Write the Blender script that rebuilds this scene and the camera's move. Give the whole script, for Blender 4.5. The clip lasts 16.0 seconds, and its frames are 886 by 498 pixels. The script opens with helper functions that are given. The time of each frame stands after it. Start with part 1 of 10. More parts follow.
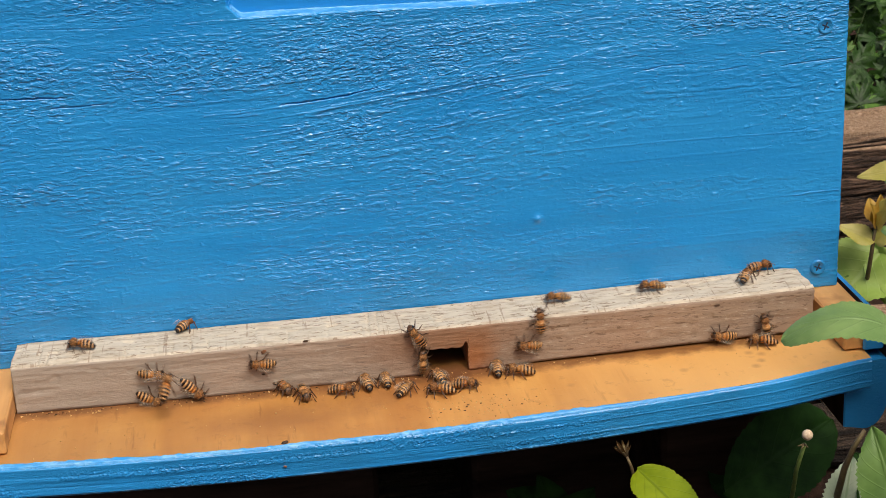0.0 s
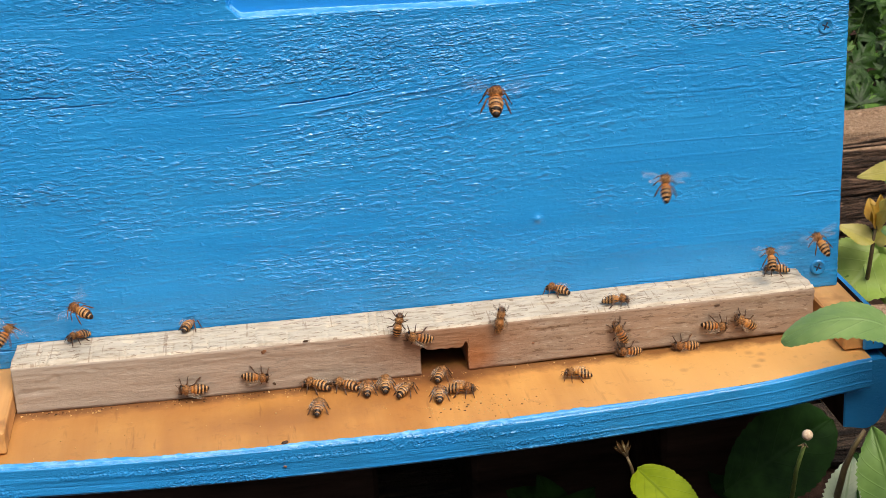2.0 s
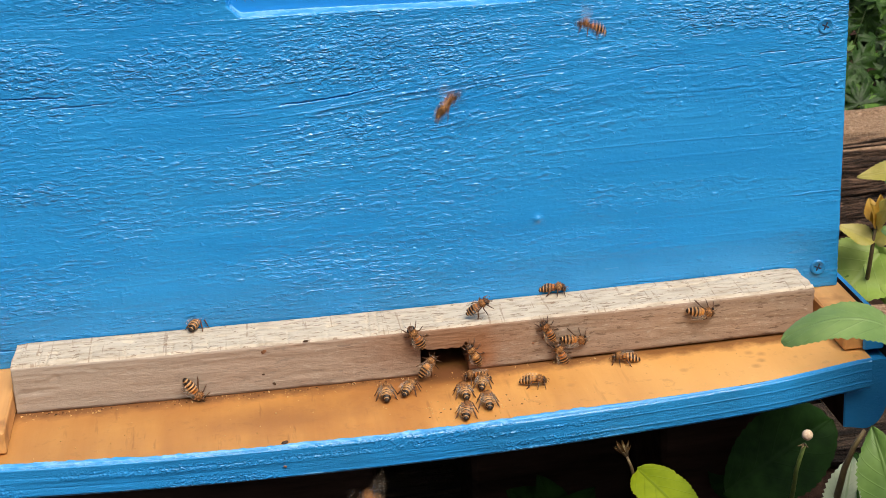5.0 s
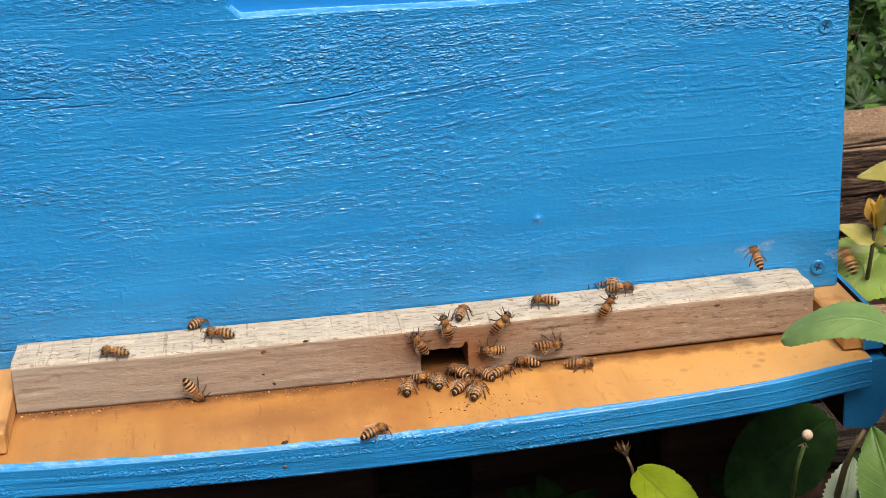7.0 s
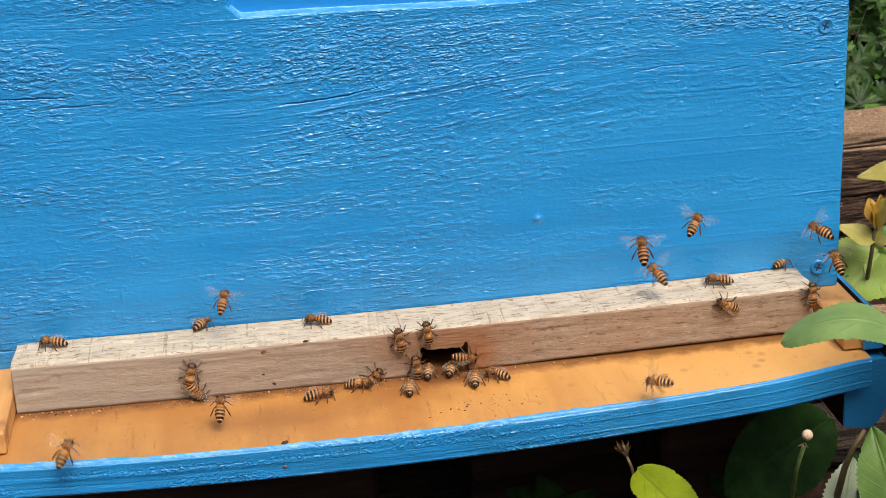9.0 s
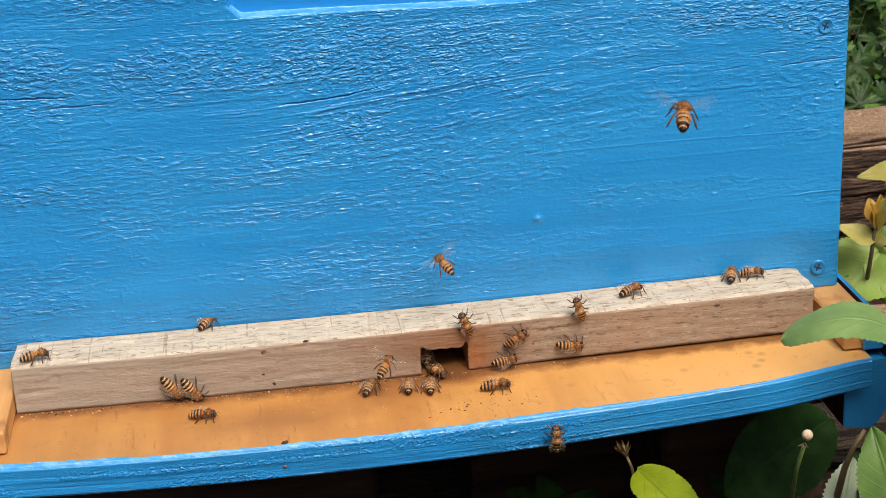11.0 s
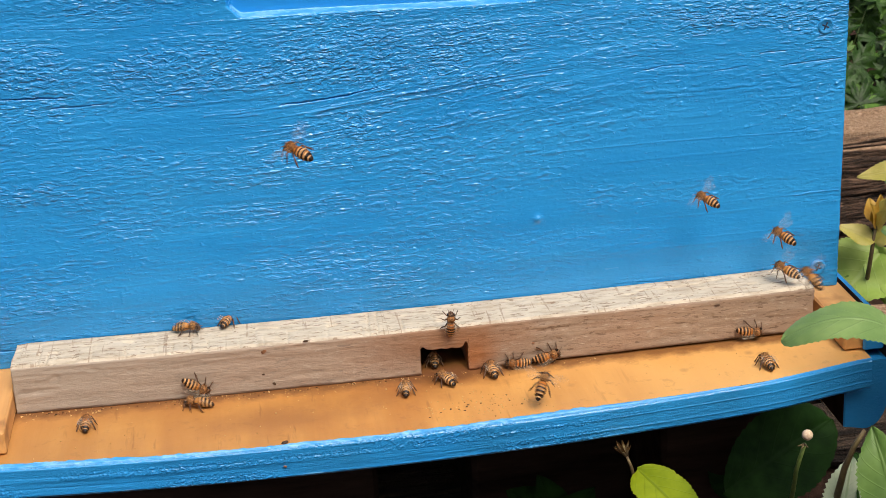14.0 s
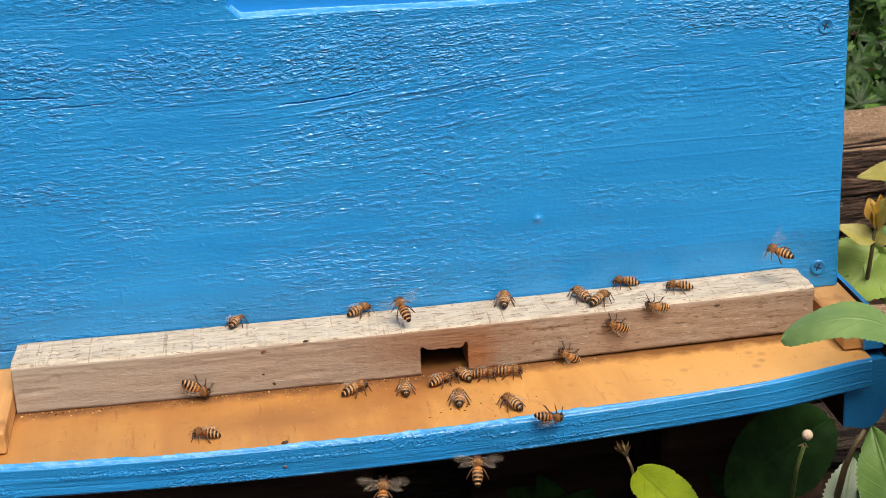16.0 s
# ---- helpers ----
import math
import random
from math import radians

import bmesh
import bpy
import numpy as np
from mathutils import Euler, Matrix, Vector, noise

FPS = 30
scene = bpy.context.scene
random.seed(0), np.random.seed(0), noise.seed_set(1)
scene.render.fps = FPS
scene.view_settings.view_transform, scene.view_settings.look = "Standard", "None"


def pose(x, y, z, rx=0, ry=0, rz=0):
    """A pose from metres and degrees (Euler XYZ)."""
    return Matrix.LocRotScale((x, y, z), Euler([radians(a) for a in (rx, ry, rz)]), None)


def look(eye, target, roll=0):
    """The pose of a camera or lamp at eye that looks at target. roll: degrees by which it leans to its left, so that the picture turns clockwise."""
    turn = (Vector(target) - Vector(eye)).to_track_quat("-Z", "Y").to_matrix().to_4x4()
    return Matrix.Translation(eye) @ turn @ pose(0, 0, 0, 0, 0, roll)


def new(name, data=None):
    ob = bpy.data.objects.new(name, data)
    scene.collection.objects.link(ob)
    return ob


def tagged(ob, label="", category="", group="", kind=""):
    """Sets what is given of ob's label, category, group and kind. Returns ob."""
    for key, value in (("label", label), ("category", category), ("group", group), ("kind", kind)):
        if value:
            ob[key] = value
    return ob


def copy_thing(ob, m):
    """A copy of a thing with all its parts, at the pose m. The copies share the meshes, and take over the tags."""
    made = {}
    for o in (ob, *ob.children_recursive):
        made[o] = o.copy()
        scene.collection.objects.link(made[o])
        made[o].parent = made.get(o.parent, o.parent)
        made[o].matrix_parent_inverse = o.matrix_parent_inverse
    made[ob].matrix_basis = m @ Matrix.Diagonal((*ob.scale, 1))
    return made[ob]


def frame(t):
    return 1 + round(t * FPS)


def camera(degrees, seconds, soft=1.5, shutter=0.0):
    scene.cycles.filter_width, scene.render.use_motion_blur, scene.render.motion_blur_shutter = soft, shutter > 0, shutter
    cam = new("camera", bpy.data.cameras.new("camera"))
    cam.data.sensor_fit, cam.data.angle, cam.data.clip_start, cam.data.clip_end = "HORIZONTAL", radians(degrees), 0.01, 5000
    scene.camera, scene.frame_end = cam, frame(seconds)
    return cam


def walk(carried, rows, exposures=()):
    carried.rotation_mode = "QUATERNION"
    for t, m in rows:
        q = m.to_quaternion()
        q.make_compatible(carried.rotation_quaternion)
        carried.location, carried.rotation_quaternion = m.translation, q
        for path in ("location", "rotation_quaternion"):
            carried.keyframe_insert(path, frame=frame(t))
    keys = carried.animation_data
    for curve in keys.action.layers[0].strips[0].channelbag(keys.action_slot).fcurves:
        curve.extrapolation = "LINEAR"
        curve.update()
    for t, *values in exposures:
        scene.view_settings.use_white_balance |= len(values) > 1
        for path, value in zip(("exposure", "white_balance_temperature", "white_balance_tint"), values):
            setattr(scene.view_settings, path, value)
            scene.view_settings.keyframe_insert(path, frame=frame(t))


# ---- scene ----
# ---- camera ----
EYE = (0.1117, -0.7100, 0.3294)
VIEW = look(EYE, (0.19089, -0.06299, 0.07429), -2.925)
cam = camera(30.0, 16.0, soft=0.5, shutter=0.5)
walk(cam, [(0.0, VIEW), (16.0, VIEW)], exposures=[(0.0, -0.26), (1.4, -0.26), (1.9, -0.05), (16.0, -0.05)])
cam.data.dof.use_dof, cam.data.dof.focus_distance, cam.data.dof.aperture_fstop = True, 0.74, 75.0

# ---- world and sun: bright overcast garden ----
world = bpy.data.worlds.new("sky")
scene.world = world
world.use_nodes = True
sky = world.node_tree.nodes.new("ShaderNodeTexSky")
sky.sky_type, sky.sun_disc = "NISHITA", False
sky.sun_elevation, sky.sun_rotation = radians(58), radians(159)
sky.air_density, sky.dust_density, sky.ozone_density = 0.7, 6.0, 0.6
back = world.node_tree.nodes["Background"]
back.inputs["Strength"].default_value = 0.122
world.node_tree.links.new(sky.outputs[0], back.inputs["Color"])
sun = new("sun", bpy.data.lights.new("sun", "SUN"))
sun.data.energy, sun.data.angle, sun.data.color = 2.95, radians(30), (1.0, 0.92, 0.80)
sun.matrix_basis = look((0.22, -0.58, 1.0), (0, 0, 0))


# ---- material tools ----
class Nodes:
    """A short way to write node materials."""

    def __init__(self, name):
        self.mat = bpy.data.materials.new(name)
        self.mat.use_nodes = True
        self.tree = self.mat.node_tree
        self.bsdf = self.tree.nodes["Principled BSDF"]
        self.where = self.tree.nodes.new("ShaderNodeTexCoord").outputs["Object"]

    def put(self, socket, value):
        if isinstance(value, bpy.types.NodeSocket):
            self.tree.links.new(value, socket)
        elif isinstance(value, tuple) and socket.type == "RGBA":
            socket.default_value = (*value, 1) if len(value) == 3 else value
        else:
            socket.default_value = value

    def node(self, kind, out=0, operation="", **inputs):
        n = self.tree.nodes.new("ShaderNode" + kind)
        if operation:
            n.operation = operation
        for key, value in inputs.items():
            key = int(key[1:]) if key[0] == "i" and key[1:].isdigit() else key.replace("_", " ")
            self.put(n.inputs[key], value)
        return n.outputs[out]

    def stretch(self, sx, sy, sz, turn=(0, 0, 0), of=None):
        return self.node("Mapping", i0=of or self.where, Scale=(sx, sy, sz), Rotation=turn)

    def noise(self, scale, detail=4, rough=0.55, vec=None, out=0):
        return self.node("TexNoise", out, Vector=vec or self.where, Scale=scale, Detail=detail, Roughness=rough)

    def ramp(self, fac, *stops):
        n = self.tree.nodes.new("ShaderNodeValToRGB")
        while len(n.color_ramp.elements) < len(stops):
            n.color_ramp.elements.new(0.5)
        for e, (at, c) in zip(n.color_ramp.elements, stops):
            e.position, e.color = at, (*c, 1) if isinstance(c, tuple) else (c, c, c, 1)
        self.put(n.inputs[0], fac)
        return n.outputs[0]

    def mix(self, fac, a, b, how="MIX"):
        n = self.tree.nodes.new("ShaderNodeMix")
        n.data_type, n.blend_type = "RGBA", how
        self.put(n.inputs[0], fac), self.put(n.inputs[6], a), self.put(n.inputs[7], b)
        return n.outputs[2]

    def maths(self, how, a, b=0.0):
        n = self.tree.nodes.new("ShaderNodeMath")
        n.operation = how
        self.put(n.inputs[0], a), self.put(n.inputs[1], b)
        return n.outputs[0]

    def bump(self, height, dist, strength=1.0, normal=None):
        n = self.tree.nodes.new("ShaderNodeBump")
        n.inputs["Strength"].default_value, n.inputs["Distance"].default_value = strength, dist
        self.put(n.inputs["Height"], height)
        if normal:
            self.put(n.inputs["Normal"], normal)
        return n.outputs[0]

    def done(self, color, rough, bump=None, **more):
        self.put(self.bsdf.inputs["Base Color"], color)
        self.put(self.bsdf.inputs["Roughness"], rough)
        if bump:
            self.put(self.bsdf.inputs["Normal"], bump)
        for key, value in more.items():
            self.put(self.bsdf.inputs[key.replace("_", " ")], value)
        return self.mat


def blue_paint(name="blue_gloss_paint", board=False):
    """Thick brushed gloss paint. On the hive's front board it follows the lie of the grain and crinkles where the old grain is coarse."""
    m = Nodes(name)
    broad = m.noise(9, 3, 0.5, m.stretch(1, 1, 3))
    streak = m.noise(60, 4, 0.6, m.stretch(0.25, 1, 3.0))
    c = m.mix(m.ramp(broad, (0.3, 0.0), (0.7, 1.0)), (0.018, 0.278, 0.705), (0.030, 0.335, 0.780))
    c = m.mix(m.maths("MULTIPLY", m.ramp(streak, (0.45, 0.0), (0.7, 1.0)), 0.25), c, (0.032, 0.36, 0.76))
    # greasy dirt where the bees walk above the block, and painted shade, in a ragged outline
    high = m.node("SeparateXYZ", 2, i0=m.where)
    grime_shade = m.maths("SUBTRACT", m.maths("ADD", high, 0.5), m.maths("MULTIPLY", m.noise(34, 5, 0.65, m.stretch(0.5, 1, 1)), 0.055))
    grime_shade = m.maths("MULTIPLY", m.ramp(grime_shade, (0.494, 1.0), (0.522, 0.0)), m.ramp(m.noise(18, 3), (0.35, 0.25), (0.62, 1.0)))
    c = m.mix(m.maths("MULTIPLY", grime_shade, 0.48), c, (0.020, 0.155, 0.33))
    rough = m.ramp(streak, (0.2, 0.15), (0.8, 0.26))
    if not board:
        fine = m.noise(620, 5, 0.65, m.stretch(0.35, 1, 1.6))
        dabs = m.ramp(m.noise(640, 3, 0.5, m.stretch(0.40, 1, 1.5)), (0.50, 0.0), (0.60, 1.0))
        tiny = m.ramp(m.noise(1350, 2, 0.5, m.stretch(0.38, 1, 1.4)), (0.54, 0.0), (0.62, 1.0))
        return m.done(c, rough, m.bump(tiny, 0.00028, 0.26, m.bump(dabs, 0.0004, 0.24, m.bump(fine, 0.0005, 0.30))), Specular_IOR_Level=0.55)
    lie = m.node("Attribute", "Vector")
    lie.node.attribute_name = "lie"
    fields = m.tree.nodes.new("ShaderNodeAttribute")
    fields.attribute_name = "fields"
    crinkle, lines, busy = [m.node("SeparateXYZ", k, i0=fields.outputs["Vector"]) for k in range(3)]
    # crinkles: small flat scales of paint with sharp rims, longer than high
    warp = m.node("VectorMath", 0, "ADD", i0=lie, i1=m.node("VectorMath", 0, "MULTIPLY", i0=m.noise(260, 2, 0.5, lie, 1), i1=(0.0030, 0.0, 0.0012)))
    rim = m.maths("ABSOLUTE", m.maths("SUBTRACT", m.noise(1, 1, 0.4, m.stretch(150, 1, 300, of=warp)), 0.5))
    rim = m.maths("MULTIPLY", m.ramp(rim, (0.020, 1.0), (0.085, 0.0)), m.ramp(m.noise(330, 2, 0.5, m.stretch(0.6, 1, 1, of=lie)), (0.40, 0.15), (0.52, 1.0)))
    plate = m.ramp(m.noise(430, 1, 0.4, m.stretch(0.55, 1, 1.2, of=warp)), (0.46, 0.0), (0.54, 1.0))
    scales = m.maths("MULTIPLY", m.maths("ADD", rim, m.maths("MULTIPLY", plate, 0.5)), crinkle)
    # short dabs left by the brush, thinner and scattered
    dab = m.ramp(m.noise(400, 2, 0.45, m.stretch(0.36, 1, 1.25, of=lie)), (0.49, 0.0), (0.63, 1.0))
    dot = m.ramp(m.noise(900, 1, 0.5, m.stretch(0.6, 1, 1.1, of=lie)), (0.66, 0.0), (0.73, 1.0))
    crumb = m.ramp(m.noise(640, 1, 0.5, m.stretch(0.45, 1, 1.2, of=lie)), (0.52, 0.0), (0.64, 0.6))
    dabs = m.maths("MULTIPLY", m.maths("ADD", m.maths("ADD", dab, crumb), m.maths("MULTIPLY", dot, 1.3)), busy)
    # long hair-fine lines along the grain
    hair = m.ramp(m.noise(430, 2, 0.5, m.stretch(0.06, 1, 1.0, of=lie)), (0.53, 0.0), (0.60, 1.0))
    hairs_up = m.maths("MULTIPLY", hair, lines)
    silk = m.noise(1500, 3, 0.6, m.stretch(0.10, 1, 1.0, of=lie))
    b = m.bump(silk, 0.00012, 0.35)
    b = m.bump(hairs_up, 0.00017, 1.0, b)
    b = m.bump(dabs, 0.00036, 1.0, b)
    b = m.bump(scales, 0.00046, 1.0, b)
    return m.done(c, m.ramp(streak, (0.2, 0.19), (0.8, 0.30)), b, Specular_IOR_Level=0.6)


def worn_lit_blue():
    # worn pale edges; sky light on lip and ledge is put into the colour
    m = Nodes("pale_worn_lit_blue_paint")
    n = m.noise(160, 5, 0.65, m.stretch(0.5, 1, 1))
    c = m.mix(m.ramp(n, (0.38, 0.0), (0.62, 1.0)), (0.060, 0.36, 0.78), (0.22, 0.53, 0.84))
    c = m.mix(m.ramp(m.noise(240, 5, 0.7, m.stretch(0.6, 1, 1)), (0.46, 0.0), (0.58, 0.75)), c, (0.022, 0.29, 0.71))
    along = m.maths("ADD", m.node("SeparateXYZ", 0, i0=m.where), m.maths("MULTIPLY", m.noise(40, 4), 0.05))
    c = m.mix(m.ramp(along, (0.20, 0.0), (0.345, 0.92)), c, (0.014, 0.28, 0.71))
    return m.done(c, 0.38, m.bump(n, 0.0005, 0.5), Specular_IOR_Level=0.5)


def varnished_floor():
    m = Nodes("varnished_pine_plywood")
    grain = m.noise(70, 5, 0.6, m.stretch(1.0, 0.12, 1))
    broad = m.noise(16, 4, 0.55)
    c = m.mix(m.ramp(grain, (0.35, 0.0), (0.68, 1.0)), (0.49, 0.203, 0.042), (0.68, 0.325, 0.080))
    c = m.mix(m.ramp(broad, (0.44, 0.0), (0.64, 0.42)), c, (0.44, 0.165, 0.040))
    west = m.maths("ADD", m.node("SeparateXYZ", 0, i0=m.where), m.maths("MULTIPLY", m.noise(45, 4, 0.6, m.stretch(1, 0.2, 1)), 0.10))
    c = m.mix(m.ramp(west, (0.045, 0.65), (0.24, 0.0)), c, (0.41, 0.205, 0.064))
    # sunlit right side: the extra daylight is put into the wood colour
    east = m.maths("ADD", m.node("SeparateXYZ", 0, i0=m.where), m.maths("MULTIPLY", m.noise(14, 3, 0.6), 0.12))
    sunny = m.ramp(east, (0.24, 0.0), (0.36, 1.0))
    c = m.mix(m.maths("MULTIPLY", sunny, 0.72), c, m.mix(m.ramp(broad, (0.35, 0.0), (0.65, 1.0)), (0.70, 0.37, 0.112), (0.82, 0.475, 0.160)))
    # a worn brown tread patch and thin cross splits
    for spot, wide, tint, amount in (((0.115, -0.055, 0), 0.034, (0.33, 0.135, 0.038), 0.75), ((0.20, -0.030, 0), 0.030, (0.33, 0.13, 0.035), 0.45), ((0.06, -0.030, 0), 0.035, (0.36, 0.15, 0.04), 0.45), ((0.165, -0.040, 0), 0.034, (0.30, 0.115, 0.03), 0.6), ((0.195, -0.034, 0), 0.026, (0.24, 0.088, 0.024), 0.7)):
        d = m.node("VectorMath", 1, "DISTANCE", i0=m.stretch(0.6, 1.6, 1), i1=(spot[0] * 0.6, spot[1] * 1.6, 0))
        d = m.maths("ADD", d, m.maths("MULTIPLY", m.noise(55, 5, 0.65), 0.030))
        c = m.mix(m.ramp(d, (wide * 0.6, amount), (wide * 1.3, 0.0)), c, tint)
    crackle = m.noise(240, 3, 0.6, m.stretch(1.0, 0.10, 1))
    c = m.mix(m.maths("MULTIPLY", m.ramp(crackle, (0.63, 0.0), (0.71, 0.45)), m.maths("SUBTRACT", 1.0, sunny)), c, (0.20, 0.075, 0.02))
    dirt = m.noise(150, 5, 0.7)
    c = m.mix(m.maths("MULTIPLY", m.ramp(dirt, (0.58, 0.0), (0.66, 1.0)), 0.22), c, (0.22, 0.09, 0.03))
    # the floor inside the doorway: its shade put into the colour as dark brown
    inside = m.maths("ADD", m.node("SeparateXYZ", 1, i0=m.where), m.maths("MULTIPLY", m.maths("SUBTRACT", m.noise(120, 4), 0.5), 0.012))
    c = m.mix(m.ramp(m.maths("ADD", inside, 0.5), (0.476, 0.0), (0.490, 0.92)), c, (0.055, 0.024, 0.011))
    # spot before the doorway: deep shadow painted in with the brown stain
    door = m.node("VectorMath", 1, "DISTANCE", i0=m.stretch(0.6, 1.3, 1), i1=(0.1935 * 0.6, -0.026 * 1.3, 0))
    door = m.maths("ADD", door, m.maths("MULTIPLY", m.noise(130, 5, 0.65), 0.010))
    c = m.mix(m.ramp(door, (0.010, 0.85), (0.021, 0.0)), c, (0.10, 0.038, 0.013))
    # dirt swept up along the foot of the block, its contact shade painted in
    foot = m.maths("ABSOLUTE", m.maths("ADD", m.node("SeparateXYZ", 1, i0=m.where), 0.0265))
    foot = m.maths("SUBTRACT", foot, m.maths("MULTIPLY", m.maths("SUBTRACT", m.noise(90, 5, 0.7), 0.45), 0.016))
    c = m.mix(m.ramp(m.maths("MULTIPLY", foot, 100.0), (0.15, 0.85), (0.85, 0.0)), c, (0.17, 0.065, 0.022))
    # a few round droppings
    for x, y in ((0.3335, -0.040), (0.3385, -0.0425), (0.3365, -0.049), (0.3325, -0.054), (0.300, -0.050), (0.247, -0.052)):
        d = m.node("VectorMath", 1, "DISTANCE", i0=m.where, i1=(x, y, 0.0))
        d = m.maths("ADD", d, m.maths("MULTIPLY", m.noise(500, 3), 0.0015))
        c = m.mix(m.ramp(m.maths("MULTIPLY", d, 100.0), (0.10, 0.6), (0.36, 0.0)), c, (0.30, 0.14, 0.05))
    b = m.bump(m.noise(260, 4, 0.6, m.stretch(1, 0.15, 1)), 0.0006, 0.35, m.bump(dirt, 0.0005, 0.3))
    return m.done(c, m.ramp(broad, (0.3, 0.36), (0.7, 0.58)), b)


def raw_rail_wood():
    m = Nodes("raw_orange_pine")
    grain = m.noise(90, 5, 0.6, m.stretch(1.0, 0.1, 1.0))
    c = m.mix(m.ramp(grain, (0.35, 0.0), (0.7, 1.0)), (0.58, 0.285, 0.09), (0.76, 0.42, 0.15))
    c = m.mix(m.ramp(m.noise(60, 3), (0.55, 0.0), (0.72, 0.6)), c, (0.26, 0.10, 0.03))
    return m.done(c, 0.6, m.bump(grain, 0.0006, 0.4))


def weathered_lit_top():
    # pale from weathering, with part of the top's daylight put into the colour
    m = Nodes("pale_lit_weathered_wood")
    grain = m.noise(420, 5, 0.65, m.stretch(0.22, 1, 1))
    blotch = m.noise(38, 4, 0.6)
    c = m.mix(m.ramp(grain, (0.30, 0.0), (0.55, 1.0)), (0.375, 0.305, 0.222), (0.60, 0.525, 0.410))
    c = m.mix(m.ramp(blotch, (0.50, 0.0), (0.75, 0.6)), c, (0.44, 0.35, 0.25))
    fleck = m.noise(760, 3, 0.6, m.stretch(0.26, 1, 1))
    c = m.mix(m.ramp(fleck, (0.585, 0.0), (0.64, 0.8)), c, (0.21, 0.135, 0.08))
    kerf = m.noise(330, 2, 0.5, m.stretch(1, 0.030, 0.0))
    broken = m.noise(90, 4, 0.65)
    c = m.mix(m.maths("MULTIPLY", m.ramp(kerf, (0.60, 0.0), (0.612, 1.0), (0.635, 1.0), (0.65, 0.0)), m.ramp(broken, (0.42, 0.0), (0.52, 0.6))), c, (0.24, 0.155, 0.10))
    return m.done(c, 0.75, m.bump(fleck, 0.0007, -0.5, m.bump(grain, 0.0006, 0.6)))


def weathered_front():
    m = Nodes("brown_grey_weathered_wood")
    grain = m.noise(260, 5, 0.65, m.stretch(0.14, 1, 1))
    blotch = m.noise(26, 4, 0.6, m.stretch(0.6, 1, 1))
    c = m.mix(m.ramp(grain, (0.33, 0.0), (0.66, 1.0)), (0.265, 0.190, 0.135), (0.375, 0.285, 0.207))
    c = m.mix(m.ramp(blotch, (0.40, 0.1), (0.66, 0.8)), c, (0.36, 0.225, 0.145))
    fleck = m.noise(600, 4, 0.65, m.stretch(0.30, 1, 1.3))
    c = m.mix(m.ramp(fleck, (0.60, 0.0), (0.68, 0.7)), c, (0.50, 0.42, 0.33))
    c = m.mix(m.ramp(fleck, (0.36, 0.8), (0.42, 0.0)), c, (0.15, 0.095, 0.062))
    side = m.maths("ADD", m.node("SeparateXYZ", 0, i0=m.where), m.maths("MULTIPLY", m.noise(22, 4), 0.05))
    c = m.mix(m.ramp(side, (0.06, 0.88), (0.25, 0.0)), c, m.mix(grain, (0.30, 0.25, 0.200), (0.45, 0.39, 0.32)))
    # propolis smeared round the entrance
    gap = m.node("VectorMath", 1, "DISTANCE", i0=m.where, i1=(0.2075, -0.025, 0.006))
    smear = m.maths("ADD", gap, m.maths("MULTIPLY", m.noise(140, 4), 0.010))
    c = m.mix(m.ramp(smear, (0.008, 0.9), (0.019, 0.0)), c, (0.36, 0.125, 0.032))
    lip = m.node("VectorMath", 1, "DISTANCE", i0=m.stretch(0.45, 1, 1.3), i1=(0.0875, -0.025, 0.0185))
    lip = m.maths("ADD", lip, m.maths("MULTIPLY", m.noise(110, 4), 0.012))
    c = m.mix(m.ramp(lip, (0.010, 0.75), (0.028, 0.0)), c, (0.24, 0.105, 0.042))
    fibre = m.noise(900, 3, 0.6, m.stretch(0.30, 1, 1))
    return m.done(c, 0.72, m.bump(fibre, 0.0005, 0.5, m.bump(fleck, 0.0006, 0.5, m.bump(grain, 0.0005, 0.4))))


def old_timber(name="rough_brown_garden_timber", top_pale=1.0, tone=1.0):
    """Split, dust-strewn old wood; first amount: pale dust and painted daylight on top, tone: how light the wood is."""
    m = Nodes(name)
    grain = m.noise(260, 7, 0.72, m.stretch(0.10, 1, 1.3))
    crumb = m.noise(300, 6, 0.8)
    c = m.ramp(grain, *[(at, tuple(v * tone for v in rgb)) for at, rgb in ((0.40, (0.030, 0.015, 0.010)), (0.50, (0.150, 0.086, 0.055)), (0.62, (0.30, 0.185, 0.12)))])
    seam = m.maths("ABSOLUTE", m.maths("SUBTRACT", m.noise(1, 4, 0.6, m.stretch(22, 290, 300)), 0.5))
    c = m.mix(m.ramp(seam, (0.012, 0.9), (0.060, 0.0)), c, (0.006, 0.004, 0.003))
    # upward faces are paler: dust, plus daylight put into their colour
    up = m.node("SeparateXYZ", 2, i0=m.node("NewGeometry", "Normal"))
    dust = m.noise(30, 5, 0.65)
    c = m.mix(m.maths("MULTIPLY", m.ramp(up, (0.5, 0.0), (0.9, 1.0)), m.ramp(dust, (0.20, 0.75 * top_pale), (0.50, top_pale))), c, m.ramp(crumb, (0.36, (0.30, 0.175, 0.10)), (0.50, (0.58, 0.37, 0.225)), (0.66, (0.78, 0.59, 0.42))))
    return m.done(c, 0.9, m.bump(seam, 0.010, 0.8, m.bump(crumb, 0.005, 0.8, m.bump(grain, 0.006, 1.0))))


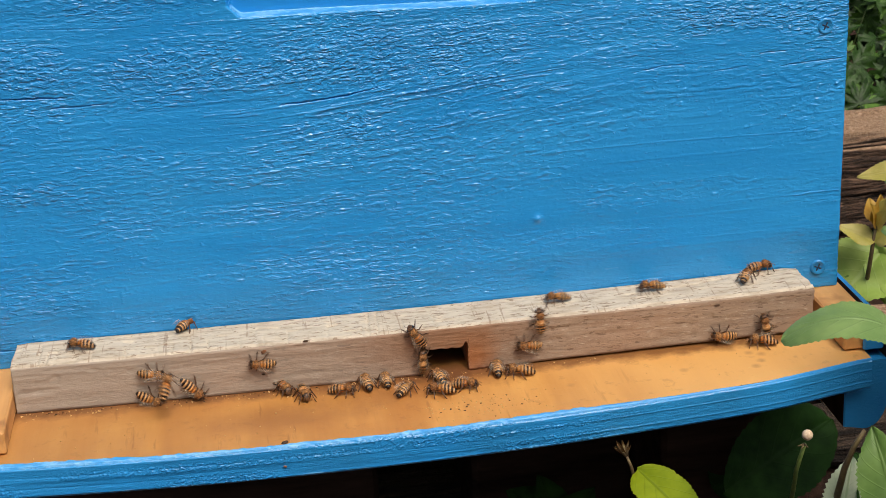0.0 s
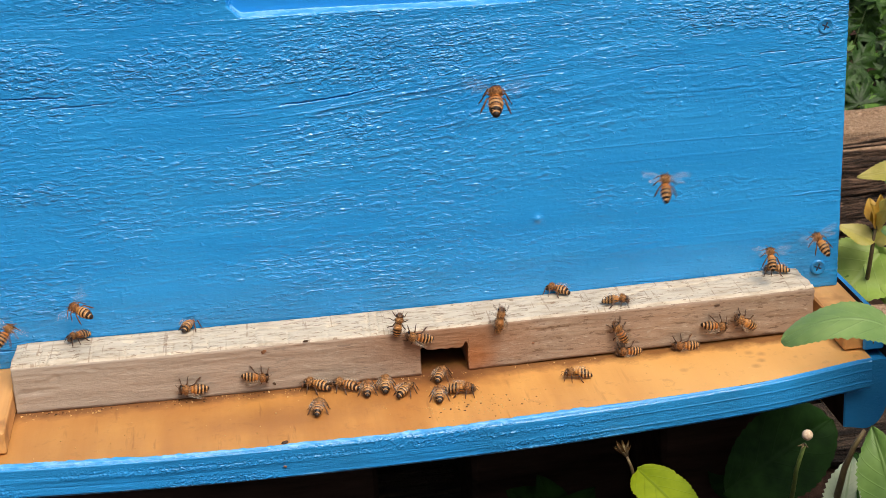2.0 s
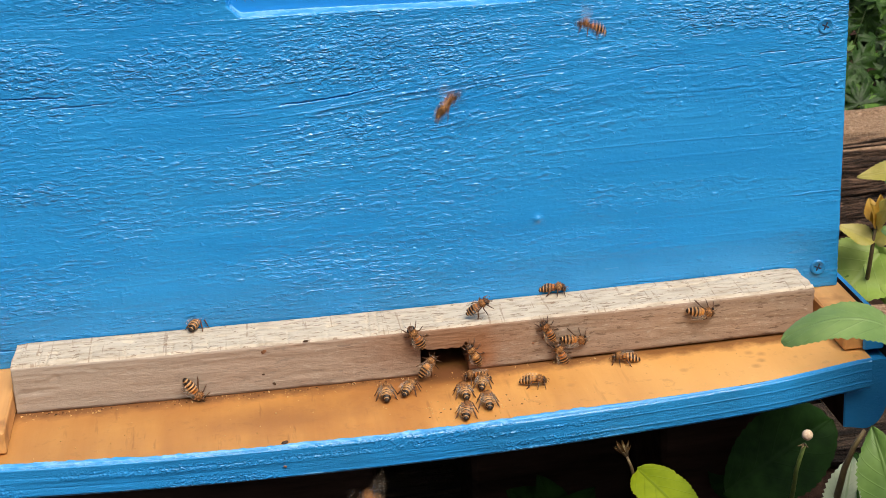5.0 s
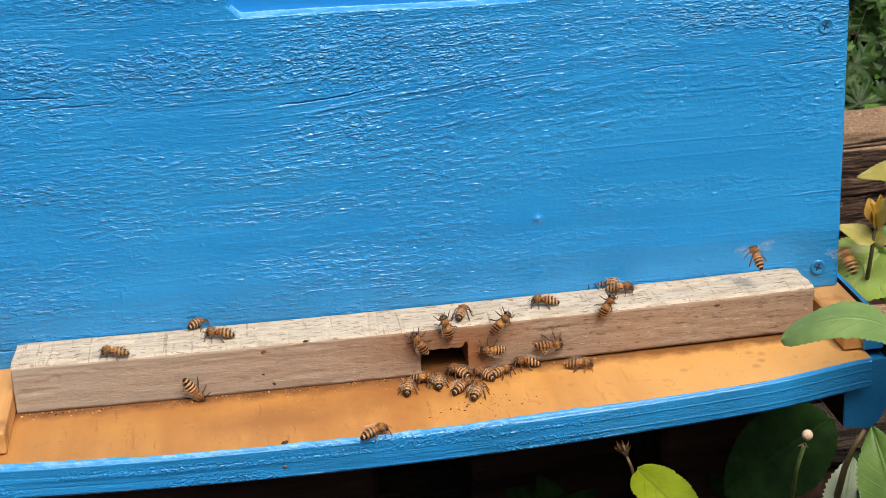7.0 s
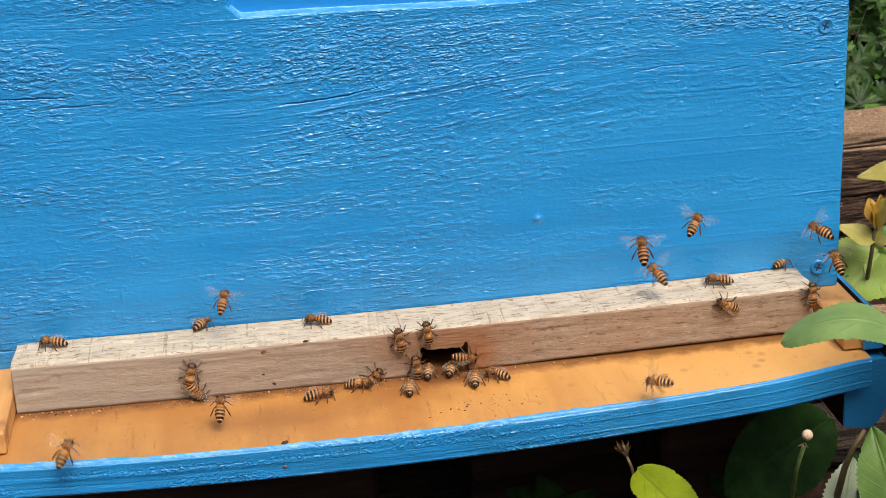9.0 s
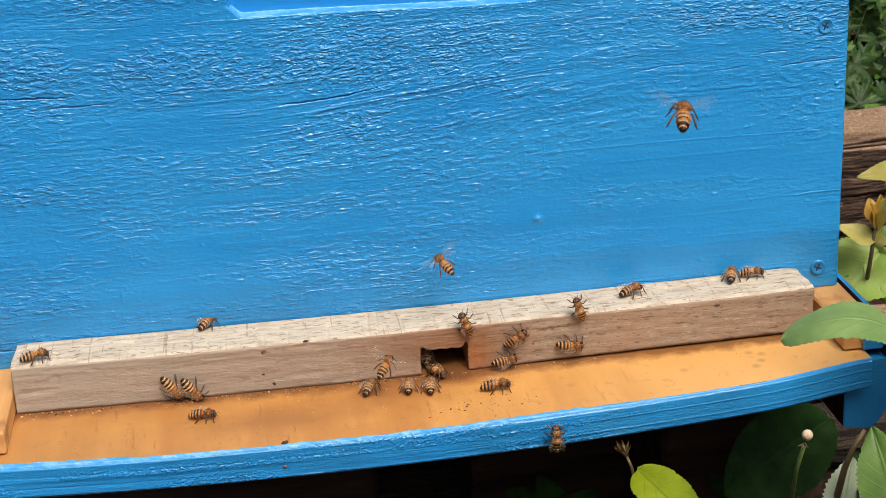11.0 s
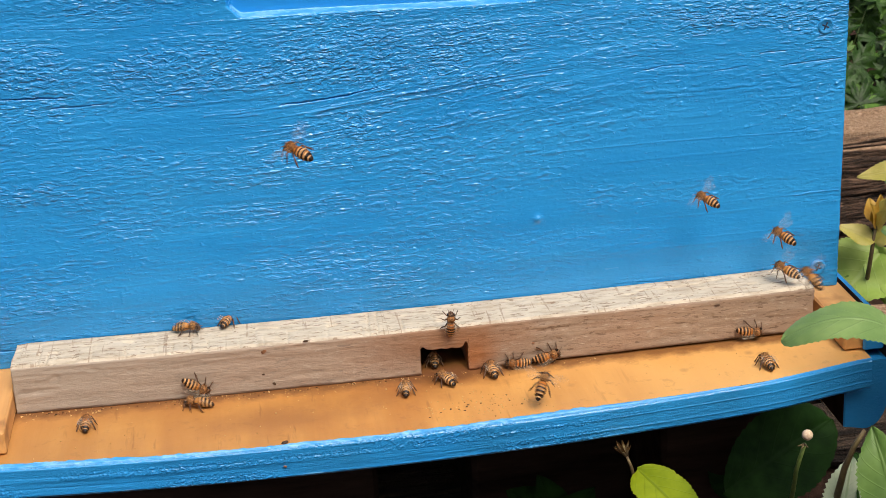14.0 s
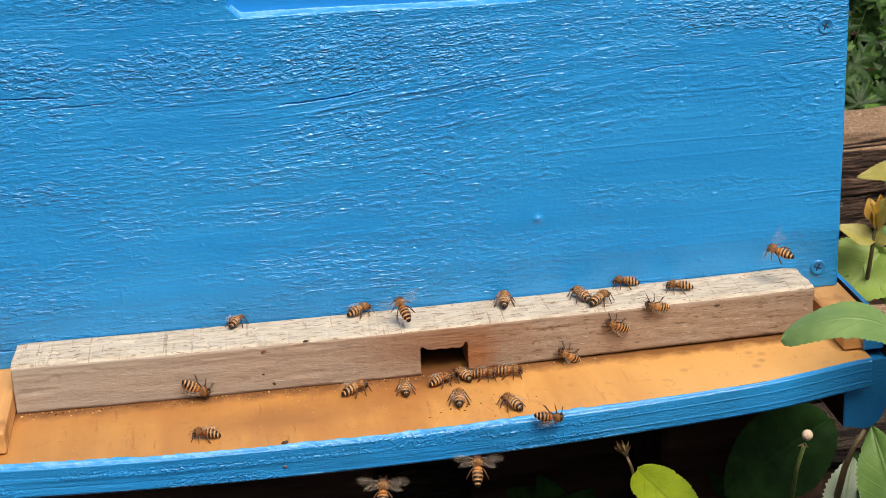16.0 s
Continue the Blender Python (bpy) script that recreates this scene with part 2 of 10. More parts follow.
def soil():
    m = Nodes("dark_garden_soil")
    n = m.noise(45, 8, 0.7)
    c = m.ramp(n, (0.3, (0.012, 0.007, 0.005)), (0.55, (0.05, 0.026, 0.017)), (0.75, (0.13, 0.078, 0.052)))
    return m.done(c, 0.95, m.bump(n, 0.02, 0.9), Specular_IOR_Level=0.15)


def shade_dark_wood():
    # near-black: the shade under the hive is put into the wood colour
    m = Nodes("shade_dark_stand_wood")
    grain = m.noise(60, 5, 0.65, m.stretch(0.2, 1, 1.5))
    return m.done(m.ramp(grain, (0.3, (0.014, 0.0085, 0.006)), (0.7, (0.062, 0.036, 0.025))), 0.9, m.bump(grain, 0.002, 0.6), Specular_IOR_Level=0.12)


def leaf_green(name, dark, light, vein, glow=0.25, rough=0.45, gloss=0.4):
    m = Nodes(name)
    n = m.noise(70, 4, 0.6)
    c = m.mix(m.ramp(n, (0.35, 0.0), (0.7, 1.0)), dark, light)
    uv = m.tree.nodes.new("ShaderNodeUVMap").outputs[0]
    u = m.node("SeparateXYZ", 0, i0=uv)
    v = m.node("SeparateXYZ", 1, i0=uv)
    side = m.maths("ABSOLUTE", m.maths("SUBTRACT", v, 0.5))
    rib = m.ramp(side, (0.012, 1.0), (0.035, 0.0))
    waves = m.maths("SUBTRACT", m.maths("MULTIPLY", u, 6.0), m.maths("MULTIPLY", side, 4.2))
    waves = m.maths("ABSOLUTE", m.maths("SUBTRACT", m.maths("FRACT", waves), 0.5))
    veins = m.maths("MAXIMUM", rib, m.maths("MULTIPLY", m.ramp(waves, (0.015, 1.0), (0.06, 0.0)), 0.40))
    c = m.mix(m.maths("MULTIPLY", veins, 0.6), c, vein)
    b = m.bump(m.maths("ADD", m.maths("MULTIPLY", n, 0.4), veins), 0.0006, 0.5)
    m.done(c, rough, b, Specular_IOR_Level=gloss)
    lit = m.tree.nodes.new("ShaderNodeBsdfTranslucent")
    m.put(lit.inputs["Color"], m.mix(0.5, c, light))
    mixer = m.tree.nodes.new("ShaderNodeMixShader")
    mixer.inputs[0].default_value = glow
    m.tree.links.new(m.bsdf.outputs[0], mixer.inputs[1])
    m.tree.links.new(lit.outputs[0], mixer.inputs[2])
    m.tree.links.new(mixer.outputs[0], m.tree.nodes["Material Output"].inputs[0])
    return m.mat


def simple(name, a, b, scale, rough, depth=0.0004, **more):
    m = Nodes(name)
    n = m.noise(scale, 4, 0.6)
    return m.done(m.mix(m.ramp(n, (0.35, 0.0), (0.68, 1.0)), a, b), rough, m.bump(n, depth, 0.5), **more)


WORN_LIT = worn_lit_blue()
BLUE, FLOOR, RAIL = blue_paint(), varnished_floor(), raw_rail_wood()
BOARD_BLUE = blue_paint("crinkled_blue_board_paint", True)
LIT_TOPWOOD, FRONTWOOD = weathered_lit_top(), weathered_front()
# same timber in a darker tone: the hive's shade put into its colour
SHADED_TIMBER = old_timber("shaded_brown_timber", 0.10, 0.16)
TIMBER, SOIL, SHADE_WOOD = old_timber(), soil(), shade_dark_wood()
SLOT = simple("dark_screw_slot", (0.006, 0.02, 0.05), (0.012, 0.04, 0.09), 300, 0.6)
INSIDE = simple("raw_hive_inside_wood", (0.16, 0.09, 0.045), (0.24, 0.14, 0.07), 60, 0.8)


# ---- mesh tools ----
def part(name, bm, material, parent, label=""):
    """One bmesh (or ready mesh) as ONE mesh object, under a thing or a part."""
    me = bm
    if isinstance(bm, bmesh.types.BMesh):
        me = bpy.data.meshes.new(name)
        bm.to_mesh(me)
        bm.free()
    if not me.materials:
        for mt in material if isinstance(material, (list, tuple)) else (material,):
            me.materials.append(mt)
    ob = new(name, me)
    if parent:
        ob.parent = parent
    return tagged(ob, label)


def smooth(me):
    me.polygons.foreach_set("use_smooth", [True] * len(me.polygons))
    return me


def box(x0, x1, y0, y1, z0, z1, bevel=0.0, cuts=1):
    bm = bmesh.new()
    bmesh.ops.create_cube(bm, size=1)
    bmesh.ops.transform(bm, verts=bm.verts, matrix=Matrix.Translation(((x0 + x1) / 2, (y0 + y1) / 2, (z0 + z1) / 2))
                        @ Matrix.Diagonal((x1 - x0, y1 - y0, z1 - z0, 1)))
    if bevel:
        bmesh.ops.bevel(bm, geom=bm.edges[:], offset=bevel, segments=cuts, profile=0.5, affect="EDGES")
    return bm


def sheet(name, points, nu, nv, close_v=False):
    """A mesh of a grid of nu x nv points, given as an array."""
    me = bpy.data.meshes.new(name)
    idx = np.arange(nu * nv).reshape(nu, nv)
    if close_v:
        idx = np.concatenate([idx, idx[:, :1]], axis=1)
    quads = np.stack([idx[:-1, :-1], idx[1:, :-1], idx[1:, 1:], idx[:-1, 1:]], axis=-1).reshape(-1, 4)
    me.vertices.add(len(points))
    me.vertices.foreach_set("co", np.asarray(points, dtype=np.float32).ravel())
    me.loops.add(quads.size)
    me.loops.foreach_set("vertex_index", quads.ravel().astype(np.int32))
    me.polygons.add(len(quads))
    me.polygons.foreach_set("loop_start", (np.arange(len(quads)) * 4).astype(np.int32))
    me.polygons.foreach_set("loop_total", np.full(len(quads), 4, dtype=np.int32))
    me.update(calc_edges=True)
    me.validate()
    return smooth(me)


TABLE = np.random.RandomState(7).rand(256, 256)


def hills(u, v, seed=0):
    """Smooth noise from 0 to 1 over arrays u, v."""
    u, v = u + seed * 17.31, v + seed * 9.17
    iu, iv = np.floor(u).astype(int), np.floor(v).astype(int)
    fu, fv = u - iu, v - iv
    fu, fv = fu * fu * (3 - 2 * fu), fv * fv * (3 - 2 * fv)
    g = lambda a, b: TABLE[a % 256, b % 256]
    return (g(iu, iv) * (1 - fu) + g(iu + 1, iv) * fu) * (1 - fv) + (g(iu, iv + 1) * (1 - fu) + g(iu + 1, iv + 1) * fu) * fv


def soft_step(x, a, b):
    t = np.clip((x - a) / (b - a), 0, 1)
    return t * t * (3 - 2 * t)


def lathe(stations, seg=14, flat=0.92):
    """A body turned round the x axis: stations of (x, radius, height of its centre)."""
    bm = bmesh.new()
    prev = None
    for x, r, zc in stations:
        ring = [bm.verts.new((x, r * math.cos(a * math.tau / seg), zc + flat * r * math.sin(a * math.tau / seg))) for a in range(seg)]
        if prev:
            for a in range(seg):
                bm.faces.new((prev[a], ring[a], ring[(a + 1) % seg], prev[(a + 1) % seg]))
        else:
            bm.faces.new(ring)
        prev = ring
    bm.faces.new(prev[::-1])
    bmesh.ops.recalc_face_normals(bm, faces=bm.faces)
    for f in bm.faces:
        f.smooth = True
    return bm


def tube(points, radii, seg=6):
    """A thin bent limb through the given points."""
    bm = bmesh.new()
    prev = None
    pts = [Vector(p) for p in points]
    for k, p in enumerate(pts):
        d = (pts[min(k + 1, len(pts) - 1)] - pts[max(k - 1, 0)]).normalized()
        u = d.orthogonal().normalized()
        v = d.cross(u)
        ring = [bm.verts.new(p + radii[k] * (math.cos(a * math.tau / seg) * u + math.sin(a * math.tau / seg) * v)) for a in range(seg)]
        if prev:
            best = min(range(seg), key=lambda s: sum((prev[a].co - ring[(a + s) % seg].co).length for a in range(seg)))
            ring = ring[best:] + ring[:best]
            for a in range(seg):
                bm.faces.new((prev[a], prev[(a + 1) % seg], ring[(a + 1) % seg], ring[a]))
        else:
            bm.faces.new(ring)
        prev = ring
    bm.faces.new(prev[::-1])
    bmesh.ops.recalc_face_normals(bm, faces=bm.faces)
    for f in bm.faces:
        f.smooth = True
    return bm


def sag(x):
    """The old wood hangs a little in the middle."""
    return -0.0016 * np.clip(1 - ((x - 0.188) / 0.19) ** 2, 0, 1)


# ---- the hive body ----
HX0, HX1, HZ0, HZ1, HY1 = -0.015, 0.391, 0.0112, 0.2520, 0.492


def crack(x, z, ends, width, depth):
    """A shallow split in the paint between several points, tapering out at both ends."""
    cut = np.zeros_like(x)
    total = len(ends) - 1
    for k, ((xa, za), (xb, zb)) in enumerate(zip(ends, ends[1:])):
        t = (x - xa) / (xb - xa)
        line = za + (zb - za) * t + (hills(x * 350, x * 0 + 3) - 0.5) * 0.0003
        along = np.clip((k + t) / total, 0, 1)
        w = width * np.sqrt(np.clip(np.sin(np.pi * along), 0, 1)) + 1e-6
        cut = np.maximum(cut, np.where((t >= 0) & (t < 1), np.clip(1.3 - np.abs(z - line) / w, 0, 1), 0))
    return -depth * cut


def front_panel_mesh():
    xs = np.arange(HX0, HX1 + 0.0002, 0.00048)
    zs = np.concatenate([np.arange(HZ0, 0.186, 0.00030), np.arange(0.186, HZ1 + 0.001, 0.002)])
    x, z = [a.ravel() for a in np.meshgrid(xs, zs, indexing="ij")]
    # grain that climbs to the right in the middle and lies level elsewhere
    rise = 0.016 * soft_step(x, 0.10, 0.30) * np.exp(-((z - 0.125) / 0.040) ** 2)
    g = z - rise + 0.0012 * (hills(x * 30, z * 30, 27) - 0.5)
    h = 0.00005 * (hills(x * 30, g * 1100, 1) - 0.5) + (0.00026 + 0.00016 * soft_step(-z, -0.10, -0.05)) * (hills(x * 4, g * 160, 3) - 0.5)
    # sparse short brush marks, gathered in loose patches
    patch = soft_step(hills(x * 22, g * 110, 28), 0.34, 0.66)
    mark = soft_step(hills(x * 300, g * 1000, 2), 0.66, 0.82)
    mark2 = soft_step(hills(x * 560, g * 1350, 4), 0.66, 0.82)
    mark3 = soft_step(hills(x * 760, g * 1700, 42), 0.60, 0.80)
    h += 0.5 * ((0.12 + 0.60 * patch) * 0.00026 * mark + (0.25 + 0.70 * patch) * 0.00020 * mark2 + 0.00010 * mark3)
    pit = soft_step(hills(x * 330, g * 1050, 36), 0.78, 0.92)
    h -= (0.15 + 0.85 * patch) * 0.00012 * pit
    # long straight raised grain lines, more of them where the grain climbs
    climb = np.exp(-((z - 0.122) / 0.022) ** 2) * soft_step(x, 0.06, 0.14) * (1 - soft_step(x, 0.24, 0.30))
    fade = soft_step(hills(x * 40, g * 300, 37), 0.20, 0.60)
    h += (0.35 + 0.65 * climb) * fade * 0.00026 * soft_step(hills(x * 6, g * 900, 29), 0.72, 0.82)
    line = 1 - np.abs(2 * hills(x * 16, g * 430, 33) - 1)
    h += 0.00034 * soft_step(line, 0.86, 0.97) * climb * (0.3 + 0.7 * fade)
    # small knobs of dried paint
    knob = soft_step(hills(x * 760, z * 860, 38), 0.84, 0.95) * soft_step(hills(x * 55, z * 70, 39), 0.50, 0.78)
    h += 0.00026 * knob
    # crinkled paint over coarse old grain, in several fields
    field = np.exp(-((z - 0.1475) / 0.011) ** 2) * (1 - soft_step(x, 0.10, 0.17)) * (0.35 + 0.3 * soft_step(x, 0.0, 0.06))
    field = np.maximum(field, np.exp(-((z - 0.1420) / 0.0125) ** 2) * np.exp(-((x - 0.175) / 0.055) ** 2))
    field = np.maximum(field, 0.9 * np.exp(-((z - 0.1465) / 0.010) ** 2) * soft_step(x, 0.275, 0.315))
    field = np.maximum(field, 0.75 * np.exp(-((z - 0.112) / 0.008) ** 2) * np.exp(-((x - 0.155) / 0.022) ** 2))
    field = np.maximum(field, 0.45 * np.exp(-((g - 0.118) / 0.018) ** 2) * np.exp(-((x - 0.225) / 0.05) ** 2))
    field = np.maximum(field, 0.45 * np.exp(-((z - 0.116) / 0.012) ** 2) * (1 - soft_step(x, 0.03, 0.08)))
    patchy = 0.30 + 0.70 * soft_step(hills(x * 70, z * 110, 5), 0.25, 0.62)
    bend = 1.6 * hills(x * 260, g * 420, 8)
    worm = 1 - np.abs(2 * hills(x * 400 + bend, g * 800 + bend, 6) - 1)
    worm2 = 1 - np.abs(2 * hills(x * 600 + bend, g * 1050, 7) - 1)
    h += field * patchy * (0.00014 * soft_step(worm, 0.60, 0.95) + 0.00010 * soft_step(worm2, 0.60, 0.95)) + 0.0007 * (hills(x * 2.2, g * 55, 45) - 0.5)
    # tiny dry specks
    speck = hills(x * 520, z * 620, 9) * hills(x * 90, z * 120, 10)
    h += 0.00030 * soft_step(speck, 0.70, 0.86)
    for px, pz, r in ((0.2435, 0.0601, 0.0024), (0.386, 0.113, 0.0010)):
        h += 0.0010 * np.exp(-((x - px) ** 2 + (z - pz) ** 2) / (0.5 * r * r))
    for ends, w, d in CRACKS:
        h += crack(x, z, ends, w, d)
    # the scooped hand hold
    inside = soft_step(x, 0.1095, 0.1125) * (1 - soft_step(x, 0.243, 0.246))
    low = 0.1655 - 0.0025 * soft_step(x, 0.12, 0.24) + 0.005 * (1 - soft_step(x, 0.1095, 0.1165))
    scoop = inside * soft_step(z, low - 0.0002, low + 0.0007) * np.clip(1 - (z - low) / 0.060, 0, 1)
    h = h * (1 - 0.85 * np.clip(scoop * 3, 0, 1)) - 0.0065 * scoop
    # rounded right edge
    edge = np.clip((x - (HX1 - 0.0022)) / 0.0022, 0, 1)
    h -= 0.0022 * (1 - np.sqrt(1 - 0.98 * edge ** 2))
    me = sheet("front_panel", np.stack([x, -h, z], axis=1), len(xs), len(zs))
    plain = 1 - np.clip(scoop * 3, 0, 1)
    lower = 1 - 0.35 * soft_step(-z, -0.105, -0.06) * soft_step(x, 0.20, 0.32)
    busy = (0.85 - 0.30 * soft_step(x, 0.18, 0.30)) * (0.40 + 0.60 * patch) * (0.6 + 0.4 * soft_step(hills(x * 26, z * 40, 44), 0.25, 0.7)) * lower * plain * (1 + 0.05 * soft_step(-z, -0.10, -0.05))
    stroke = (0.20 + 0.80 * climb + 0.45 * soft_step(z, 0.140, 0.150)) * (0.3 + 0.7 * fade) * plain
    for key, values in (("lie", (x, 0 * x, g)), ("fields", (np.clip(field * patchy * 1.25, 0, 1) * plain, stroke, busy))):
        me.attributes.new(key, "FLOAT_VECTOR", "POINT").data.foreach_set("vector", np.stack(values, axis=1).astype(np.float32).ravel())
    me.materials.append(BOARD_BLUE)
    me.materials.append(WORN_LIT)
    # the ledge faces the sky: its brightness comes from the paler paint
    ledge = (inside > 0.4) & (z > low - 0.0003) & (z < low + 0.0009)
    me.polygons.foreach_set("material_index", ledge.reshape(len(xs), len(zs))[:-1, :-1].ravel().astype(np.int32))
    return me


CRACKS = (
    (((0.1278, 0.1251), (0.1454, 0.1258), (0.1581, 0.1268), (0.1729, 0.1294)), 0.00034, 0.00210),
    (((0.0093, 0.1378), (0.0224, 0.1372), (0.0375, 0.1364)), 0.00034, 0.00210),
    (((0.029, 0.1323), (0.0423, 0.1321), (0.0556, 0.132)), 0.00026, 0.00160),
    (((0.2889, 0.126), (0.3026, 0.128), (0.3137, 0.1284)), 0.00016, 0.00066),
    (((0.3105, 0.1279), (0.3171, 0.1281), (0.3232, 0.1287)), 0.00014, 0.00061),
    (((0.3273, 0.1238), (0.3358, 0.1244), (0.343, 0.1249)), 0.00014, 0.00061),
    (((0.358, 0.1233), (0.3639, 0.1239), (0.372, 0.1245)), 0.00014, 0.00061),
    (((0.3679, 0.1243), (0.3801, 0.1247), (0.393, 0.1254)), 0.00019, 0.00077),
    (((0.3477, 0.1303), (0.3543, 0.1306), (0.3624, 0.1307)), 0.00017, 0.00100),
    (((0.0113, 0.1686), (0.0584, 0.1653), (0.0767, 0.1653)), 0.00019, 0.00030),
    (((-0.0145, 0.0196), (-0.0070, 0.0197), (0.0005, 0.0196)), 0.00029, 0.00110),
    (((0.3658, 0.0597), (0.3769, 0.0604), (0.392, 0.0606)), 0.00022, -0.00040),
    (((0.2283, 0.0917), (0.3053, 0.0922), (0.3923, 0.0909)), 0.00034, -0.00018),
    (((0.0772, 0.0933), (0.1329, 0.0947), (0.179, 0.0944)), 0.00034, -0.00016),
)


def screw():
    """A painted-over cross-head screw, seen as a low ring with a dark cross."""
    head = bmesh.new()
    rings = ((0.0, -0.0006), (0.0027, -0.0006), (0.0034, -0.0012), (0.0041, -0.0013), (0.0047, -0.0006), (0.0049, 0.0006))
    prev = None
    for r, y in rings:
        ring = [head.verts.new((r * math.cos(a * math.tau / 28), y, r * math.sin(a * math.tau / 28))) for a in range(28)]
        if prev:
            for a in range(28):
                head.faces.new((prev[a], prev[(a + 1) % 28], ring[(a + 1) % 28], ring[a]))
        prev = ring
    bmesh.ops.remove_doubles(head, verts=head.verts, dist=1e-5)
    bmesh.ops.recalc_face_normals(head, faces=head.faces)
    for f in head.faces:
        f.smooth = True
    cross = bmesh.new()
    for turn in (0, 90):
        b = box(-0.0023, 0.0023, -0.00085, -0.0002, -0.00042, 0.00042, 0.0002)
        bmesh.ops.rotate(b, verts=b.verts, cent=(0, 0, 0), matrix=Matrix.Rotation(radians(turn + 25), 3, "Y"))
        me = bpy.data.meshes.new("tmp")
        b.to_mesh(me)
        b.free()
        cross.from_mesh(me)
        bpy.data.meshes.remove(me)
    return head, cross


def hive_body():
    hive = tagged(new("beehive_box"), "blue-painted wooden hive box with thick crinkled gloss paint", "beehive")
    part("front_panel", front_panel_mesh(), BLUE, hive, "blue board with crinkled brushed paint, splits and scooped hand hold")
    part("front_lining", box(HX0 + 0.001, HX1 - 0.0025, 0.0112, 0.021, HZ0 + 0.0003, HZ1 - 0.001), INSIDE, hive)
    part("side_panel", box(HX1 - 0.021, HX1, 0.0023, HY1, HZ0, HZ1, 0.0012), BLUE, hive)
    part("side_panel", box(HX0, HX0 + 0.021, 0.0023, HY1, HZ0, HZ1, 0.0012), BLUE, hive)
    part("back_panel", box(HX0 + 0.022, HX1 - 0.022, HY1 - 0.02, HY1, HZ0, HZ1, 0.001), BLUE, hive)
    part("lid", box(HX0 - 0.012, HX1 + 0.012, -0.014, HY1 + 0.012, HZ1 + 0.002, HZ1 + 0.05, 0.002), BLUE, hive)
    for x, z in ((0.3797, 0.1406), (0.3803, 0.0215)):
        head, cross = screw()
        s = part("screw", head, BLUE, hive, "screw head painted over in blue")
        s.location, s.scale = (x, 0.0001, z), (0.82, 0.82, 0.82)
        part("screw_slot", cross, SLOT, s, "dark cross slot")
    return hive


# ---- the bottom board ----
def edge_y(x):
    """The bowed front edge of the landing board."""
    return -0.0762 - 0.0062 * np.clip(1 - ((x - 0.135) / 0.15) ** 2, -2.2, 1) + 0.004 * soft_step(x, 0.33, 0.385)


BX0, BX1, THICK = -0.030, 0.3848, 0.0150


def floor_mesh():
    xs = np.linspace(BX0, BX1, 90)
    vs = np.concatenate([np.linspace(0.0, 0.12, 30), np.linspace(0.14, 1, 14)])
    x, v = [a.ravel() for a in np.meshgrid(xs, vs, indexing="ij")]
    y0 = edge_y(x) + 0.0017
    y = y0 + (HY1 - y0) * v
    z = sag(x) * np.clip(1 - np.clip(y, 0, 1) * 3, 0, 1)
    return sheet("floor", np.stack([x, y, z], axis=1), len(xs), len(vs))


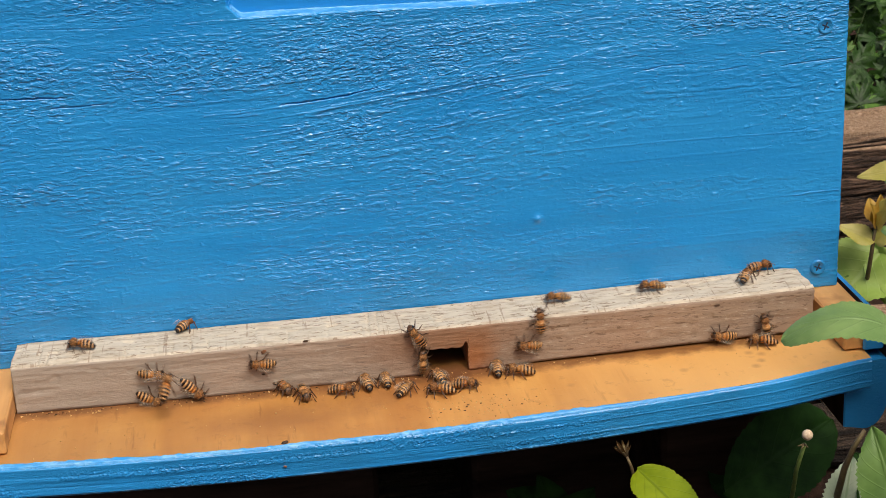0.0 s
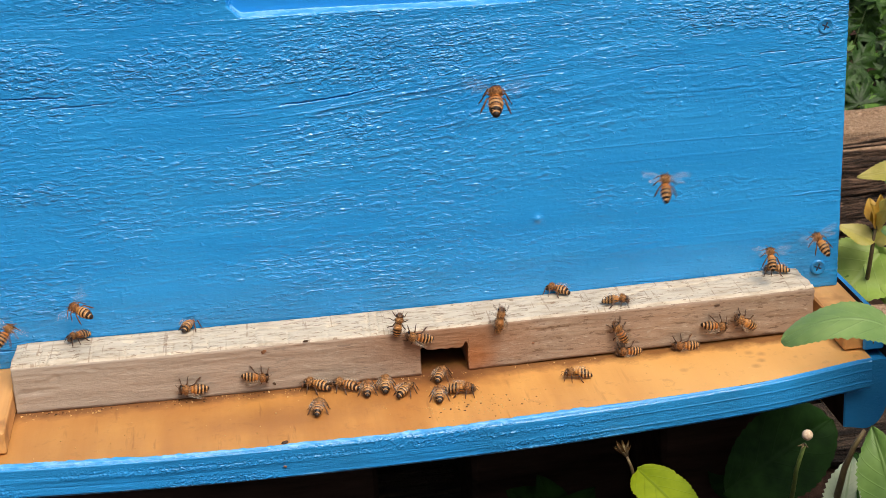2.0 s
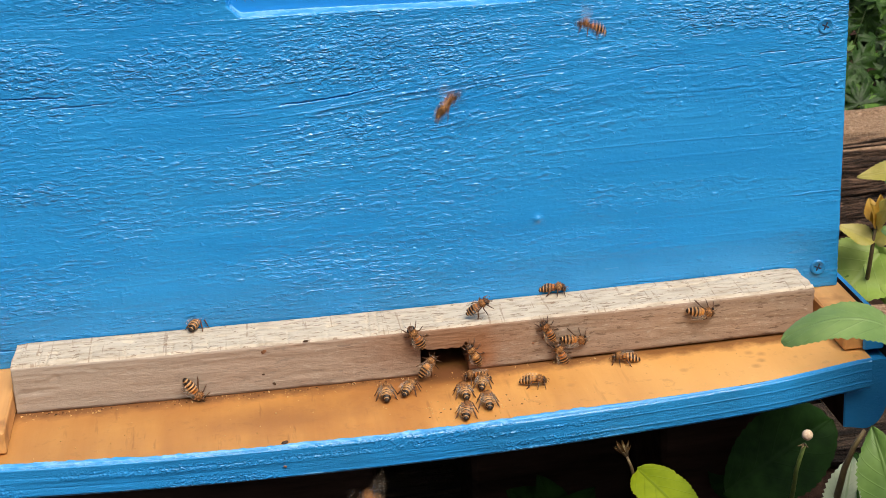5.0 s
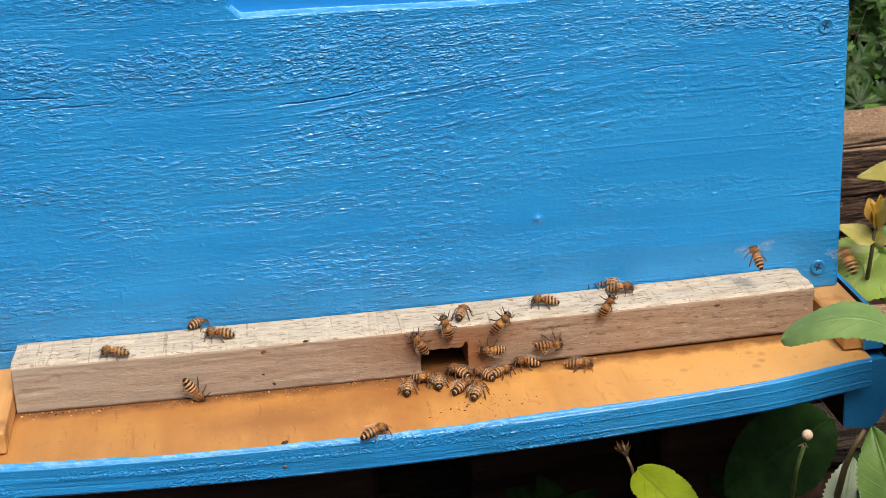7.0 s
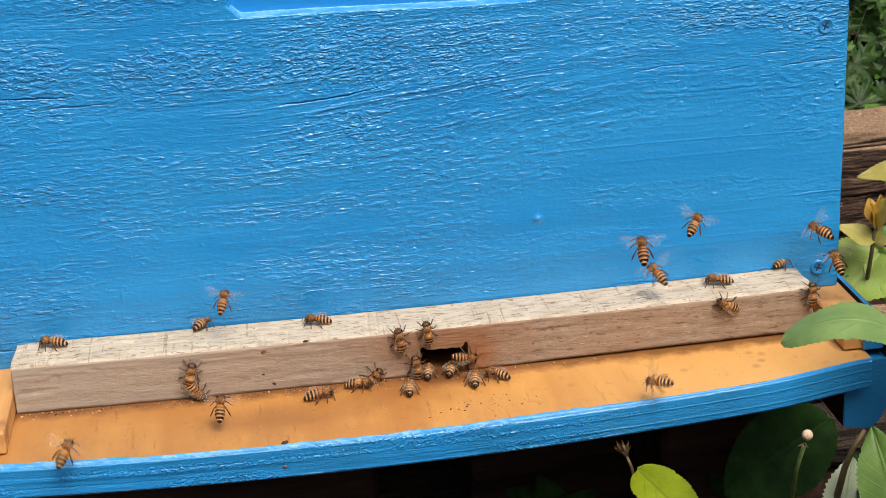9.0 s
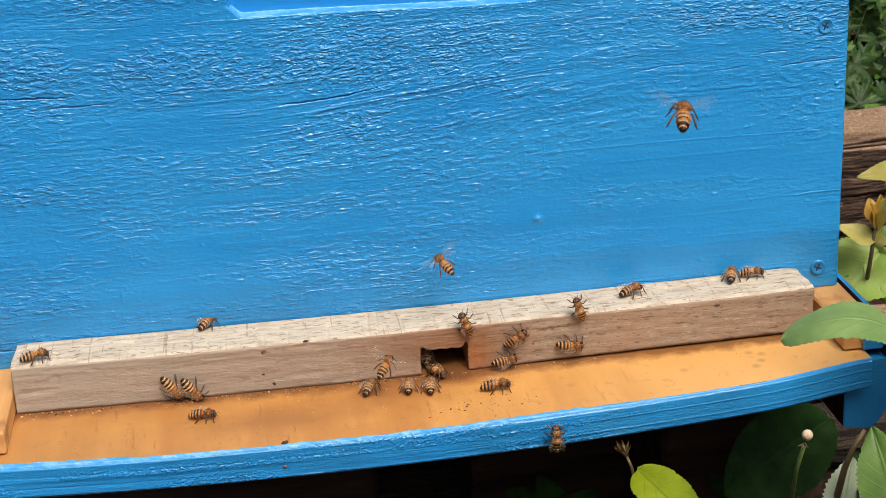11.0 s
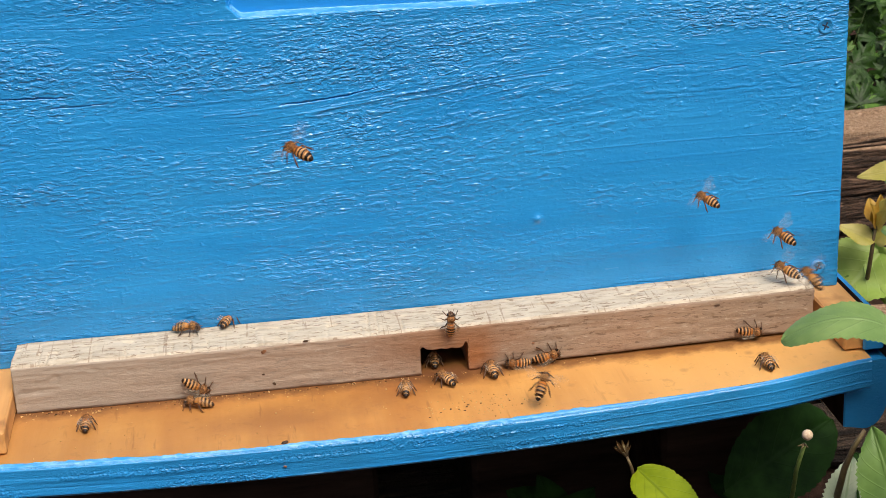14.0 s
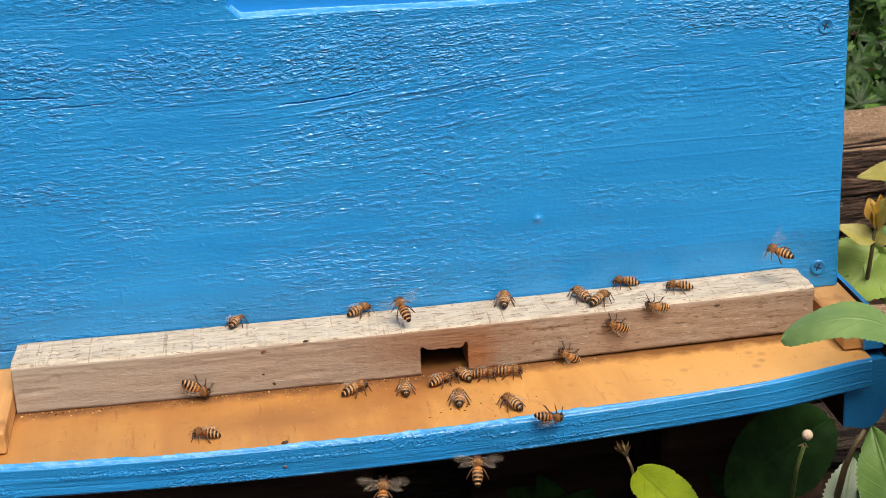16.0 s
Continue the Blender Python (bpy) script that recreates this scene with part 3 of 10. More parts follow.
def painted_edge_mesh():
    """The blue paint that wraps the board's front edge and laps unevenly over its top."""
    nx, nv = 1250, 72
    xs = np.linspace(BX0, BX1, nx)
    vs = np.linspace(0, 1, nv)
    x, v = [a.ravel() for a in np.meshgrid(xs, vs, indexing="ij")]
    lap = 0.0016 - 0.0010 * soft_step(x, 0.15, 0.36) + 0.0012 * hills(x * 60, x * 0, 11) ** 2 + (1 - 0.7 * soft_step(x, 0.22, 0.30)) * 0.0007 * hills(x * 420, x * 0, 12) + (1 - soft_step(x, 0.25, 0.32)) * 0.0016 * soft_step(hills(x * 24, x * 0, 13), 0.6, 0.9)
    r = 0.0012
    s = v * (lap + THICK + 0.004)
    depth = np.zeros_like(x)
    low = np.zeros_like(x)
    top, face = s < lap, (s >= lap) & (s < lap + THICK)
    depth[top] = (lap - s)[top]
    low[face] = (s - lap)[face]
    under = s >= lap + THICK
    low[under], depth[under] = THICK, (s - lap - THICK)[under]
    # round both arrises
    for zc in (0.0, THICK):
        dy, dz = np.clip(r - depth, 0, r), np.clip(r - np.abs(low - zc), 0, r)
        k = (dy > 0) & (dz > 0)
        cut = np.minimum(dy, dz) * 0.55
        depth = np.where(k, depth + cut, depth)
        low = np.where(k, low + cut * (1 if zc == 0 else -1), low)
    rough = 0.00014 * (hills(x * 60, low * 1500, 14) - 0.5) + 0.00040 * (hills(x * 7, low * 520, 15) - 0.5)
    drag = 1 - np.abs(2 * hills(x * 1000 + low * 900, low * 1000, 16) - 1)
    band = soft_step(hills(x * 20, low * 380, 17), 0.30, 0.50) * (1 - 0.9 * soft_step(x, 0.24, 0.31))
    rough += 0.00040 * band * soft_step(drag, 0.72, 0.95) * face
    rough += 0.00025 * np.where(top, 2.2 * hills(x * 520, s * 1100, 18) + 0.4, 0)
    rough -= 0.00015 * soft_step(np.abs(np.mod(low * 190 + 0.2 * hills(x * 6, x * 0, 19), 1.0) - 0.5), 0.44, 0.5) * face
    rough = rough * (1 - 0.75 * soft_step(x, 0.24, 0.31))
    for at, x0 in ((0.0050, 0.16), (0.0108, 0.20)):
        rough += 0.00030 * face * np.exp(-((low - at - 0.0004 * hills(x * 12, x * 0, 35)) / 0.00026) ** 2) * soft_step(x, x0, x0 + 0.06)
    y = edge_y(x) + depth - rough * np.where(top, 0.2, 1.0)
    z = sag(x) - low + np.where(top, rough + 0.00018, 0)
    me = sheet("painted_edge", np.stack([x, y, z], axis=1), nx, nv)
    me.materials.append(BLUE)
    me.materials.append(WORN_LIT)
    # the lapped top takes the sky-lit pale paint, the lower rim too
    pale = (top | (low > THICK - 0.0004 - 0.0018 * hills(x * 90, x * 0, 34))).reshape(nx, nv)[:-1, :-1]
    me.polygons.foreach_set("material_index", pale.ravel().astype(np.int32))
    return me


def bottom_board():
    board = tagged(new("bottom_board"), "wooden hive floor with varnished landing board and blue-painted front edge", "hive floor")
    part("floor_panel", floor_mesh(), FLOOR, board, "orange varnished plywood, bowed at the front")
    part("painted_edge", painted_edge_mesh(), BLUE, board, "front edge under thick ridged blue paint")
    part("underside", box(BX0, BX1 - 0.001, -0.050, HY1, -THICK - 0.0015, -0.0045), SHADE_WOOD, board)
    rail = box(0.3712, 0.3883, -0.0508, HY1, 0.0006, 0.0109, 0.0008)
    for v in rail.verts:
        if v.co.y < -0.03:
            v.co.x += 0.0038 if v.co.x < 0.38 else 0.0050
    part("side_rail", rail, RAIL, board, "bare orange pine rail")
    part("side_rail", box(-0.0165, -0.0005, -0.0650, HY1, 0.0006, 0.0109, 0.0008), RAIL, board, "bare orange pine rail with torn end")
    part("painted_corner", box(0.3836, 0.3934, -0.0532, -0.0510, 0.0006, 0.0113, 0.0008), BLUE, board)
    # blue side runner, its front end rounded at the lower outer corner
    outline = [(0.3745, -0.003), (0.3745, -0.036), (0.3850, -0.0378)]
    outline += [(0.3850 + 0.0105 * math.sin(a), -0.0238 - 0.0140 * math.cos(a)) for a in np.linspace(0.15, 1.5, 9)]
    outline += [(0.3957, 0.004), (0.3940, 0.0085), (0.3910, 0.0118), (0.3884, 0.0122), (0.3884, -0.003)]
    bm = bmesh.new()
    rows = [[bm.verts.new((x, y, z)) for x, z in outline] for y in (-0.0560, -0.0552, HY1)]
    for v in rows[0]:
        v.co.x += (0.385 - v.co.x) * 0.06
    for row in rows[:2]:
        for v in row:
            if v.co.x > 0.386 and v.co.z > -0.006:
                v.co.x += 0.0055
    for a, b in zip(rows, rows[1:]):
        for k in range(len(outline)):
            n = (k + 1) % len(outline)
            bm.faces.new((a[k], b[k], b[n], a[n]))
    bm.faces.new(rows[0])
    bm.faces.new(rows[-1][::-1])
    bmesh.ops.recalc_face_normals(bm, faces=bm.faces)
    # inner side face takes near-black wood for the deep shade it lies in
    for f in bm.faces:
        f.material_index = int(f.normal.x < -0.7 and f.calc_center_median().y > -0.05)
    part("side_runner", bm, (BLUE, SHADE_WOOD), board, "blue-painted side runner with rounded front end")
    return board


# ---- the entrance block ----
BL, BH, BD = 0.370, 0.0232, 0.0256
NOTCH0, NOTCH1 = 0.1826, 0.2046


def entrance_block():
    xs = list(np.arange(0.0, BL + 1e-6, 0.00055))
    xs = sorted([x for x in xs if min(abs(x - NOTCH0), abs(x - NOTCH1)) > 0.0003] + [NOTCH0, NOTCH0 + 1e-6, NOTCH1 - 1e-6, NOTCH1])
    xs = np.array(xs)
    # cross-section: up the front, over the top, down the back, along the bottom
    nf, nt, nb, nu = 26, 30, 6, 8
    sec = [(0.0, t) for t in np.linspace(0.0, 1, nf, endpoint=False)] + [(t, 1.0) for t in np.linspace(0, 1, nt, endpoint=False)]
    sec += [(1.0, 1 - t) for t in np.linspace(0, 1, nb, endpoint=False)] + [(1 - t, 0.0) for t in np.linspace(0, 1, nu, endpoint=False)]
    sec = np.array(sec)
    x = np.repeat(xs, len(sec))
    sy, sz = np.tile(sec[:, 0], len(xs)), np.tile(sec[:, 1], len(xs))
    inside = (x > NOTCH0) & (x < NOTCH1)
    head = 0.0119 + 0.0010 * hills(x * 400, x * 0, 20) + 0.0028 * np.exp(-((x - 0.2037) / 0.0011) ** 2) + 0.0016 * np.exp(-((x - 0.1838) / 0.0014) ** 2)
    low = np.where(inside, head, 0.0003 + 0.0010 * soft_step(x, 0.21, 0.26))
    y = -BD * (1 - sy)
    mid = 0.0166
    z = np.where(sz < 0.5, low + (mid - low) * sz * 2, mid + (BH - mid) * (sz - 0.5) * 2)
    # worn arrises
    wear = 0.0009 + 0.0003 * hills(x * 70, x * 0, 21) + 0.0008 * soft_step(hills(x * 26, x * 0, 22), 0.75, 0.95)
    dy, dz = y + BD, BH - z
    near = np.clip(wear * 1.5 - (dy + dz), 0, None)
    y, z = y + near * 0.5, z - near * 0.5
    # sawn top: cross saw marks, splinters and grain; front: finer grain
    top = (sz > 0.999) & (sy < 0.999)
    marks = np.zeros_like(x)
    rnd = random.Random(5)
    at = 0.012
    while at < 0.30:
        lean = rnd.uniform(-0.1, 0.1)
        deep = rnd.uniform(0.3, 1.0) * (1.0 if at < 0.2 else 0.4)
        span = rnd.uniform(0.3, 1.0)
        marks += deep * np.exp(-((x - at - lean * (y + 0.012)) / 0.00050) ** 2) * (sy < span)
        at += rnd.choice((0.004, 0.0075, 0.011, 0.0145))
    relief = 0.0003 * (hills(x * 90, y * 900 + z * 900, 23) - 0.5) + 0.00035 * (hills(x * 25, y * 420 + z * 420, 24) - 0.5)
    pits = 0.0009 * soft_step(hills(x * 120, y * 800 + z * 500, 25), 0.80, 0.95)
    z = z + np.where(top, relief - 0.0008 * marks - pits, 0)
    long_crack = np.exp(-((y + 0.0055 + 0.0022 * hills(x * 60, x * 0, 46) - 0.05 * (x - 0.31)) / 0.00045) ** 2) * soft_step(x, 0.286, 0.292) * (1 - soft_step(x, 0.326, 0.334))
    z = z - np.where(top, 0.0014 * long_crack, 0)
    split = np.exp(-((z - 0.0098 - 0.0010 * hills(x * 90, x * 0, 43)) / 0.0005) ** 2) * soft_step(x, 0.001, 0.004) * (1 - soft_step(x, 0.016, 0.021))
    y = y - np.where(sy < 0.001, relief * 0.9 - 0.4 * pits - 0.0012 * split, 0)
    # rough sawn ends, a chipped far corner
    ends = 0.0009 * soft_step(x, 0.366, 0.370) * hills(y * 300, z * 300, 26)
    chip = 0.0010 * np.clip(1 - ((x - 0.370) ** 2 / 0.00004 + (y + 0.003) ** 2 / 0.0002 + (z - BH) ** 2 / 0.00008), 0, 1)
    z = z - chip * 0.9
    chip0 = 0.0010 * np.clip(1 - (x ** 2 / 0.00003 + (y + 0.003) ** 2 / 0.0002 + (z - BH) ** 2 / 0.00008), 0, 1)
    x, z = x - ends + chip0 * 0.6, z - chip0 * 0.5 + sag(x)
    n = len(sec)
    me = sheet("entrance_block", np.stack([x, y - 0.0004, z], axis=1), len(xs), n, close_v=True)
    # top slot paler than the front: weathering and painted daylight
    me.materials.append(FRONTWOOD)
    me.materials.append(LIT_TOPWOOD)
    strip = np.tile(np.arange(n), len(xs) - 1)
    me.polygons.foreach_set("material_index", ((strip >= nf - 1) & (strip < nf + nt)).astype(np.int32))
    bm = bmesh.new()
    bm.from_mesh(me)
    bm.verts.ensure_lookup_table()
    for ring in (range(n), range(len(bm.verts) - n, len(bm.verts))):
        f = bm.faces.new([bm.verts[k] for k in ring])
        f.material_index = 0
    bmesh.ops.recalc_face_normals(bm, faces=bm.faces)
    bm.to_mesh(me)
    bm.free()
    return tagged(part("entrance_block", me, None, None), "weathered pale wooden strip with a small notched doorway", "entrance block")


hive_body()
bottom_board()
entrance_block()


# ---- ground, timbers and stand ----
def ground():
    inner = np.linspace(-1.2, 2.2, 120)
    xs = np.concatenate([[-60, -20, -6, -2.5], inner, [3.5, 8, 20, 60]])
    ys = np.concatenate([[-60, -20, -6, -2.5], np.linspace(-1.2, 2.2, 120), [3.5, 8, 20, 60]])
    x, y = [a.ravel() for a in np.meshgrid(xs, ys, indexing="ij")]
    z = -0.205 + 0.020 * (hills(x * 9, y * 9, 30) - 0.5) + 0.014 * (hills(x * 30, y * 30, 31) - 0.5) + 0.010 * (hills(x * 70, y * 70, 32) - 0.5)
    me = sheet("ground", np.stack([x, y, z], axis=1), len(xs), len(ys))
    tagged(part("ground", me, SOIL, None), "dark crumbly garden soil", "soil", kind="structure")


def clods():
    """Loose clods and bark crumbs on the soil."""
    rnd = random.Random(8)
    bm = bmesh.new()
    for _ in range(420):
        m = Matrix.Translation((rnd.uniform(0.25, 1.1), rnd.uniform(-0.05, 0.62), -0.197)) @ Euler((rnd.uniform(0, 6), rnd.uniform(0, 6), rnd.uniform(0, 6))).to_matrix().to_4x4()
        r = rnd.choice((0.003, 0.004, 0.006, 0.010))
        got = bmesh.ops.create_icosphere(bm, subdivisions=1, radius=r, matrix=m @ Matrix.Diagonal((1, rnd.uniform(0.5, 1), rnd.uniform(0.4, 0.9), 1)))
        for v in got["verts"]:
            v.co += Vector((rnd.uniform(-1, 1), rnd.uniform(-1, 1), rnd.uniform(-1, 1))) * r * 0.2
    tagged(part("soil_clods", bm, SOIL, None), "loose brown clods and crumbs on the soil", "soil", kind="stuff")


def timber(length, depth, height, seed, m, label, material=None):
    """A rough weathered sleeper with deep grain along it."""
    nx = 240
    sec = [(0.0, t) for t in np.linspace(0, 1, 64, endpoint=False)] + [(t, 1.0) for t in np.linspace(0, 1, 26, endpoint=False)]
    sec += [(1.0, 1 - t) for t in np.linspace(0, 1, 10, endpoint=False)] + [(1 - t, 0.0) for t in np.linspace(0, 1, 8, endpoint=False)]
    sec = np.array(sec)
    xs = np.linspace(0, length, nx)
    x = np.repeat(xs, len(sec))
    sy, sz = np.tile(sec[:, 0], nx), np.tile(sec[:, 1], nx)
    y, z = sy * depth, sz * height
    edge = np.clip(0.008 + 0.008 * hills(x * 14, x * 0, seed) - (np.minimum(y, depth - y) + np.minimum(z, height - z)), 0, None)
    y, z = y + np.where(y < depth / 2, 1, -1) * edge * 0.5, z + np.where(z < height / 2, 1, -1) * edge * 0.5
    along = (y + z) * 190
    h = 0.003 * (hills(x * 7, along, seed + 1) - 0.5) + 0.0030 * (hills(x * 30, along * 2.3, seed + 2) - 0.5) + 0.0025 * (hills(x * 50, along * 4.5, seed + 3) - 0.5)
    split = -0.004 * soft_step(hills(x * 5, along * 1.6, seed + 4), 0.74, 0.86)
    y = y - np.where(sy < 0.001, h + split, 0)
    z = z + np.where(sz > 0.999, (h + split) * 0.6, 0)
    me = sheet("garden_timber", np.stack([x, y, z], axis=1), nx, len(sec), close_v=True)
    ob = part("garden_timber", me, material or TIMBER, None)
    ob.matrix_basis = m
    return tagged(ob, label, "timber", "timbers edging the soil bed")


def hedge():
    """A plain dark ring, added out of sight to close the garden and dim the low sky."""
    na, nz = 160, 14
    a, t = [v.ravel() for v in np.meshgrid(np.linspace(0, math.tau, na), np.linspace(0, 1, nz), indexing="ij")]
    r = 7.5 + 0.5 * (hills(a * 9, t * 6, 70) - 0.5) + 0.25 * (hills(a * 30, t * 18, 71) - 0.5)
    me = sheet("backdrop", np.stack([0.2 + r * np.cos(a), r * np.sin(a), -0.25 + 1.9 * t], axis=1), na, nz)
    tagged(part("backdrop", me, RING_GREEN, None), "unseen dark green ring added to dim the low sky", "hedge", kind="structure")


RING_GREEN = simple("dark_ring_green", (0.012, 0.028, 0.008), (0.04, 0.075, 0.02), 14, 0.7, 0.05)
hedge()
ground()
clods()
timber(1.5, 0.090, 0.100, 40, pose(0.30, 0.580, -0.2160, 0, 0, 1.5), "rough brown weathered garden timber lying across the soil bed")
timber(0.8, 0.060, 0.060, 50, pose(0.495, 0.262, -0.207, 0, 0, -2), "reddish brown timber lying on dark soil")
timber(1.4, 0.055, 0.030, 60, pose(-0.25, 0.165, -0.208, 0, 0, 2), "brown flat timber under the hive, shade in its colour", SHADED_TIMBER)


def hive_stand():
    stand = tagged(new("hive_stand"), "added wooden stand under the hive, shade in its colour", "stand")
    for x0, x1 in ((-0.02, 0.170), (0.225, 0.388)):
        part("bearer", box(x0, x1, 0.130, 0.44, -0.2065, -0.0175, 0.003), SHADE_WOOD, stand)
    # added dark block, hides the lit timber behind to keep this gap shaded
    part("leg", box(0.318, 0.3860, 0.055, 0.128, -0.2065, -0.0175, 0.003), SHADE_WOOD, stand)


hive_stand()


# ---- plants ----
LIME = leaf_green("lime_green_leaf", (0.23, 0.32, 0.005), (0.38, 0.47, 0.012), (0.16, 0.24, 0.008), 0.35)
SOFT = leaf_green("soft_green_leaf", (0.155, 0.275, 0.078), (0.245, 0.375, 0.122), (0.23, 0.365, 0.13), 0.2)
DEEP = leaf_green("deep_green_leaf", (0.007, 0.030, 0.003), (0.020, 0.064, 0.009), (0.018, 0.050, 0.010), 0.08, 0.65, 0.12)
MID = leaf_green("mid_green_leaf", (0.12, 0.235, 0.042), (0.19, 0.335, 0.068), (0.22, 0.36, 0.09), 0.25)
PALE = leaf_green("pale_grey_green_leaf", (0.30, 0.38, 0.25), (0.45, 0.52, 0.37), (0.20, 0.30, 0.15), 0.1, 0.6)
FRESH = leaf_green("fresh_light_leaf", (0.29, 0.44, 0.080), (0.42, 0.56, 0.14), (0.50, 0.62, 0.22), 0.30)
YELLOW = leaf_green("yellowing_leaf", (0.42, 0.38, 0.07), (0.60, 0.52, 0.16), (0.50, 0.45, 0.15), 0.3)
AMBER = leaf_green("amber_bud_leaf", (0.46, 0.24, 0.03), (0.60, 0.38, 0.06), (0.40, 0.30, 0.05), 0.3)
STEM = simple("brown_green_stem", (0.10, 0.065, 0.035), (0.17, 0.13, 0.05), 300, 0.6)
GREENSTEM = simple("green_stem", (0.11, 0.18, 0.04), (0.20, 0.26, 0.07), 300, 0.5)
HUSK = leaf_green("dry_brown_petal", (0.13, 0.07, 0.025), (0.30, 0.17, 0.06), (0.10, 0.05, 0.02), 0.2, 0.8)
BUD = simple("cream_seed_ball", (0.60, 0.42, 0.28), (0.76, 0.60, 0.43), 900, 0.8)


def leaf_mesh(length, width, curl=0.15, fold=0.25, teeth=0.05, count=16, broad=0.42, wave=0.04, arch=0.0, point=0.75, taper=0.35):
    """A leaf along +x, veins raised, toothed edge, curling down at the tip."""
    nu, nv = 49, 13
    t = np.linspace(0, 1, nu)
    v = np.linspace(-1, 1, nv)
    tt, vv = [a.ravel() for a in np.meshgrid(t, v, indexing="ij")]
    half = np.sin(np.pi * tt ** (math.log(0.5) / math.log(broad))) ** point * (1 - taper * tt) * 1.15
    saw = 1 - teeth * (1 - np.mod(tt * count, 1.0)) * 2
    y = vv * half * width / 2 * np.where(np.abs(vv) > 0.9, saw, 1)
    z = fold * np.abs(y) - curl * length * tt ** 2 + arch * length * 4 * tt * (1 - tt) + wave * width * np.sin(9 * tt + 2 * vv) * np.abs(vv)
    rib = np.abs(np.mod(tt * 6 - np.abs(vv) * 2.1, 1.0) - 0.5)
    z = z - 0.012 * width * np.exp(-(rib / 0.10) ** 2) * np.abs(vv) - 0.02 * width * np.exp(-(vv / 0.09) ** 2)
    me = sheet("blade", np.stack([tt * length, y, z], axis=1), nu, nv)
    uv = me.uv_layers.new(name="UVMap")
    loops = np.zeros(len(me.loops), dtype=np.int32)
    me.loops.foreach_get("vertex_index", loops)
    uv.data.foreach_set("uv", np.stack([tt[loops], vv[loops] / 2 + 0.5], axis=1).ravel())
    return me


def aim(base, tip, face):
    """The pose of a leaf from its foot to its tip, its upper side towards face."""
    f = (Vector(tip) - Vector(base)).normalized()
    u = Vector(face)
    u = (u - f * u.dot(f)).normalized()
    m = Matrix((f, u.cross(f), u)).transposed().to_4x4()
    m.translation = base
    return m


def leaf(plant, base, tip, face, width, material, label="", **shape):
    base, tip = Vector(base), Vector(tip)
    ob = part("leaf", leaf_mesh((tip - base).length, width, **shape), material, plant, label)
    ob.matrix_basis = plant.matrix_basis.inverted() @ aim(base, tip, face)
    return ob


def stem(plant, points, r0, r1, material, name="stem"):
    inv = plant.matrix_basis.inverted()
    n = len(points)
    return part(name, tube([inv @ Vector(p) for p in points], [r0 + (r1 - r0) * k / (n - 1) for k in range(n)], 8), material, plant)


def plant_at(name, at, label, category="plant", group=""):
    ob = tagged(new(name), label, category, group)
    ob.matrix_basis = Matrix.Translation(at)
    return ob

near = plant_at("bramble_shoot", (0.4, -0.235, -0.203), "soft green toothed leaf on a shoot reaching past the landing board")
near_leaf = leaf(near, (0.3372, -0.2147, 0.0790), (0.2908, -0.2040, 0.0838), (0.008, -0.271, 0.963), 0.0205, SOFT, "soft green toothed leaf with drooping edge", curl=0.0, fold=-0.15, teeth=0.05, count=24, broad=0.60, arch=0.27, point=0.50, taper=0.12)
stem(near, [(0.4, -0.235, -0.203), (0.392, -0.225, -0.06), (0.3544, -0.2146, 0.0465), (0.3456, -0.2128, 0.0645), (0.3363, -0.2143, 0.0768)], 0.0012, 0.0008, GREENSTEM)


def shade_canes():
    """Unseen leafy canes, added beside the hive corner to shade it."""
    rnd = random.Random(41)
    for foot, bow, top in (((0.40, -0.235, -0.203), (0.44, -0.18, -0.03), (0.420, -0.13, 0.060)), ((0.41, -0.23, -0.203), (0.45, -0.15, -0.04), (0.430, -0.17, 0.080)), ((0.42, -0.22, -0.203), (0.47, -0.10, -0.02), (0.440, -0.07, 0.072)), ((0.40, -0.24, -0.203), (0.43, -0.27, -0.06), (0.410, -0.24, 0.060))):
        foot, bow, top = Vector(foot), Vector(bow), Vector(top)
        stem(near, [foot, bow, top], 0.0016, 0.0009, GREENSTEM)
        for k in range(14):
            at = bow.lerp(top, 0.42 + 0.58 * k / 13)
            tip = at + Vector((rnd.uniform(-0.050, 0.06), rnd.uniform(-0.055, 0.055), rnd.uniform(0.0, 0.03)))
            # the added leaves stay out of view on the right
            clear = 0.362 + 0.38 * (min(tip.y, at.y) + 0.10)
            tip.x = max(tip.x, clear + 0.026)
            leaf(near, at, tip, (rnd.uniform(-0.3, 0.3), rnd.uniform(-0.4, 0.1), 1.0), 0.042, SOFT, "", curl=0.12, fold=0.2, teeth=0.05, count=20)


shade_canes()
tall = plant_at("flowering_weed", (0.5339, 0.333, -0.2), "upright weed with brown stem, yellowing leaves and amber bud")
stem(tall, [(0.5339, 0.333, -0.2), (0.468, 0.1558, -0.0753), (0.4594, 0.1285, -0.0398), (0.4606, 0.1257, -0.018), (0.4631, 0.129, -0.0075)], 0.0016, 0.0010, STEM)
leaf(tall, (0.4622, 0.1281, -0.0105), (0.4612, 0.1387, 0.0006), (-0.043, -0.562, 0.757), 0.012, AMBER, "amber young leaf", curl=-0.1, fold=0.3, teeth=0.06, count=9)
leaf(tall, (0.4621, 0.1276, -0.012), (0.4635, 0.1287, 0.0069), (0.219, -0.785, 0.546), 0.012, AMBER, "amber young leaf", curl=-0.1, fold=0.3, teeth=0.06, count=9)
leaf(tall, (0.4624, 0.1277, -0.0114), (0.4679, 0.1261, 0.005), (-0.557, -0.563, 0.594), 0.012, YELLOW, "yellow young leaf", curl=-0.1, fold=0.3, teeth=0.06, count=9)
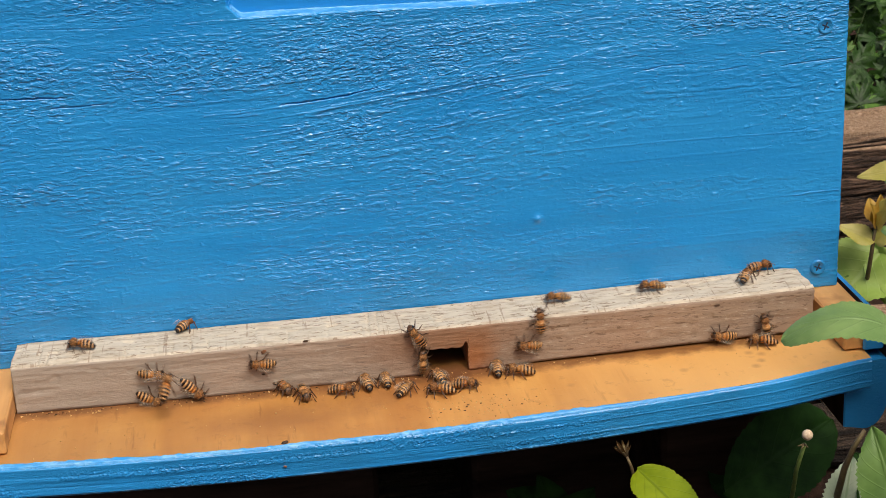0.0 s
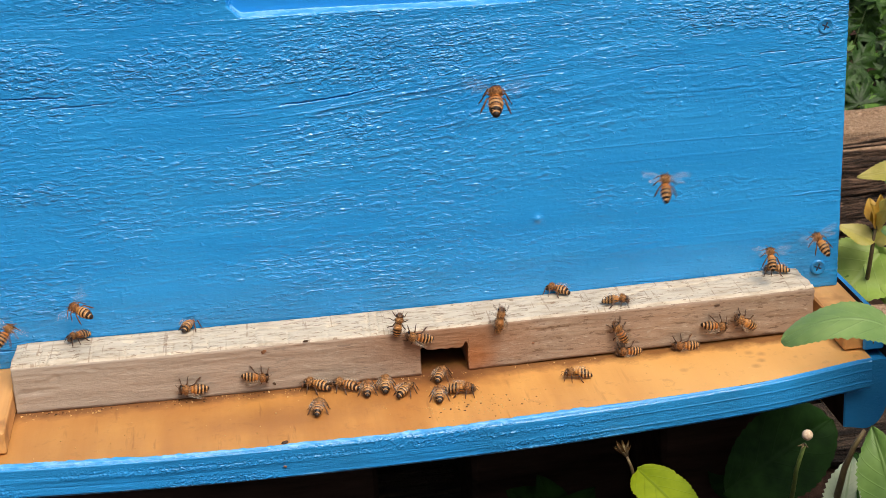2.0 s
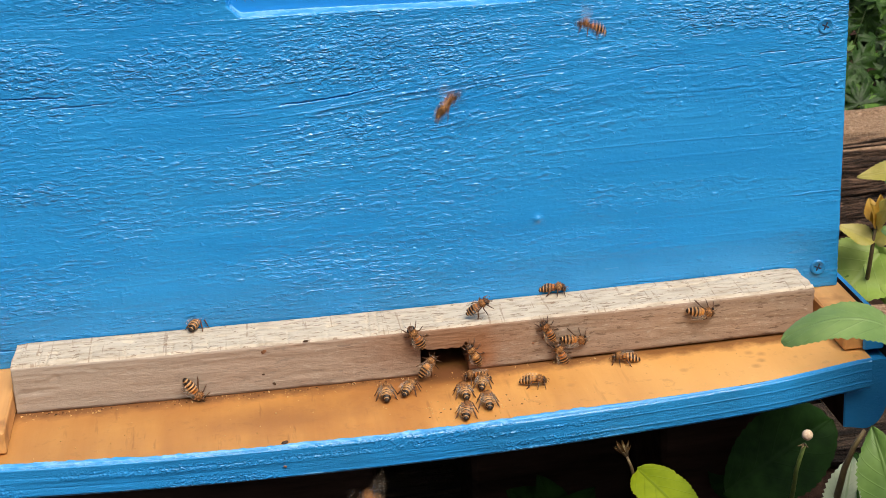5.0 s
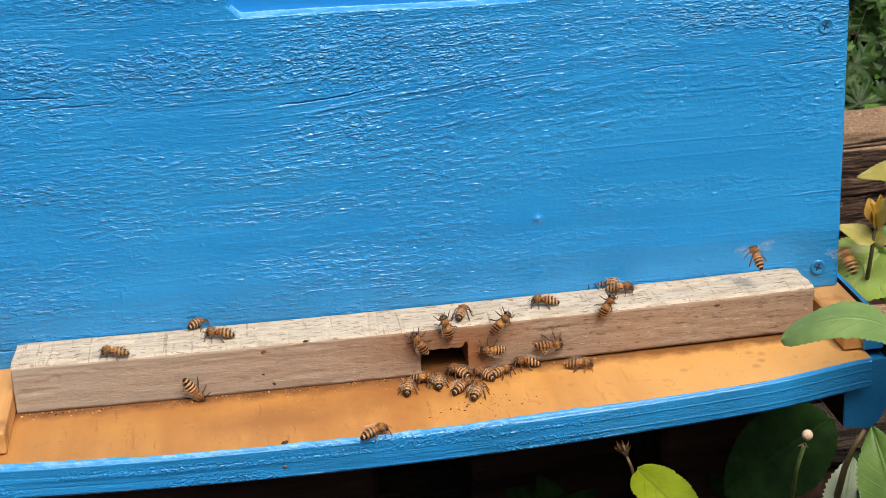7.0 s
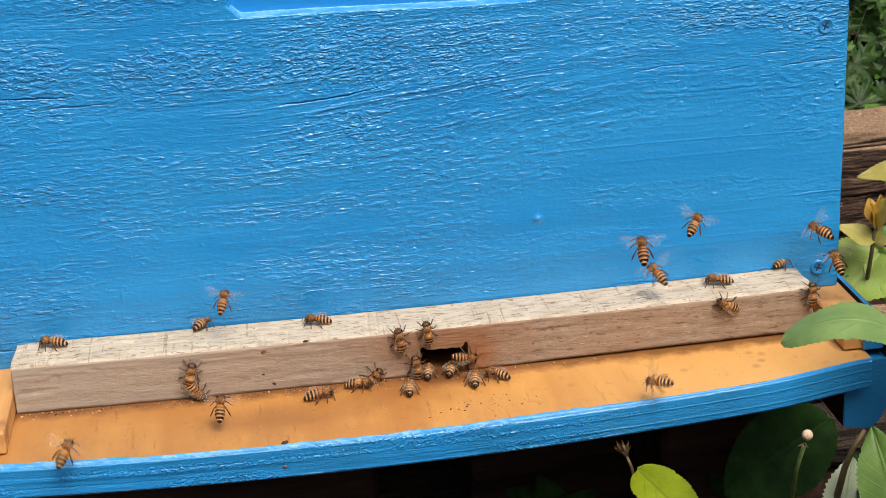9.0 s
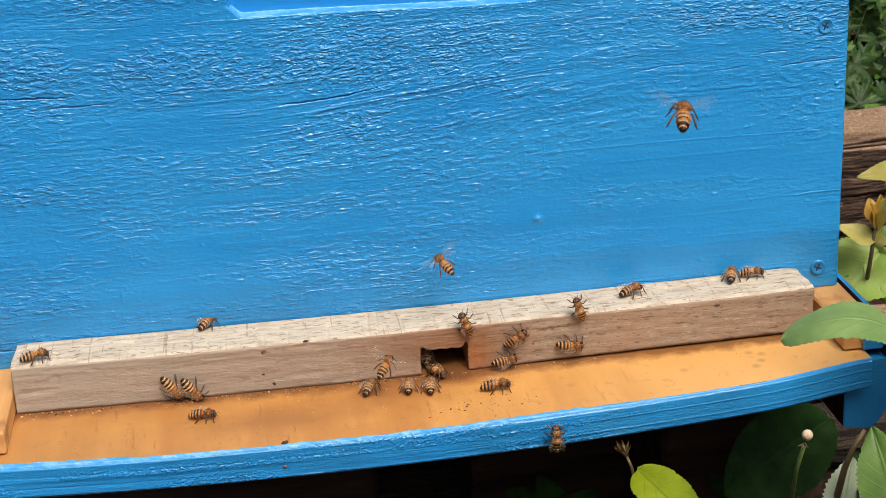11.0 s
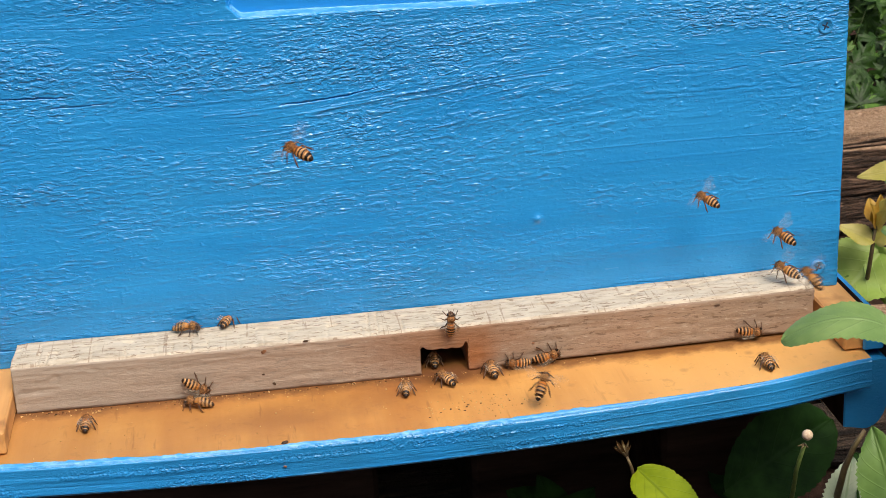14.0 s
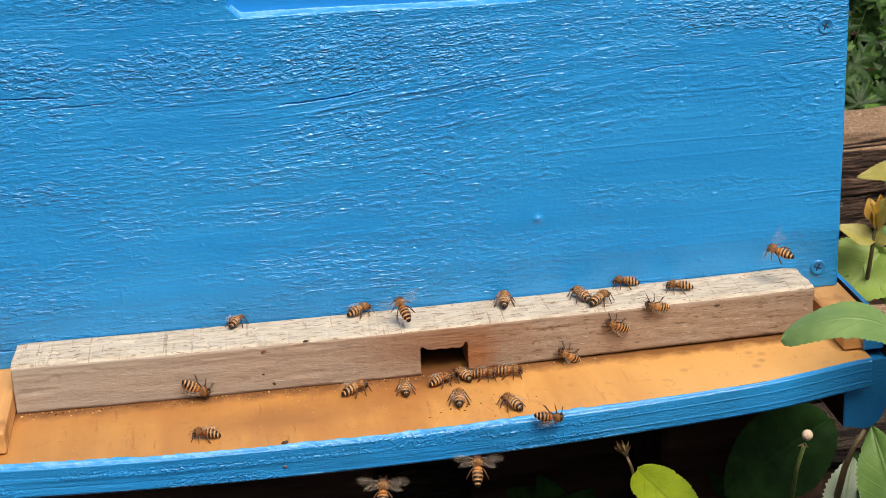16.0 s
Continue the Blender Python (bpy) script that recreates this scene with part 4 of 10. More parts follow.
leaf(tall, (0.462, 0.1274, -0.0126), (0.4566, 0.1191, 0.0045), (-0.043, -0.562, 0.757), 0.01, AMBER, "amber young leaf", curl=0.1, fold=0.3, teeth=0.06, count=9)
leaf(tall, (0.4625, 0.1269, -0.0132), (0.4619, 0.1158, 0.0018), (-0.557, -0.563, 0.594), 0.01, YELLOW, "yellow young leaf", curl=0.1, fold=0.3, teeth=0.06, count=9)
leaf(tall, (0.4607, 0.1247, -0.0204), (0.4413, 0.1311, -0.0098), (0.219, -0.785, 0.546), 0.013, YELLOW, "yellowing leaf", curl=0.15, fold=0.2, teeth=0.04, count=10)
leaf(tall, (0.4606, 0.1245, -0.021), (0.4698, 0.1144, -0.0079), (-0.557, -0.563, 0.594), 0.012, YELLOW, "yellowing leaf", curl=0.15, fold=0.2, teeth=0.04, count=10)
leaf(tall, (0.4828, 0.1409, 0.0155), (0.4582, 0.1496, 0.0109), (-0.043, -0.562, 0.757), 0.014, YELLOW, "pale yellow leaf", curl=0.05, fold=0.2, teeth=0.06, count=10)
stem(tall, [(0.4631, 0.129, -0.0075), (0.476, 0.1392, 0.0031), (0.4828, 0.1409, 0.0155)], 0.0009, 0.0006, GREENSTEM)
leaf(tall, (0.4721, 0.1400, -0.0315), (0.4408, 0.1300, -0.0579), (-0.05, -0.65, 0.75), 0.046, FRESH, "large light green leaf", curl=0.1, fold=0.15, teeth=0.04, count=14, wave=0.08)
leaf(tall, (0.4624, 0.1340, -0.0494), (0.4825, 0.1280, -0.0385), (-0.15, -0.7, 0.65), 0.044, FRESH, "large light green leaf", curl=0.1, fold=0.15, teeth=0.04, count=14, wave=0.08)
leaf(tall, (0.4613, 0.1344, -0.0512), (0.4436, 0.137, -0.0611), (0.219, -0.785, 0.546), 0.022, MID, "light green leaf", curl=0.1, fold=0.15, teeth=0.04, count=14)
leaf(tall, (0.462, 0.1348, -0.0497), (0.4728, 0.1471, -0.0379), (-0.043, -0.562, 0.757), 0.012, DEEP, "small dark leaflet", curl=0.1, fold=0.15, teeth=0.08, count=8)
seed = plant_at("seed_stalk", (0.3958, 0.0783, -0.2), "slim green stalk with a round cream seed ball")
stem(seed, [(0.3958, 0.0783, -0.2), (0.3484, -0.0605, -0.0733), (0.3432, -0.0815, -0.0402), (0.344, -0.0883, -0.0242)], 0.0013, 0.0009, GREENSTEM)
ball = bmesh.new()
bmesh.ops.create_uvsphere(ball, u_segments=18, v_segments=12, radius=0.00245)
for v in ball.verts:
    v.co *= 1 + 0.05 * noise.noise(v.co * 1200)
for f in ball.faces:
    f.smooth = True
ob = part("seed_ball", ball, BUD, seed, "cream round seed ball")
ob.matrix_basis = seed.matrix_basis.inverted() @ Matrix.Translation((0.345, -0.0886, -0.0197))
stem(seed, [(0.3438, -0.0882, -0.0242), (0.3411, -0.0922, -0.0243)], 0.0005, 0.0002, STEM, "bract")
stem(seed, [(0.3438, -0.0882, -0.0242), (0.3439, -0.0928, -0.0235)], 0.0005, 0.0002, STEM, "bract")
stem(seed, [(0.3438, -0.0882, -0.0242), (0.3399, -0.0911, -0.0233)], 0.0005, 0.0002, STEM, "bract")
lime = plant_at("lime_shoot", (0.3199, 0.0888, -0.2), "bright lime leaf and withered bud on a low shoot")
leaf(lime, (0.2688, -0.0864, -0.0282), (0.2874, -0.1374, -0.0347), (-0.043, -0.562, 0.757), 0.0230, LIME, "bright lime green leaf", curl=0.05, fold=0.15, teeth=0.035, count=26, broad=0.40)
stem(lime, [(0.3199, 0.0888, -0.2), (0.2827, -0.0416, -0.0756), (0.2682, -0.0776, -0.0319), (0.2667, -0.0746, -0.0273)], 0.0010, 0.0006, STEM)
stem(lime, [(0.2666, -0.0747, -0.0275), (0.2645, -0.0739, -0.025), (0.2627, -0.0718, -0.024)], 0.0011, 0.0003, STEM, "withered_sepal")
stem(lime, [(0.2666, -0.0747, -0.0275), (0.2673, -0.0741, -0.0241), (0.2683, -0.0722, -0.0223)], 0.0011, 0.0003, STEM, "withered_sepal")
stem(lime, [(0.2666, -0.0747, -0.0275), (0.2659, -0.0737, -0.0239), (0.2655, -0.0713, -0.0218)], 0.0011, 0.0003, STEM, "withered_sepal")
rnd = random.Random(14)
for k in range(9):
    turn = k * 0.75
    tip = Vector((0.2650, -0.0735, -0.0235)) + Vector((0.0034 * math.cos(turn), 0.0020 * math.sin(turn), rnd.uniform(0.0004, 0.0030)))
    leaf(lime, (0.2662, -0.0745, -0.0272), tip, (math.cos(turn), -0.8, math.sin(turn)), 0.0022, HUSK, "dry brown petal", curl=-0.2, fold=0.5, teeth=0.1, count=6)
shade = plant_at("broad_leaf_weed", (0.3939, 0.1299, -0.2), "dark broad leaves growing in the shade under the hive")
leaf(shade, (0.3367, 0.0053, -0.1003), (0.4067, 0.0357, -0.0812), (0.219, -0.785, 0.546), 0.046, DEEP, "dark green broad leaf", curl=0.05, fold=0.1, teeth=0.03, count=16, broad=0.58, point=0.5, taper=0.12)
leaf(shade, (0.3622, 0.0361, -0.1304), (0.3533, 0.0783, -0.1068), (0.219, -0.785, 0.546), 0.034, DEEP, "dark green broad leaf", curl=0.05, fold=0.1, teeth=0.03, count=16)
stem(shade, [(0.3939, 0.1299, -0.2), (0.3555, 0.0271, -0.1278), (0.3428, 0.0053, -0.1069)], 0.0014, 0.0010, STEM)
low = plant_at("low_weed", (0.2733, 0.1369, -0.2), "dim green leaves of a low weed under the landing board")
leaf(low, (0.2599, 0.0573, -0.1399), (0.2351, 0.0530, -0.1126), (0.219, -0.785, 0.546), 0.028, DEEP, "dim green leaf", curl=0.1, fold=0.1, teeth=0.03, count=12)
leaf(low, (0.2599, 0.0573, -0.1399), (0.2521, 0.0532, -0.1071), (0.219, -0.785, 0.546), 0.024, DEEP, "dim green leaf", curl=0.1, fold=0.1, teeth=0.03, count=12)
leaf(low, (0.2599, 0.0573, -0.1399), (0.2776, 0.0439, -0.1143), (0.219, -0.785, 0.546), 0.024, DEEP, "dim green leaf", curl=0.1, fold=0.1, teeth=0.03, count=12)
side = plant_at("toothed_weed", (0.4224, 0.0725, -0.2), "brown-stemmed weed with toothed green leaves and one pale leaf")
stem(side, [(0.4224, 0.0725, -0.2), (0.3506, -0.1102, -0.0423), (0.3509, -0.1183, -0.0207), (0.3538, -0.1204, -0.0097), (0.3572, -0.1221, -0.0017)], 0.0020, 0.0008, STEM)
stem(side, [(0.3604, -0.0853, -0.0559), (0.3634, -0.0981, -0.0445), (0.3697, -0.1074, -0.0351)], 0.0009, 0.0007, GREENSTEM)
leaf(side, (0.3625, -0.15, -0.0278), (0.3586, -0.1244, 0.0019), (-0.557, -0.563, 0.594), 0.027, MID, "toothed green leaf", curl=0.05, fold=0.2, teeth=0.06, count=20)
leaf(side, (0.3697, -0.1074, -0.0351), (0.3636, -0.0989, -0.0249), (0.219, -0.785, 0.546), 0.016, DEEP, "dark toothed leaf", curl=0.1, fold=0.2, teeth=0.06, count=12)
leaf(side, (0.3502, -0.1186, -0.05), (0.3595, -0.1059, -0.023), (-0.043, -0.562, 0.757), 0.022, PALE, "pale underside of a leaf", curl=0.05, fold=0.1, teeth=0.07, count=14, broad=0.5)
leaf(side, (0.3679, -0.1093, -0.0394), (0.3583, -0.1175, -0.0391), (0.219, -0.785, 0.546), 0.016, DEEP, "dark toothed leaf", curl=0.1, fold=0.2, teeth=0.06, count=12)

def parsley_bush():
    """A low bush of small lobed leaves on thin stalks."""
    rnd = random.Random(31)
    bush = plant_at("parsley_bush", (0.78, 0.80, -0.20), "dense dark green bush of lobed parsley-like leaves")
    inv = bush.matrix_basis.inverted()
    kinds = []
    for k in range(5):
        lobes, ring = (7 if k % 2 else 5), []
        steps = lobes * 10
        for a in range(steps + 1):
            u = a / steps
            ang = radians(-150 + 300 * u)
            lobe = abs(math.sin(u * lobes * math.pi)) ** 0.6
            tooth = 1 + 0.40 * (abs((u * lobes * 3) % 1 - 0.5) * 2 - 0.5)
            r = (0.42 + 0.58 * lobe) * tooth * (1.0 - 0.30 * abs(ang) / 2.6) * rnd.uniform(0.93, 1.06)
            ring.append((r * math.cos(ang), r * math.sin(ang), 0.16 * r * math.cos(lobes * ang) - 0.22 * r * r))
        kinds.append(ring)
    for tone, material in ((0, HERB_DARK), (1, HERB_LIGHT)):
        bm = bmesh.new()
        uvs = bm.loops.layers.uv.new("UVMap")
        for n in range(430 if tone == 0 else 190):
            x, y = rnd.uniform(0.60, 1.10), rnd.uniform(0.70, 0.98)
            top = 0.02 + 0.16 * (y - 0.70) / 0.28
            z = -0.165 + rnd.random() ** (1.3 if tone == 0 else 0.6) * top
            s = rnd.uniform(0.016, 0.028)
            m = inv @ Matrix.Translation((x, y, z)) @ Euler((rnd.uniform(-0.45, 0.45) + 0.85, rnd.uniform(-0.5, 0.5), 0)).to_matrix().to_4x4() @ Matrix.Rotation(rnd.uniform(0, 6.28), 4, "Z") @ Matrix.Scale(s, 4)
            c = bm.verts.new(m @ Vector((0, 0, 0)))
            ring = [bm.verts.new(m @ Vector(p)) for p in kinds[n % 5]]
            for p, q in zip(ring, ring[1:]):
                f = bm.faces.new((c, p, q))
                f.smooth = True
        part("crown", bm, material, bush, "dark lobed leaves" if tone == 0 else "lighter lobed leaves set higher")
    for _ in range(7):
        x, y = rnd.uniform(0.60, 1.05), rnd.uniform(0.70, 0.9)
        part("stalk", tube([inv @ Vector(p) for p in ((x, y, -0.2), (x + rnd.uniform(-0.02, 0.02), y - 0.01, -0.14), (x + rnd.uniform(-0.05, 0.05), y - 0.02, -0.08 + rnd.uniform(-0.03, 0.04)))], (0.0013, 0.0011, 0.0007), 5), GREENSTEM, bush)


def herb(name, dark, light):
    m = Nodes(name)
    lot = m.node("NewGeometry", "Random Per Island")
    n = m.noise(220, 4, 0.6)
    c = m.mix(lot, dark, light)
    c = m.mix(m.ramp(n, (0.40, 0.0), (0.64, 0.5)), c, tuple(min(1, v * 1.5) for v in light))
    return m.done(c, 0.5, m.bump(n, 0.002, 0.5), Specular_IOR_Level=0.3)


HERB_DARK = herb("dark_herb_leaf", (0.006, 0.022, 0.003), (0.024, 0.066, 0.008))
HERB_LIGHT = herb("light_herb_leaf", (0.024, 0.070, 0.008), (0.070, 0.150, 0.020))
parsley_bush()


# ---- litter on the landing board and marks on the block ----
def pollen_crumbs():
    rnd = random.Random(21)
    bm = bmesh.new()

    def crumb(x, y, z, r):
        m = Matrix.Translation((x, y, z + r * 0.5)) @ Euler((rnd.uniform(0, 6), rnd.uniform(0, 6), 0)).to_matrix().to_4x4()
        bmesh.ops.create_icosphere(bm, subdivisions=1, radius=r, matrix=m @ Matrix.Diagonal((1, rnd.uniform(0.6, 1), rnd.uniform(0.5, 0.9), 1)))

    for _ in range(210):
        x = rnd.uniform(0.002, 0.19) if rnd.random() < 0.8 else rnd.uniform(0.19, 0.27)
        y = -0.0265 - abs(rnd.gauss(0, 0.0036))
        crumb(x, y, sag(x), rnd.choice((0.00013, 0.00018, 0.00024, 0.00045)))
    for _ in range(100):
        x, y = rnd.gauss(0.203, 0.014), rnd.gauss(-0.062, 0.006)
        if -0.0755 < y < -0.03:
            crumb(x, y, sag(x), rnd.uniform(0.00016, 0.00046))
    for _ in range(90):
        x, y = rnd.uniform(0.01, 0.34), rnd.uniform(-0.072, -0.03)
        crumb(x, y, sag(x), rnd.uniform(0.00015, 0.0004))
    tagged(part("pollen_crumbs", bm, CRUMB, None), "pale yellow pollen and wax crumbs scattered on the landing board", "crumbs", kind="stuff")


def dark_specks():
    rnd = random.Random(22)
    bm = bmesh.new()
    for k in range(100):
        if k < 26:
            x, y = rnd.gauss(0.203, 0.012), rnd.gauss(-0.062, 0.005)
        else:
            x, y = rnd.uniform(0.01, 0.19), -0.0268 - abs(rnd.gauss(0, 0.0016))
        y = min(max(y, -0.074), -0.027)
        r = rnd.uniform(0.00014, 0.00042)
        bmesh.ops.create_icosphere(bm, subdivisions=1, radius=r, matrix=Matrix.Translation((x, y, sag(x) + r * 0.4)) @ Matrix.Diagonal((1.4, 0.8, 0.6, 1)))
    tagged(part("dirt_specks", bm, DARK_BIT, None), "tiny dark dirt specks on the landing board", "dirt", kind="stuff")


def chip(name, at, size, turn, material, label):
    bm = bmesh.new()
    bmesh.ops.create_icosphere(bm, subdivisions=1, radius=1)
    rnd = random.Random(int(at[0] * 1e5))
    for v in bm.verts:
        v.co *= rnd.uniform(0.45, 1.25)
    bmesh.ops.transform(bm, verts=bm.verts, matrix=Matrix.Diagonal((*size, 1)))
    ob = part(name, bm, material, None)
    ob.matrix_basis = pose(*at, 0, turn, 0)
    return tagged(ob, label, "debris")


CRUMB = simple("pale_wax_crumb", (0.50, 0.29, 0.10), (0.78, 0.56, 0.27), 900, 0.7)
DARK_BIT = simple("dark_debris", (0.03, 0.014, 0.007), (0.10, 0.05, 0.022), 500, 0.8)
CHIP = simple("orange_wood_chip", (0.15, 0.06, 0.025), (0.24, 0.10, 0.04), 500, 0.7)
pollen_crumbs()
dark_specks()
chip("wood_chip", (0.112, -0.0262, 0.0187), (0.0018, 0.0005, 0.0012), -30, CHIP, "small orange splinter stuck on the wooden block")
chip("dirt_bit", (0.1105, -0.0262, 0.0073), (0.0009, 0.0005, 0.0005), 0, DARK_BIT, "tiny dark speck stuck on the wooden block")
chip("dirt_bit", (0.115, -0.0262, 0.0022), (0.0015, 0.0006, 0.0008), 25, DARK_BIT, "tiny dark speck stuck on the wooden block")
chip("wood_knot", (0.3223, -0.0262, 0.0186), (0.0018, 0.0004, 0.0006), -8, DARK_BIT, "small dark knot in the wooden block")
chip("dirt_bit", (0.2349, -0.0262, 0.0092), (0.001, 0.0004, 0.0006), 0, CHIP, "tiny brown speck stuck on the wooden block")
chip("dirt_bit", (0.1309, -0.0262, 0.0217), (0.0012, 0.0004, 0.0005), 0, DARK_BIT, "tiny dark speck on the edge of the wooden block")
chip("dead_insect_bit", (0.1172, -0.0786, -0.0008), (0.0025, 0.0012, 0.0009), 0, DARK_BIT, "black crumpled scrap on the painted edge")
chip("paint_flake", (0.1162, -0.083, -0.01), (0.0012, 0.0004, 0.0006), 20, CHIP, "small rusty fleck on the blue painted edge")


# ---- honey bees ----
def bee_coat(name):
    """Abdomen: dark and amber rings, paler hair at each ring's edge."""
    m = Nodes(name)
    lot = m.node("ObjectInfo", "Random")
    x = m.node("SeparateXYZ", 0, i0=m.where)
    wob = m.maths("MULTIPLY", m.maths("SUBTRACT", m.noise(700, 3), 0.5), 0.0004)
    t = m.maths("MULTIPLY", m.maths("ADD", m.maths("ADD", x, wob), 0.0), -1 / 0.00148)
    ring = m.maths("FRACT", t)
    amber = m.mix(lot, (0.44, 0.135, 0.018), (0.56, 0.25, 0.06))
    cream = m.mix(m.noise(1500, 3), (0.42, 0.20, 0.065), (0.70, 0.45, 0.21))
    band = m.ramp(ring, (0.36, 0.0), (0.44, 1.0), (0.88, 1.0), (0.94, 0.0))
    brown = m.ramp(ring, (0.20, 0.0), (0.38, 1.0))
    c = m.mix(m.maths("MULTIPLY", brown, 0.6), cream, amber)
    dark = m.mix(m.noise(1100, 3), (0.008, 0.005, 0.003), (0.028, 0.014, 0.007))
    fore = m.ramp(m.maths("MULTIPLY", x, -100.0), (0.06, 1.0), (0.26, 0.0))
    soft = m.maths("SUBTRACT", 1.0, m.maths("MULTIPLY", fore, m.maths("ADD", m.maths("MULTIPLY", lot, 0.7), 0.25)))
    c = m.mix(m.maths("MULTIPLY", band, soft), m.mix(fore, c, amber), dark)
    tail = m.ramp(m.maths("MULTIPLY", x, -100.0), (0.62, 0.0), (0.70, 1.0))
    c = m.mix(tail, c, (0.018, 0.010, 0.006))
    return m.done(c, 0.42, m.bump(m.noise(2600, 3), 0.0001, 0.5), Specular_IOR_Level=0.4)


def wing_film():
    m = Nodes("bee_wing_film")
    n = m.noise(900, 3, 0.6, m.stretch(0.3, 1, 1))
    m.done(m.ramp(n, (0.35, (0.34, 0.24, 0.15)), (0.7, (0.62, 0.52, 0.40))), 0.25, Specular_IOR_Level=0.7)
    clear = m.tree.nodes.new("ShaderNodeBsdfTransparent")
    mixer = m.tree.nodes.new("ShaderNodeMixShader")
    m.put(mixer.inputs[0], m.ramp(n, (0.3, 0.05), (0.75, 0.19)))
    m.tree.links.new(clear.outputs[0], mixer.inputs[1])
    m.tree.links.new(m.bsdf.outputs[0], mixer.inputs[2])
    m.tree.links.new(mixer.outputs[0], m.tree.nodes["Material Output"].inputs[0])
    return m.mat


def fuzz_coat():
    m = Nodes("tan_bee_fuzz")
    lot = m.node("ObjectInfo", "Random")
    n = m.noise(1500, 4, 0.7)
    a = m.mix(lot, (0.40, 0.150, 0.034), (0.58, 0.29, 0.095))
    return m.done(m.mix(m.ramp(n, (0.35, 0.0), (0.65, 1.0)), (0.06, 0.028, 0.011), a), 0.8, m.bump(n, 0.0003, 0.8))


ABDOMEN, FUZZ, WING = bee_coat("banded_bee_abdomen"), fuzz_coat(), wing_film()
DARK = simple("dark_bee_shell", (0.030, 0.014, 0.007), (0.22, 0.105, 0.042), 1400, 0.4, 0.0001)
LEG = simple("brown_bee_leg", (0.022, 0.010, 0.005), (0.14, 0.055, 0.018), 700, 0.5, 0.0001)
EYE_BLACK = simple("black_compound_eye", (0.008, 0.006, 0.005), (0.02, 0.014, 0.01), 2500, 0.25, 0.00005)


def hairs(bm, centre, radius, count, length, rnd):
    """Short stiff hairs over a round body, as slim blades."""
    for _ in range(count):
        d = Vector((rnd.gauss(0, 1), rnd.gauss(0, 1), rnd.gauss(0.3, 1))).normalized()
        p = Vector(centre) + Vector((d.x * radius[0], d.y * radius[1], d.z * radius[2])) * 0.95
        side = d.orthogonal().normalized() * 0.00009
        tip = p + d * length * rnd.uniform(0.6, 1.2)
        bm.faces.new([bm.verts.new(c) for c in (p - side, p + side, tip)])


def wing_mesh(length, width):
    bm = bmesh.new()
    rows = []
    for k in range(9):
        t = k / 8
        w = width * (0.22 + 0.95 * math.sin(math.pi * min(1, t * 0.80 + 0.12)) ** 0.9) * (1 if t < 0.97 else 0.72)
        lead = -0.10 * width * math.sin(math.pi * t)
        rows.append([bm.verts.new((length * t, lead + w * (s / 3 - 0.25), 0.00022 * math.sin(3 * s + 2 * t) + 0.00030 * math.sin(math.pi * t))) for s in range(4)])
    for a, b in zip(rows, rows[1:]):
        for s in range(3):
            bm.faces.new((a[s], b[s], b[s + 1], a[s + 1])).smooth = True
    return bm


SCALE = 1.01
HINGES = {"forewing": (0.0030, 0.0011, 0.0047), "hindwing": (0.0020, 0.0012, 0.0044)}


def wing_pose(kind, side, spread, beat=0):
    """How a wing sits on its bee: folded back over the body, or held out in flight, so many degrees up or down its stroke."""
    x, y, z = HINGES[kind]
    if spread:
        stroke = pose(x, side * y, z, side * beat)
        return stroke @ pose(0, 0, 0, side * 16, -14, side * (86 if kind == "forewing" else 108))
    return pose(x, side * y, z, side * -14, 3, side * (168 if kind == "forewing" else 158))


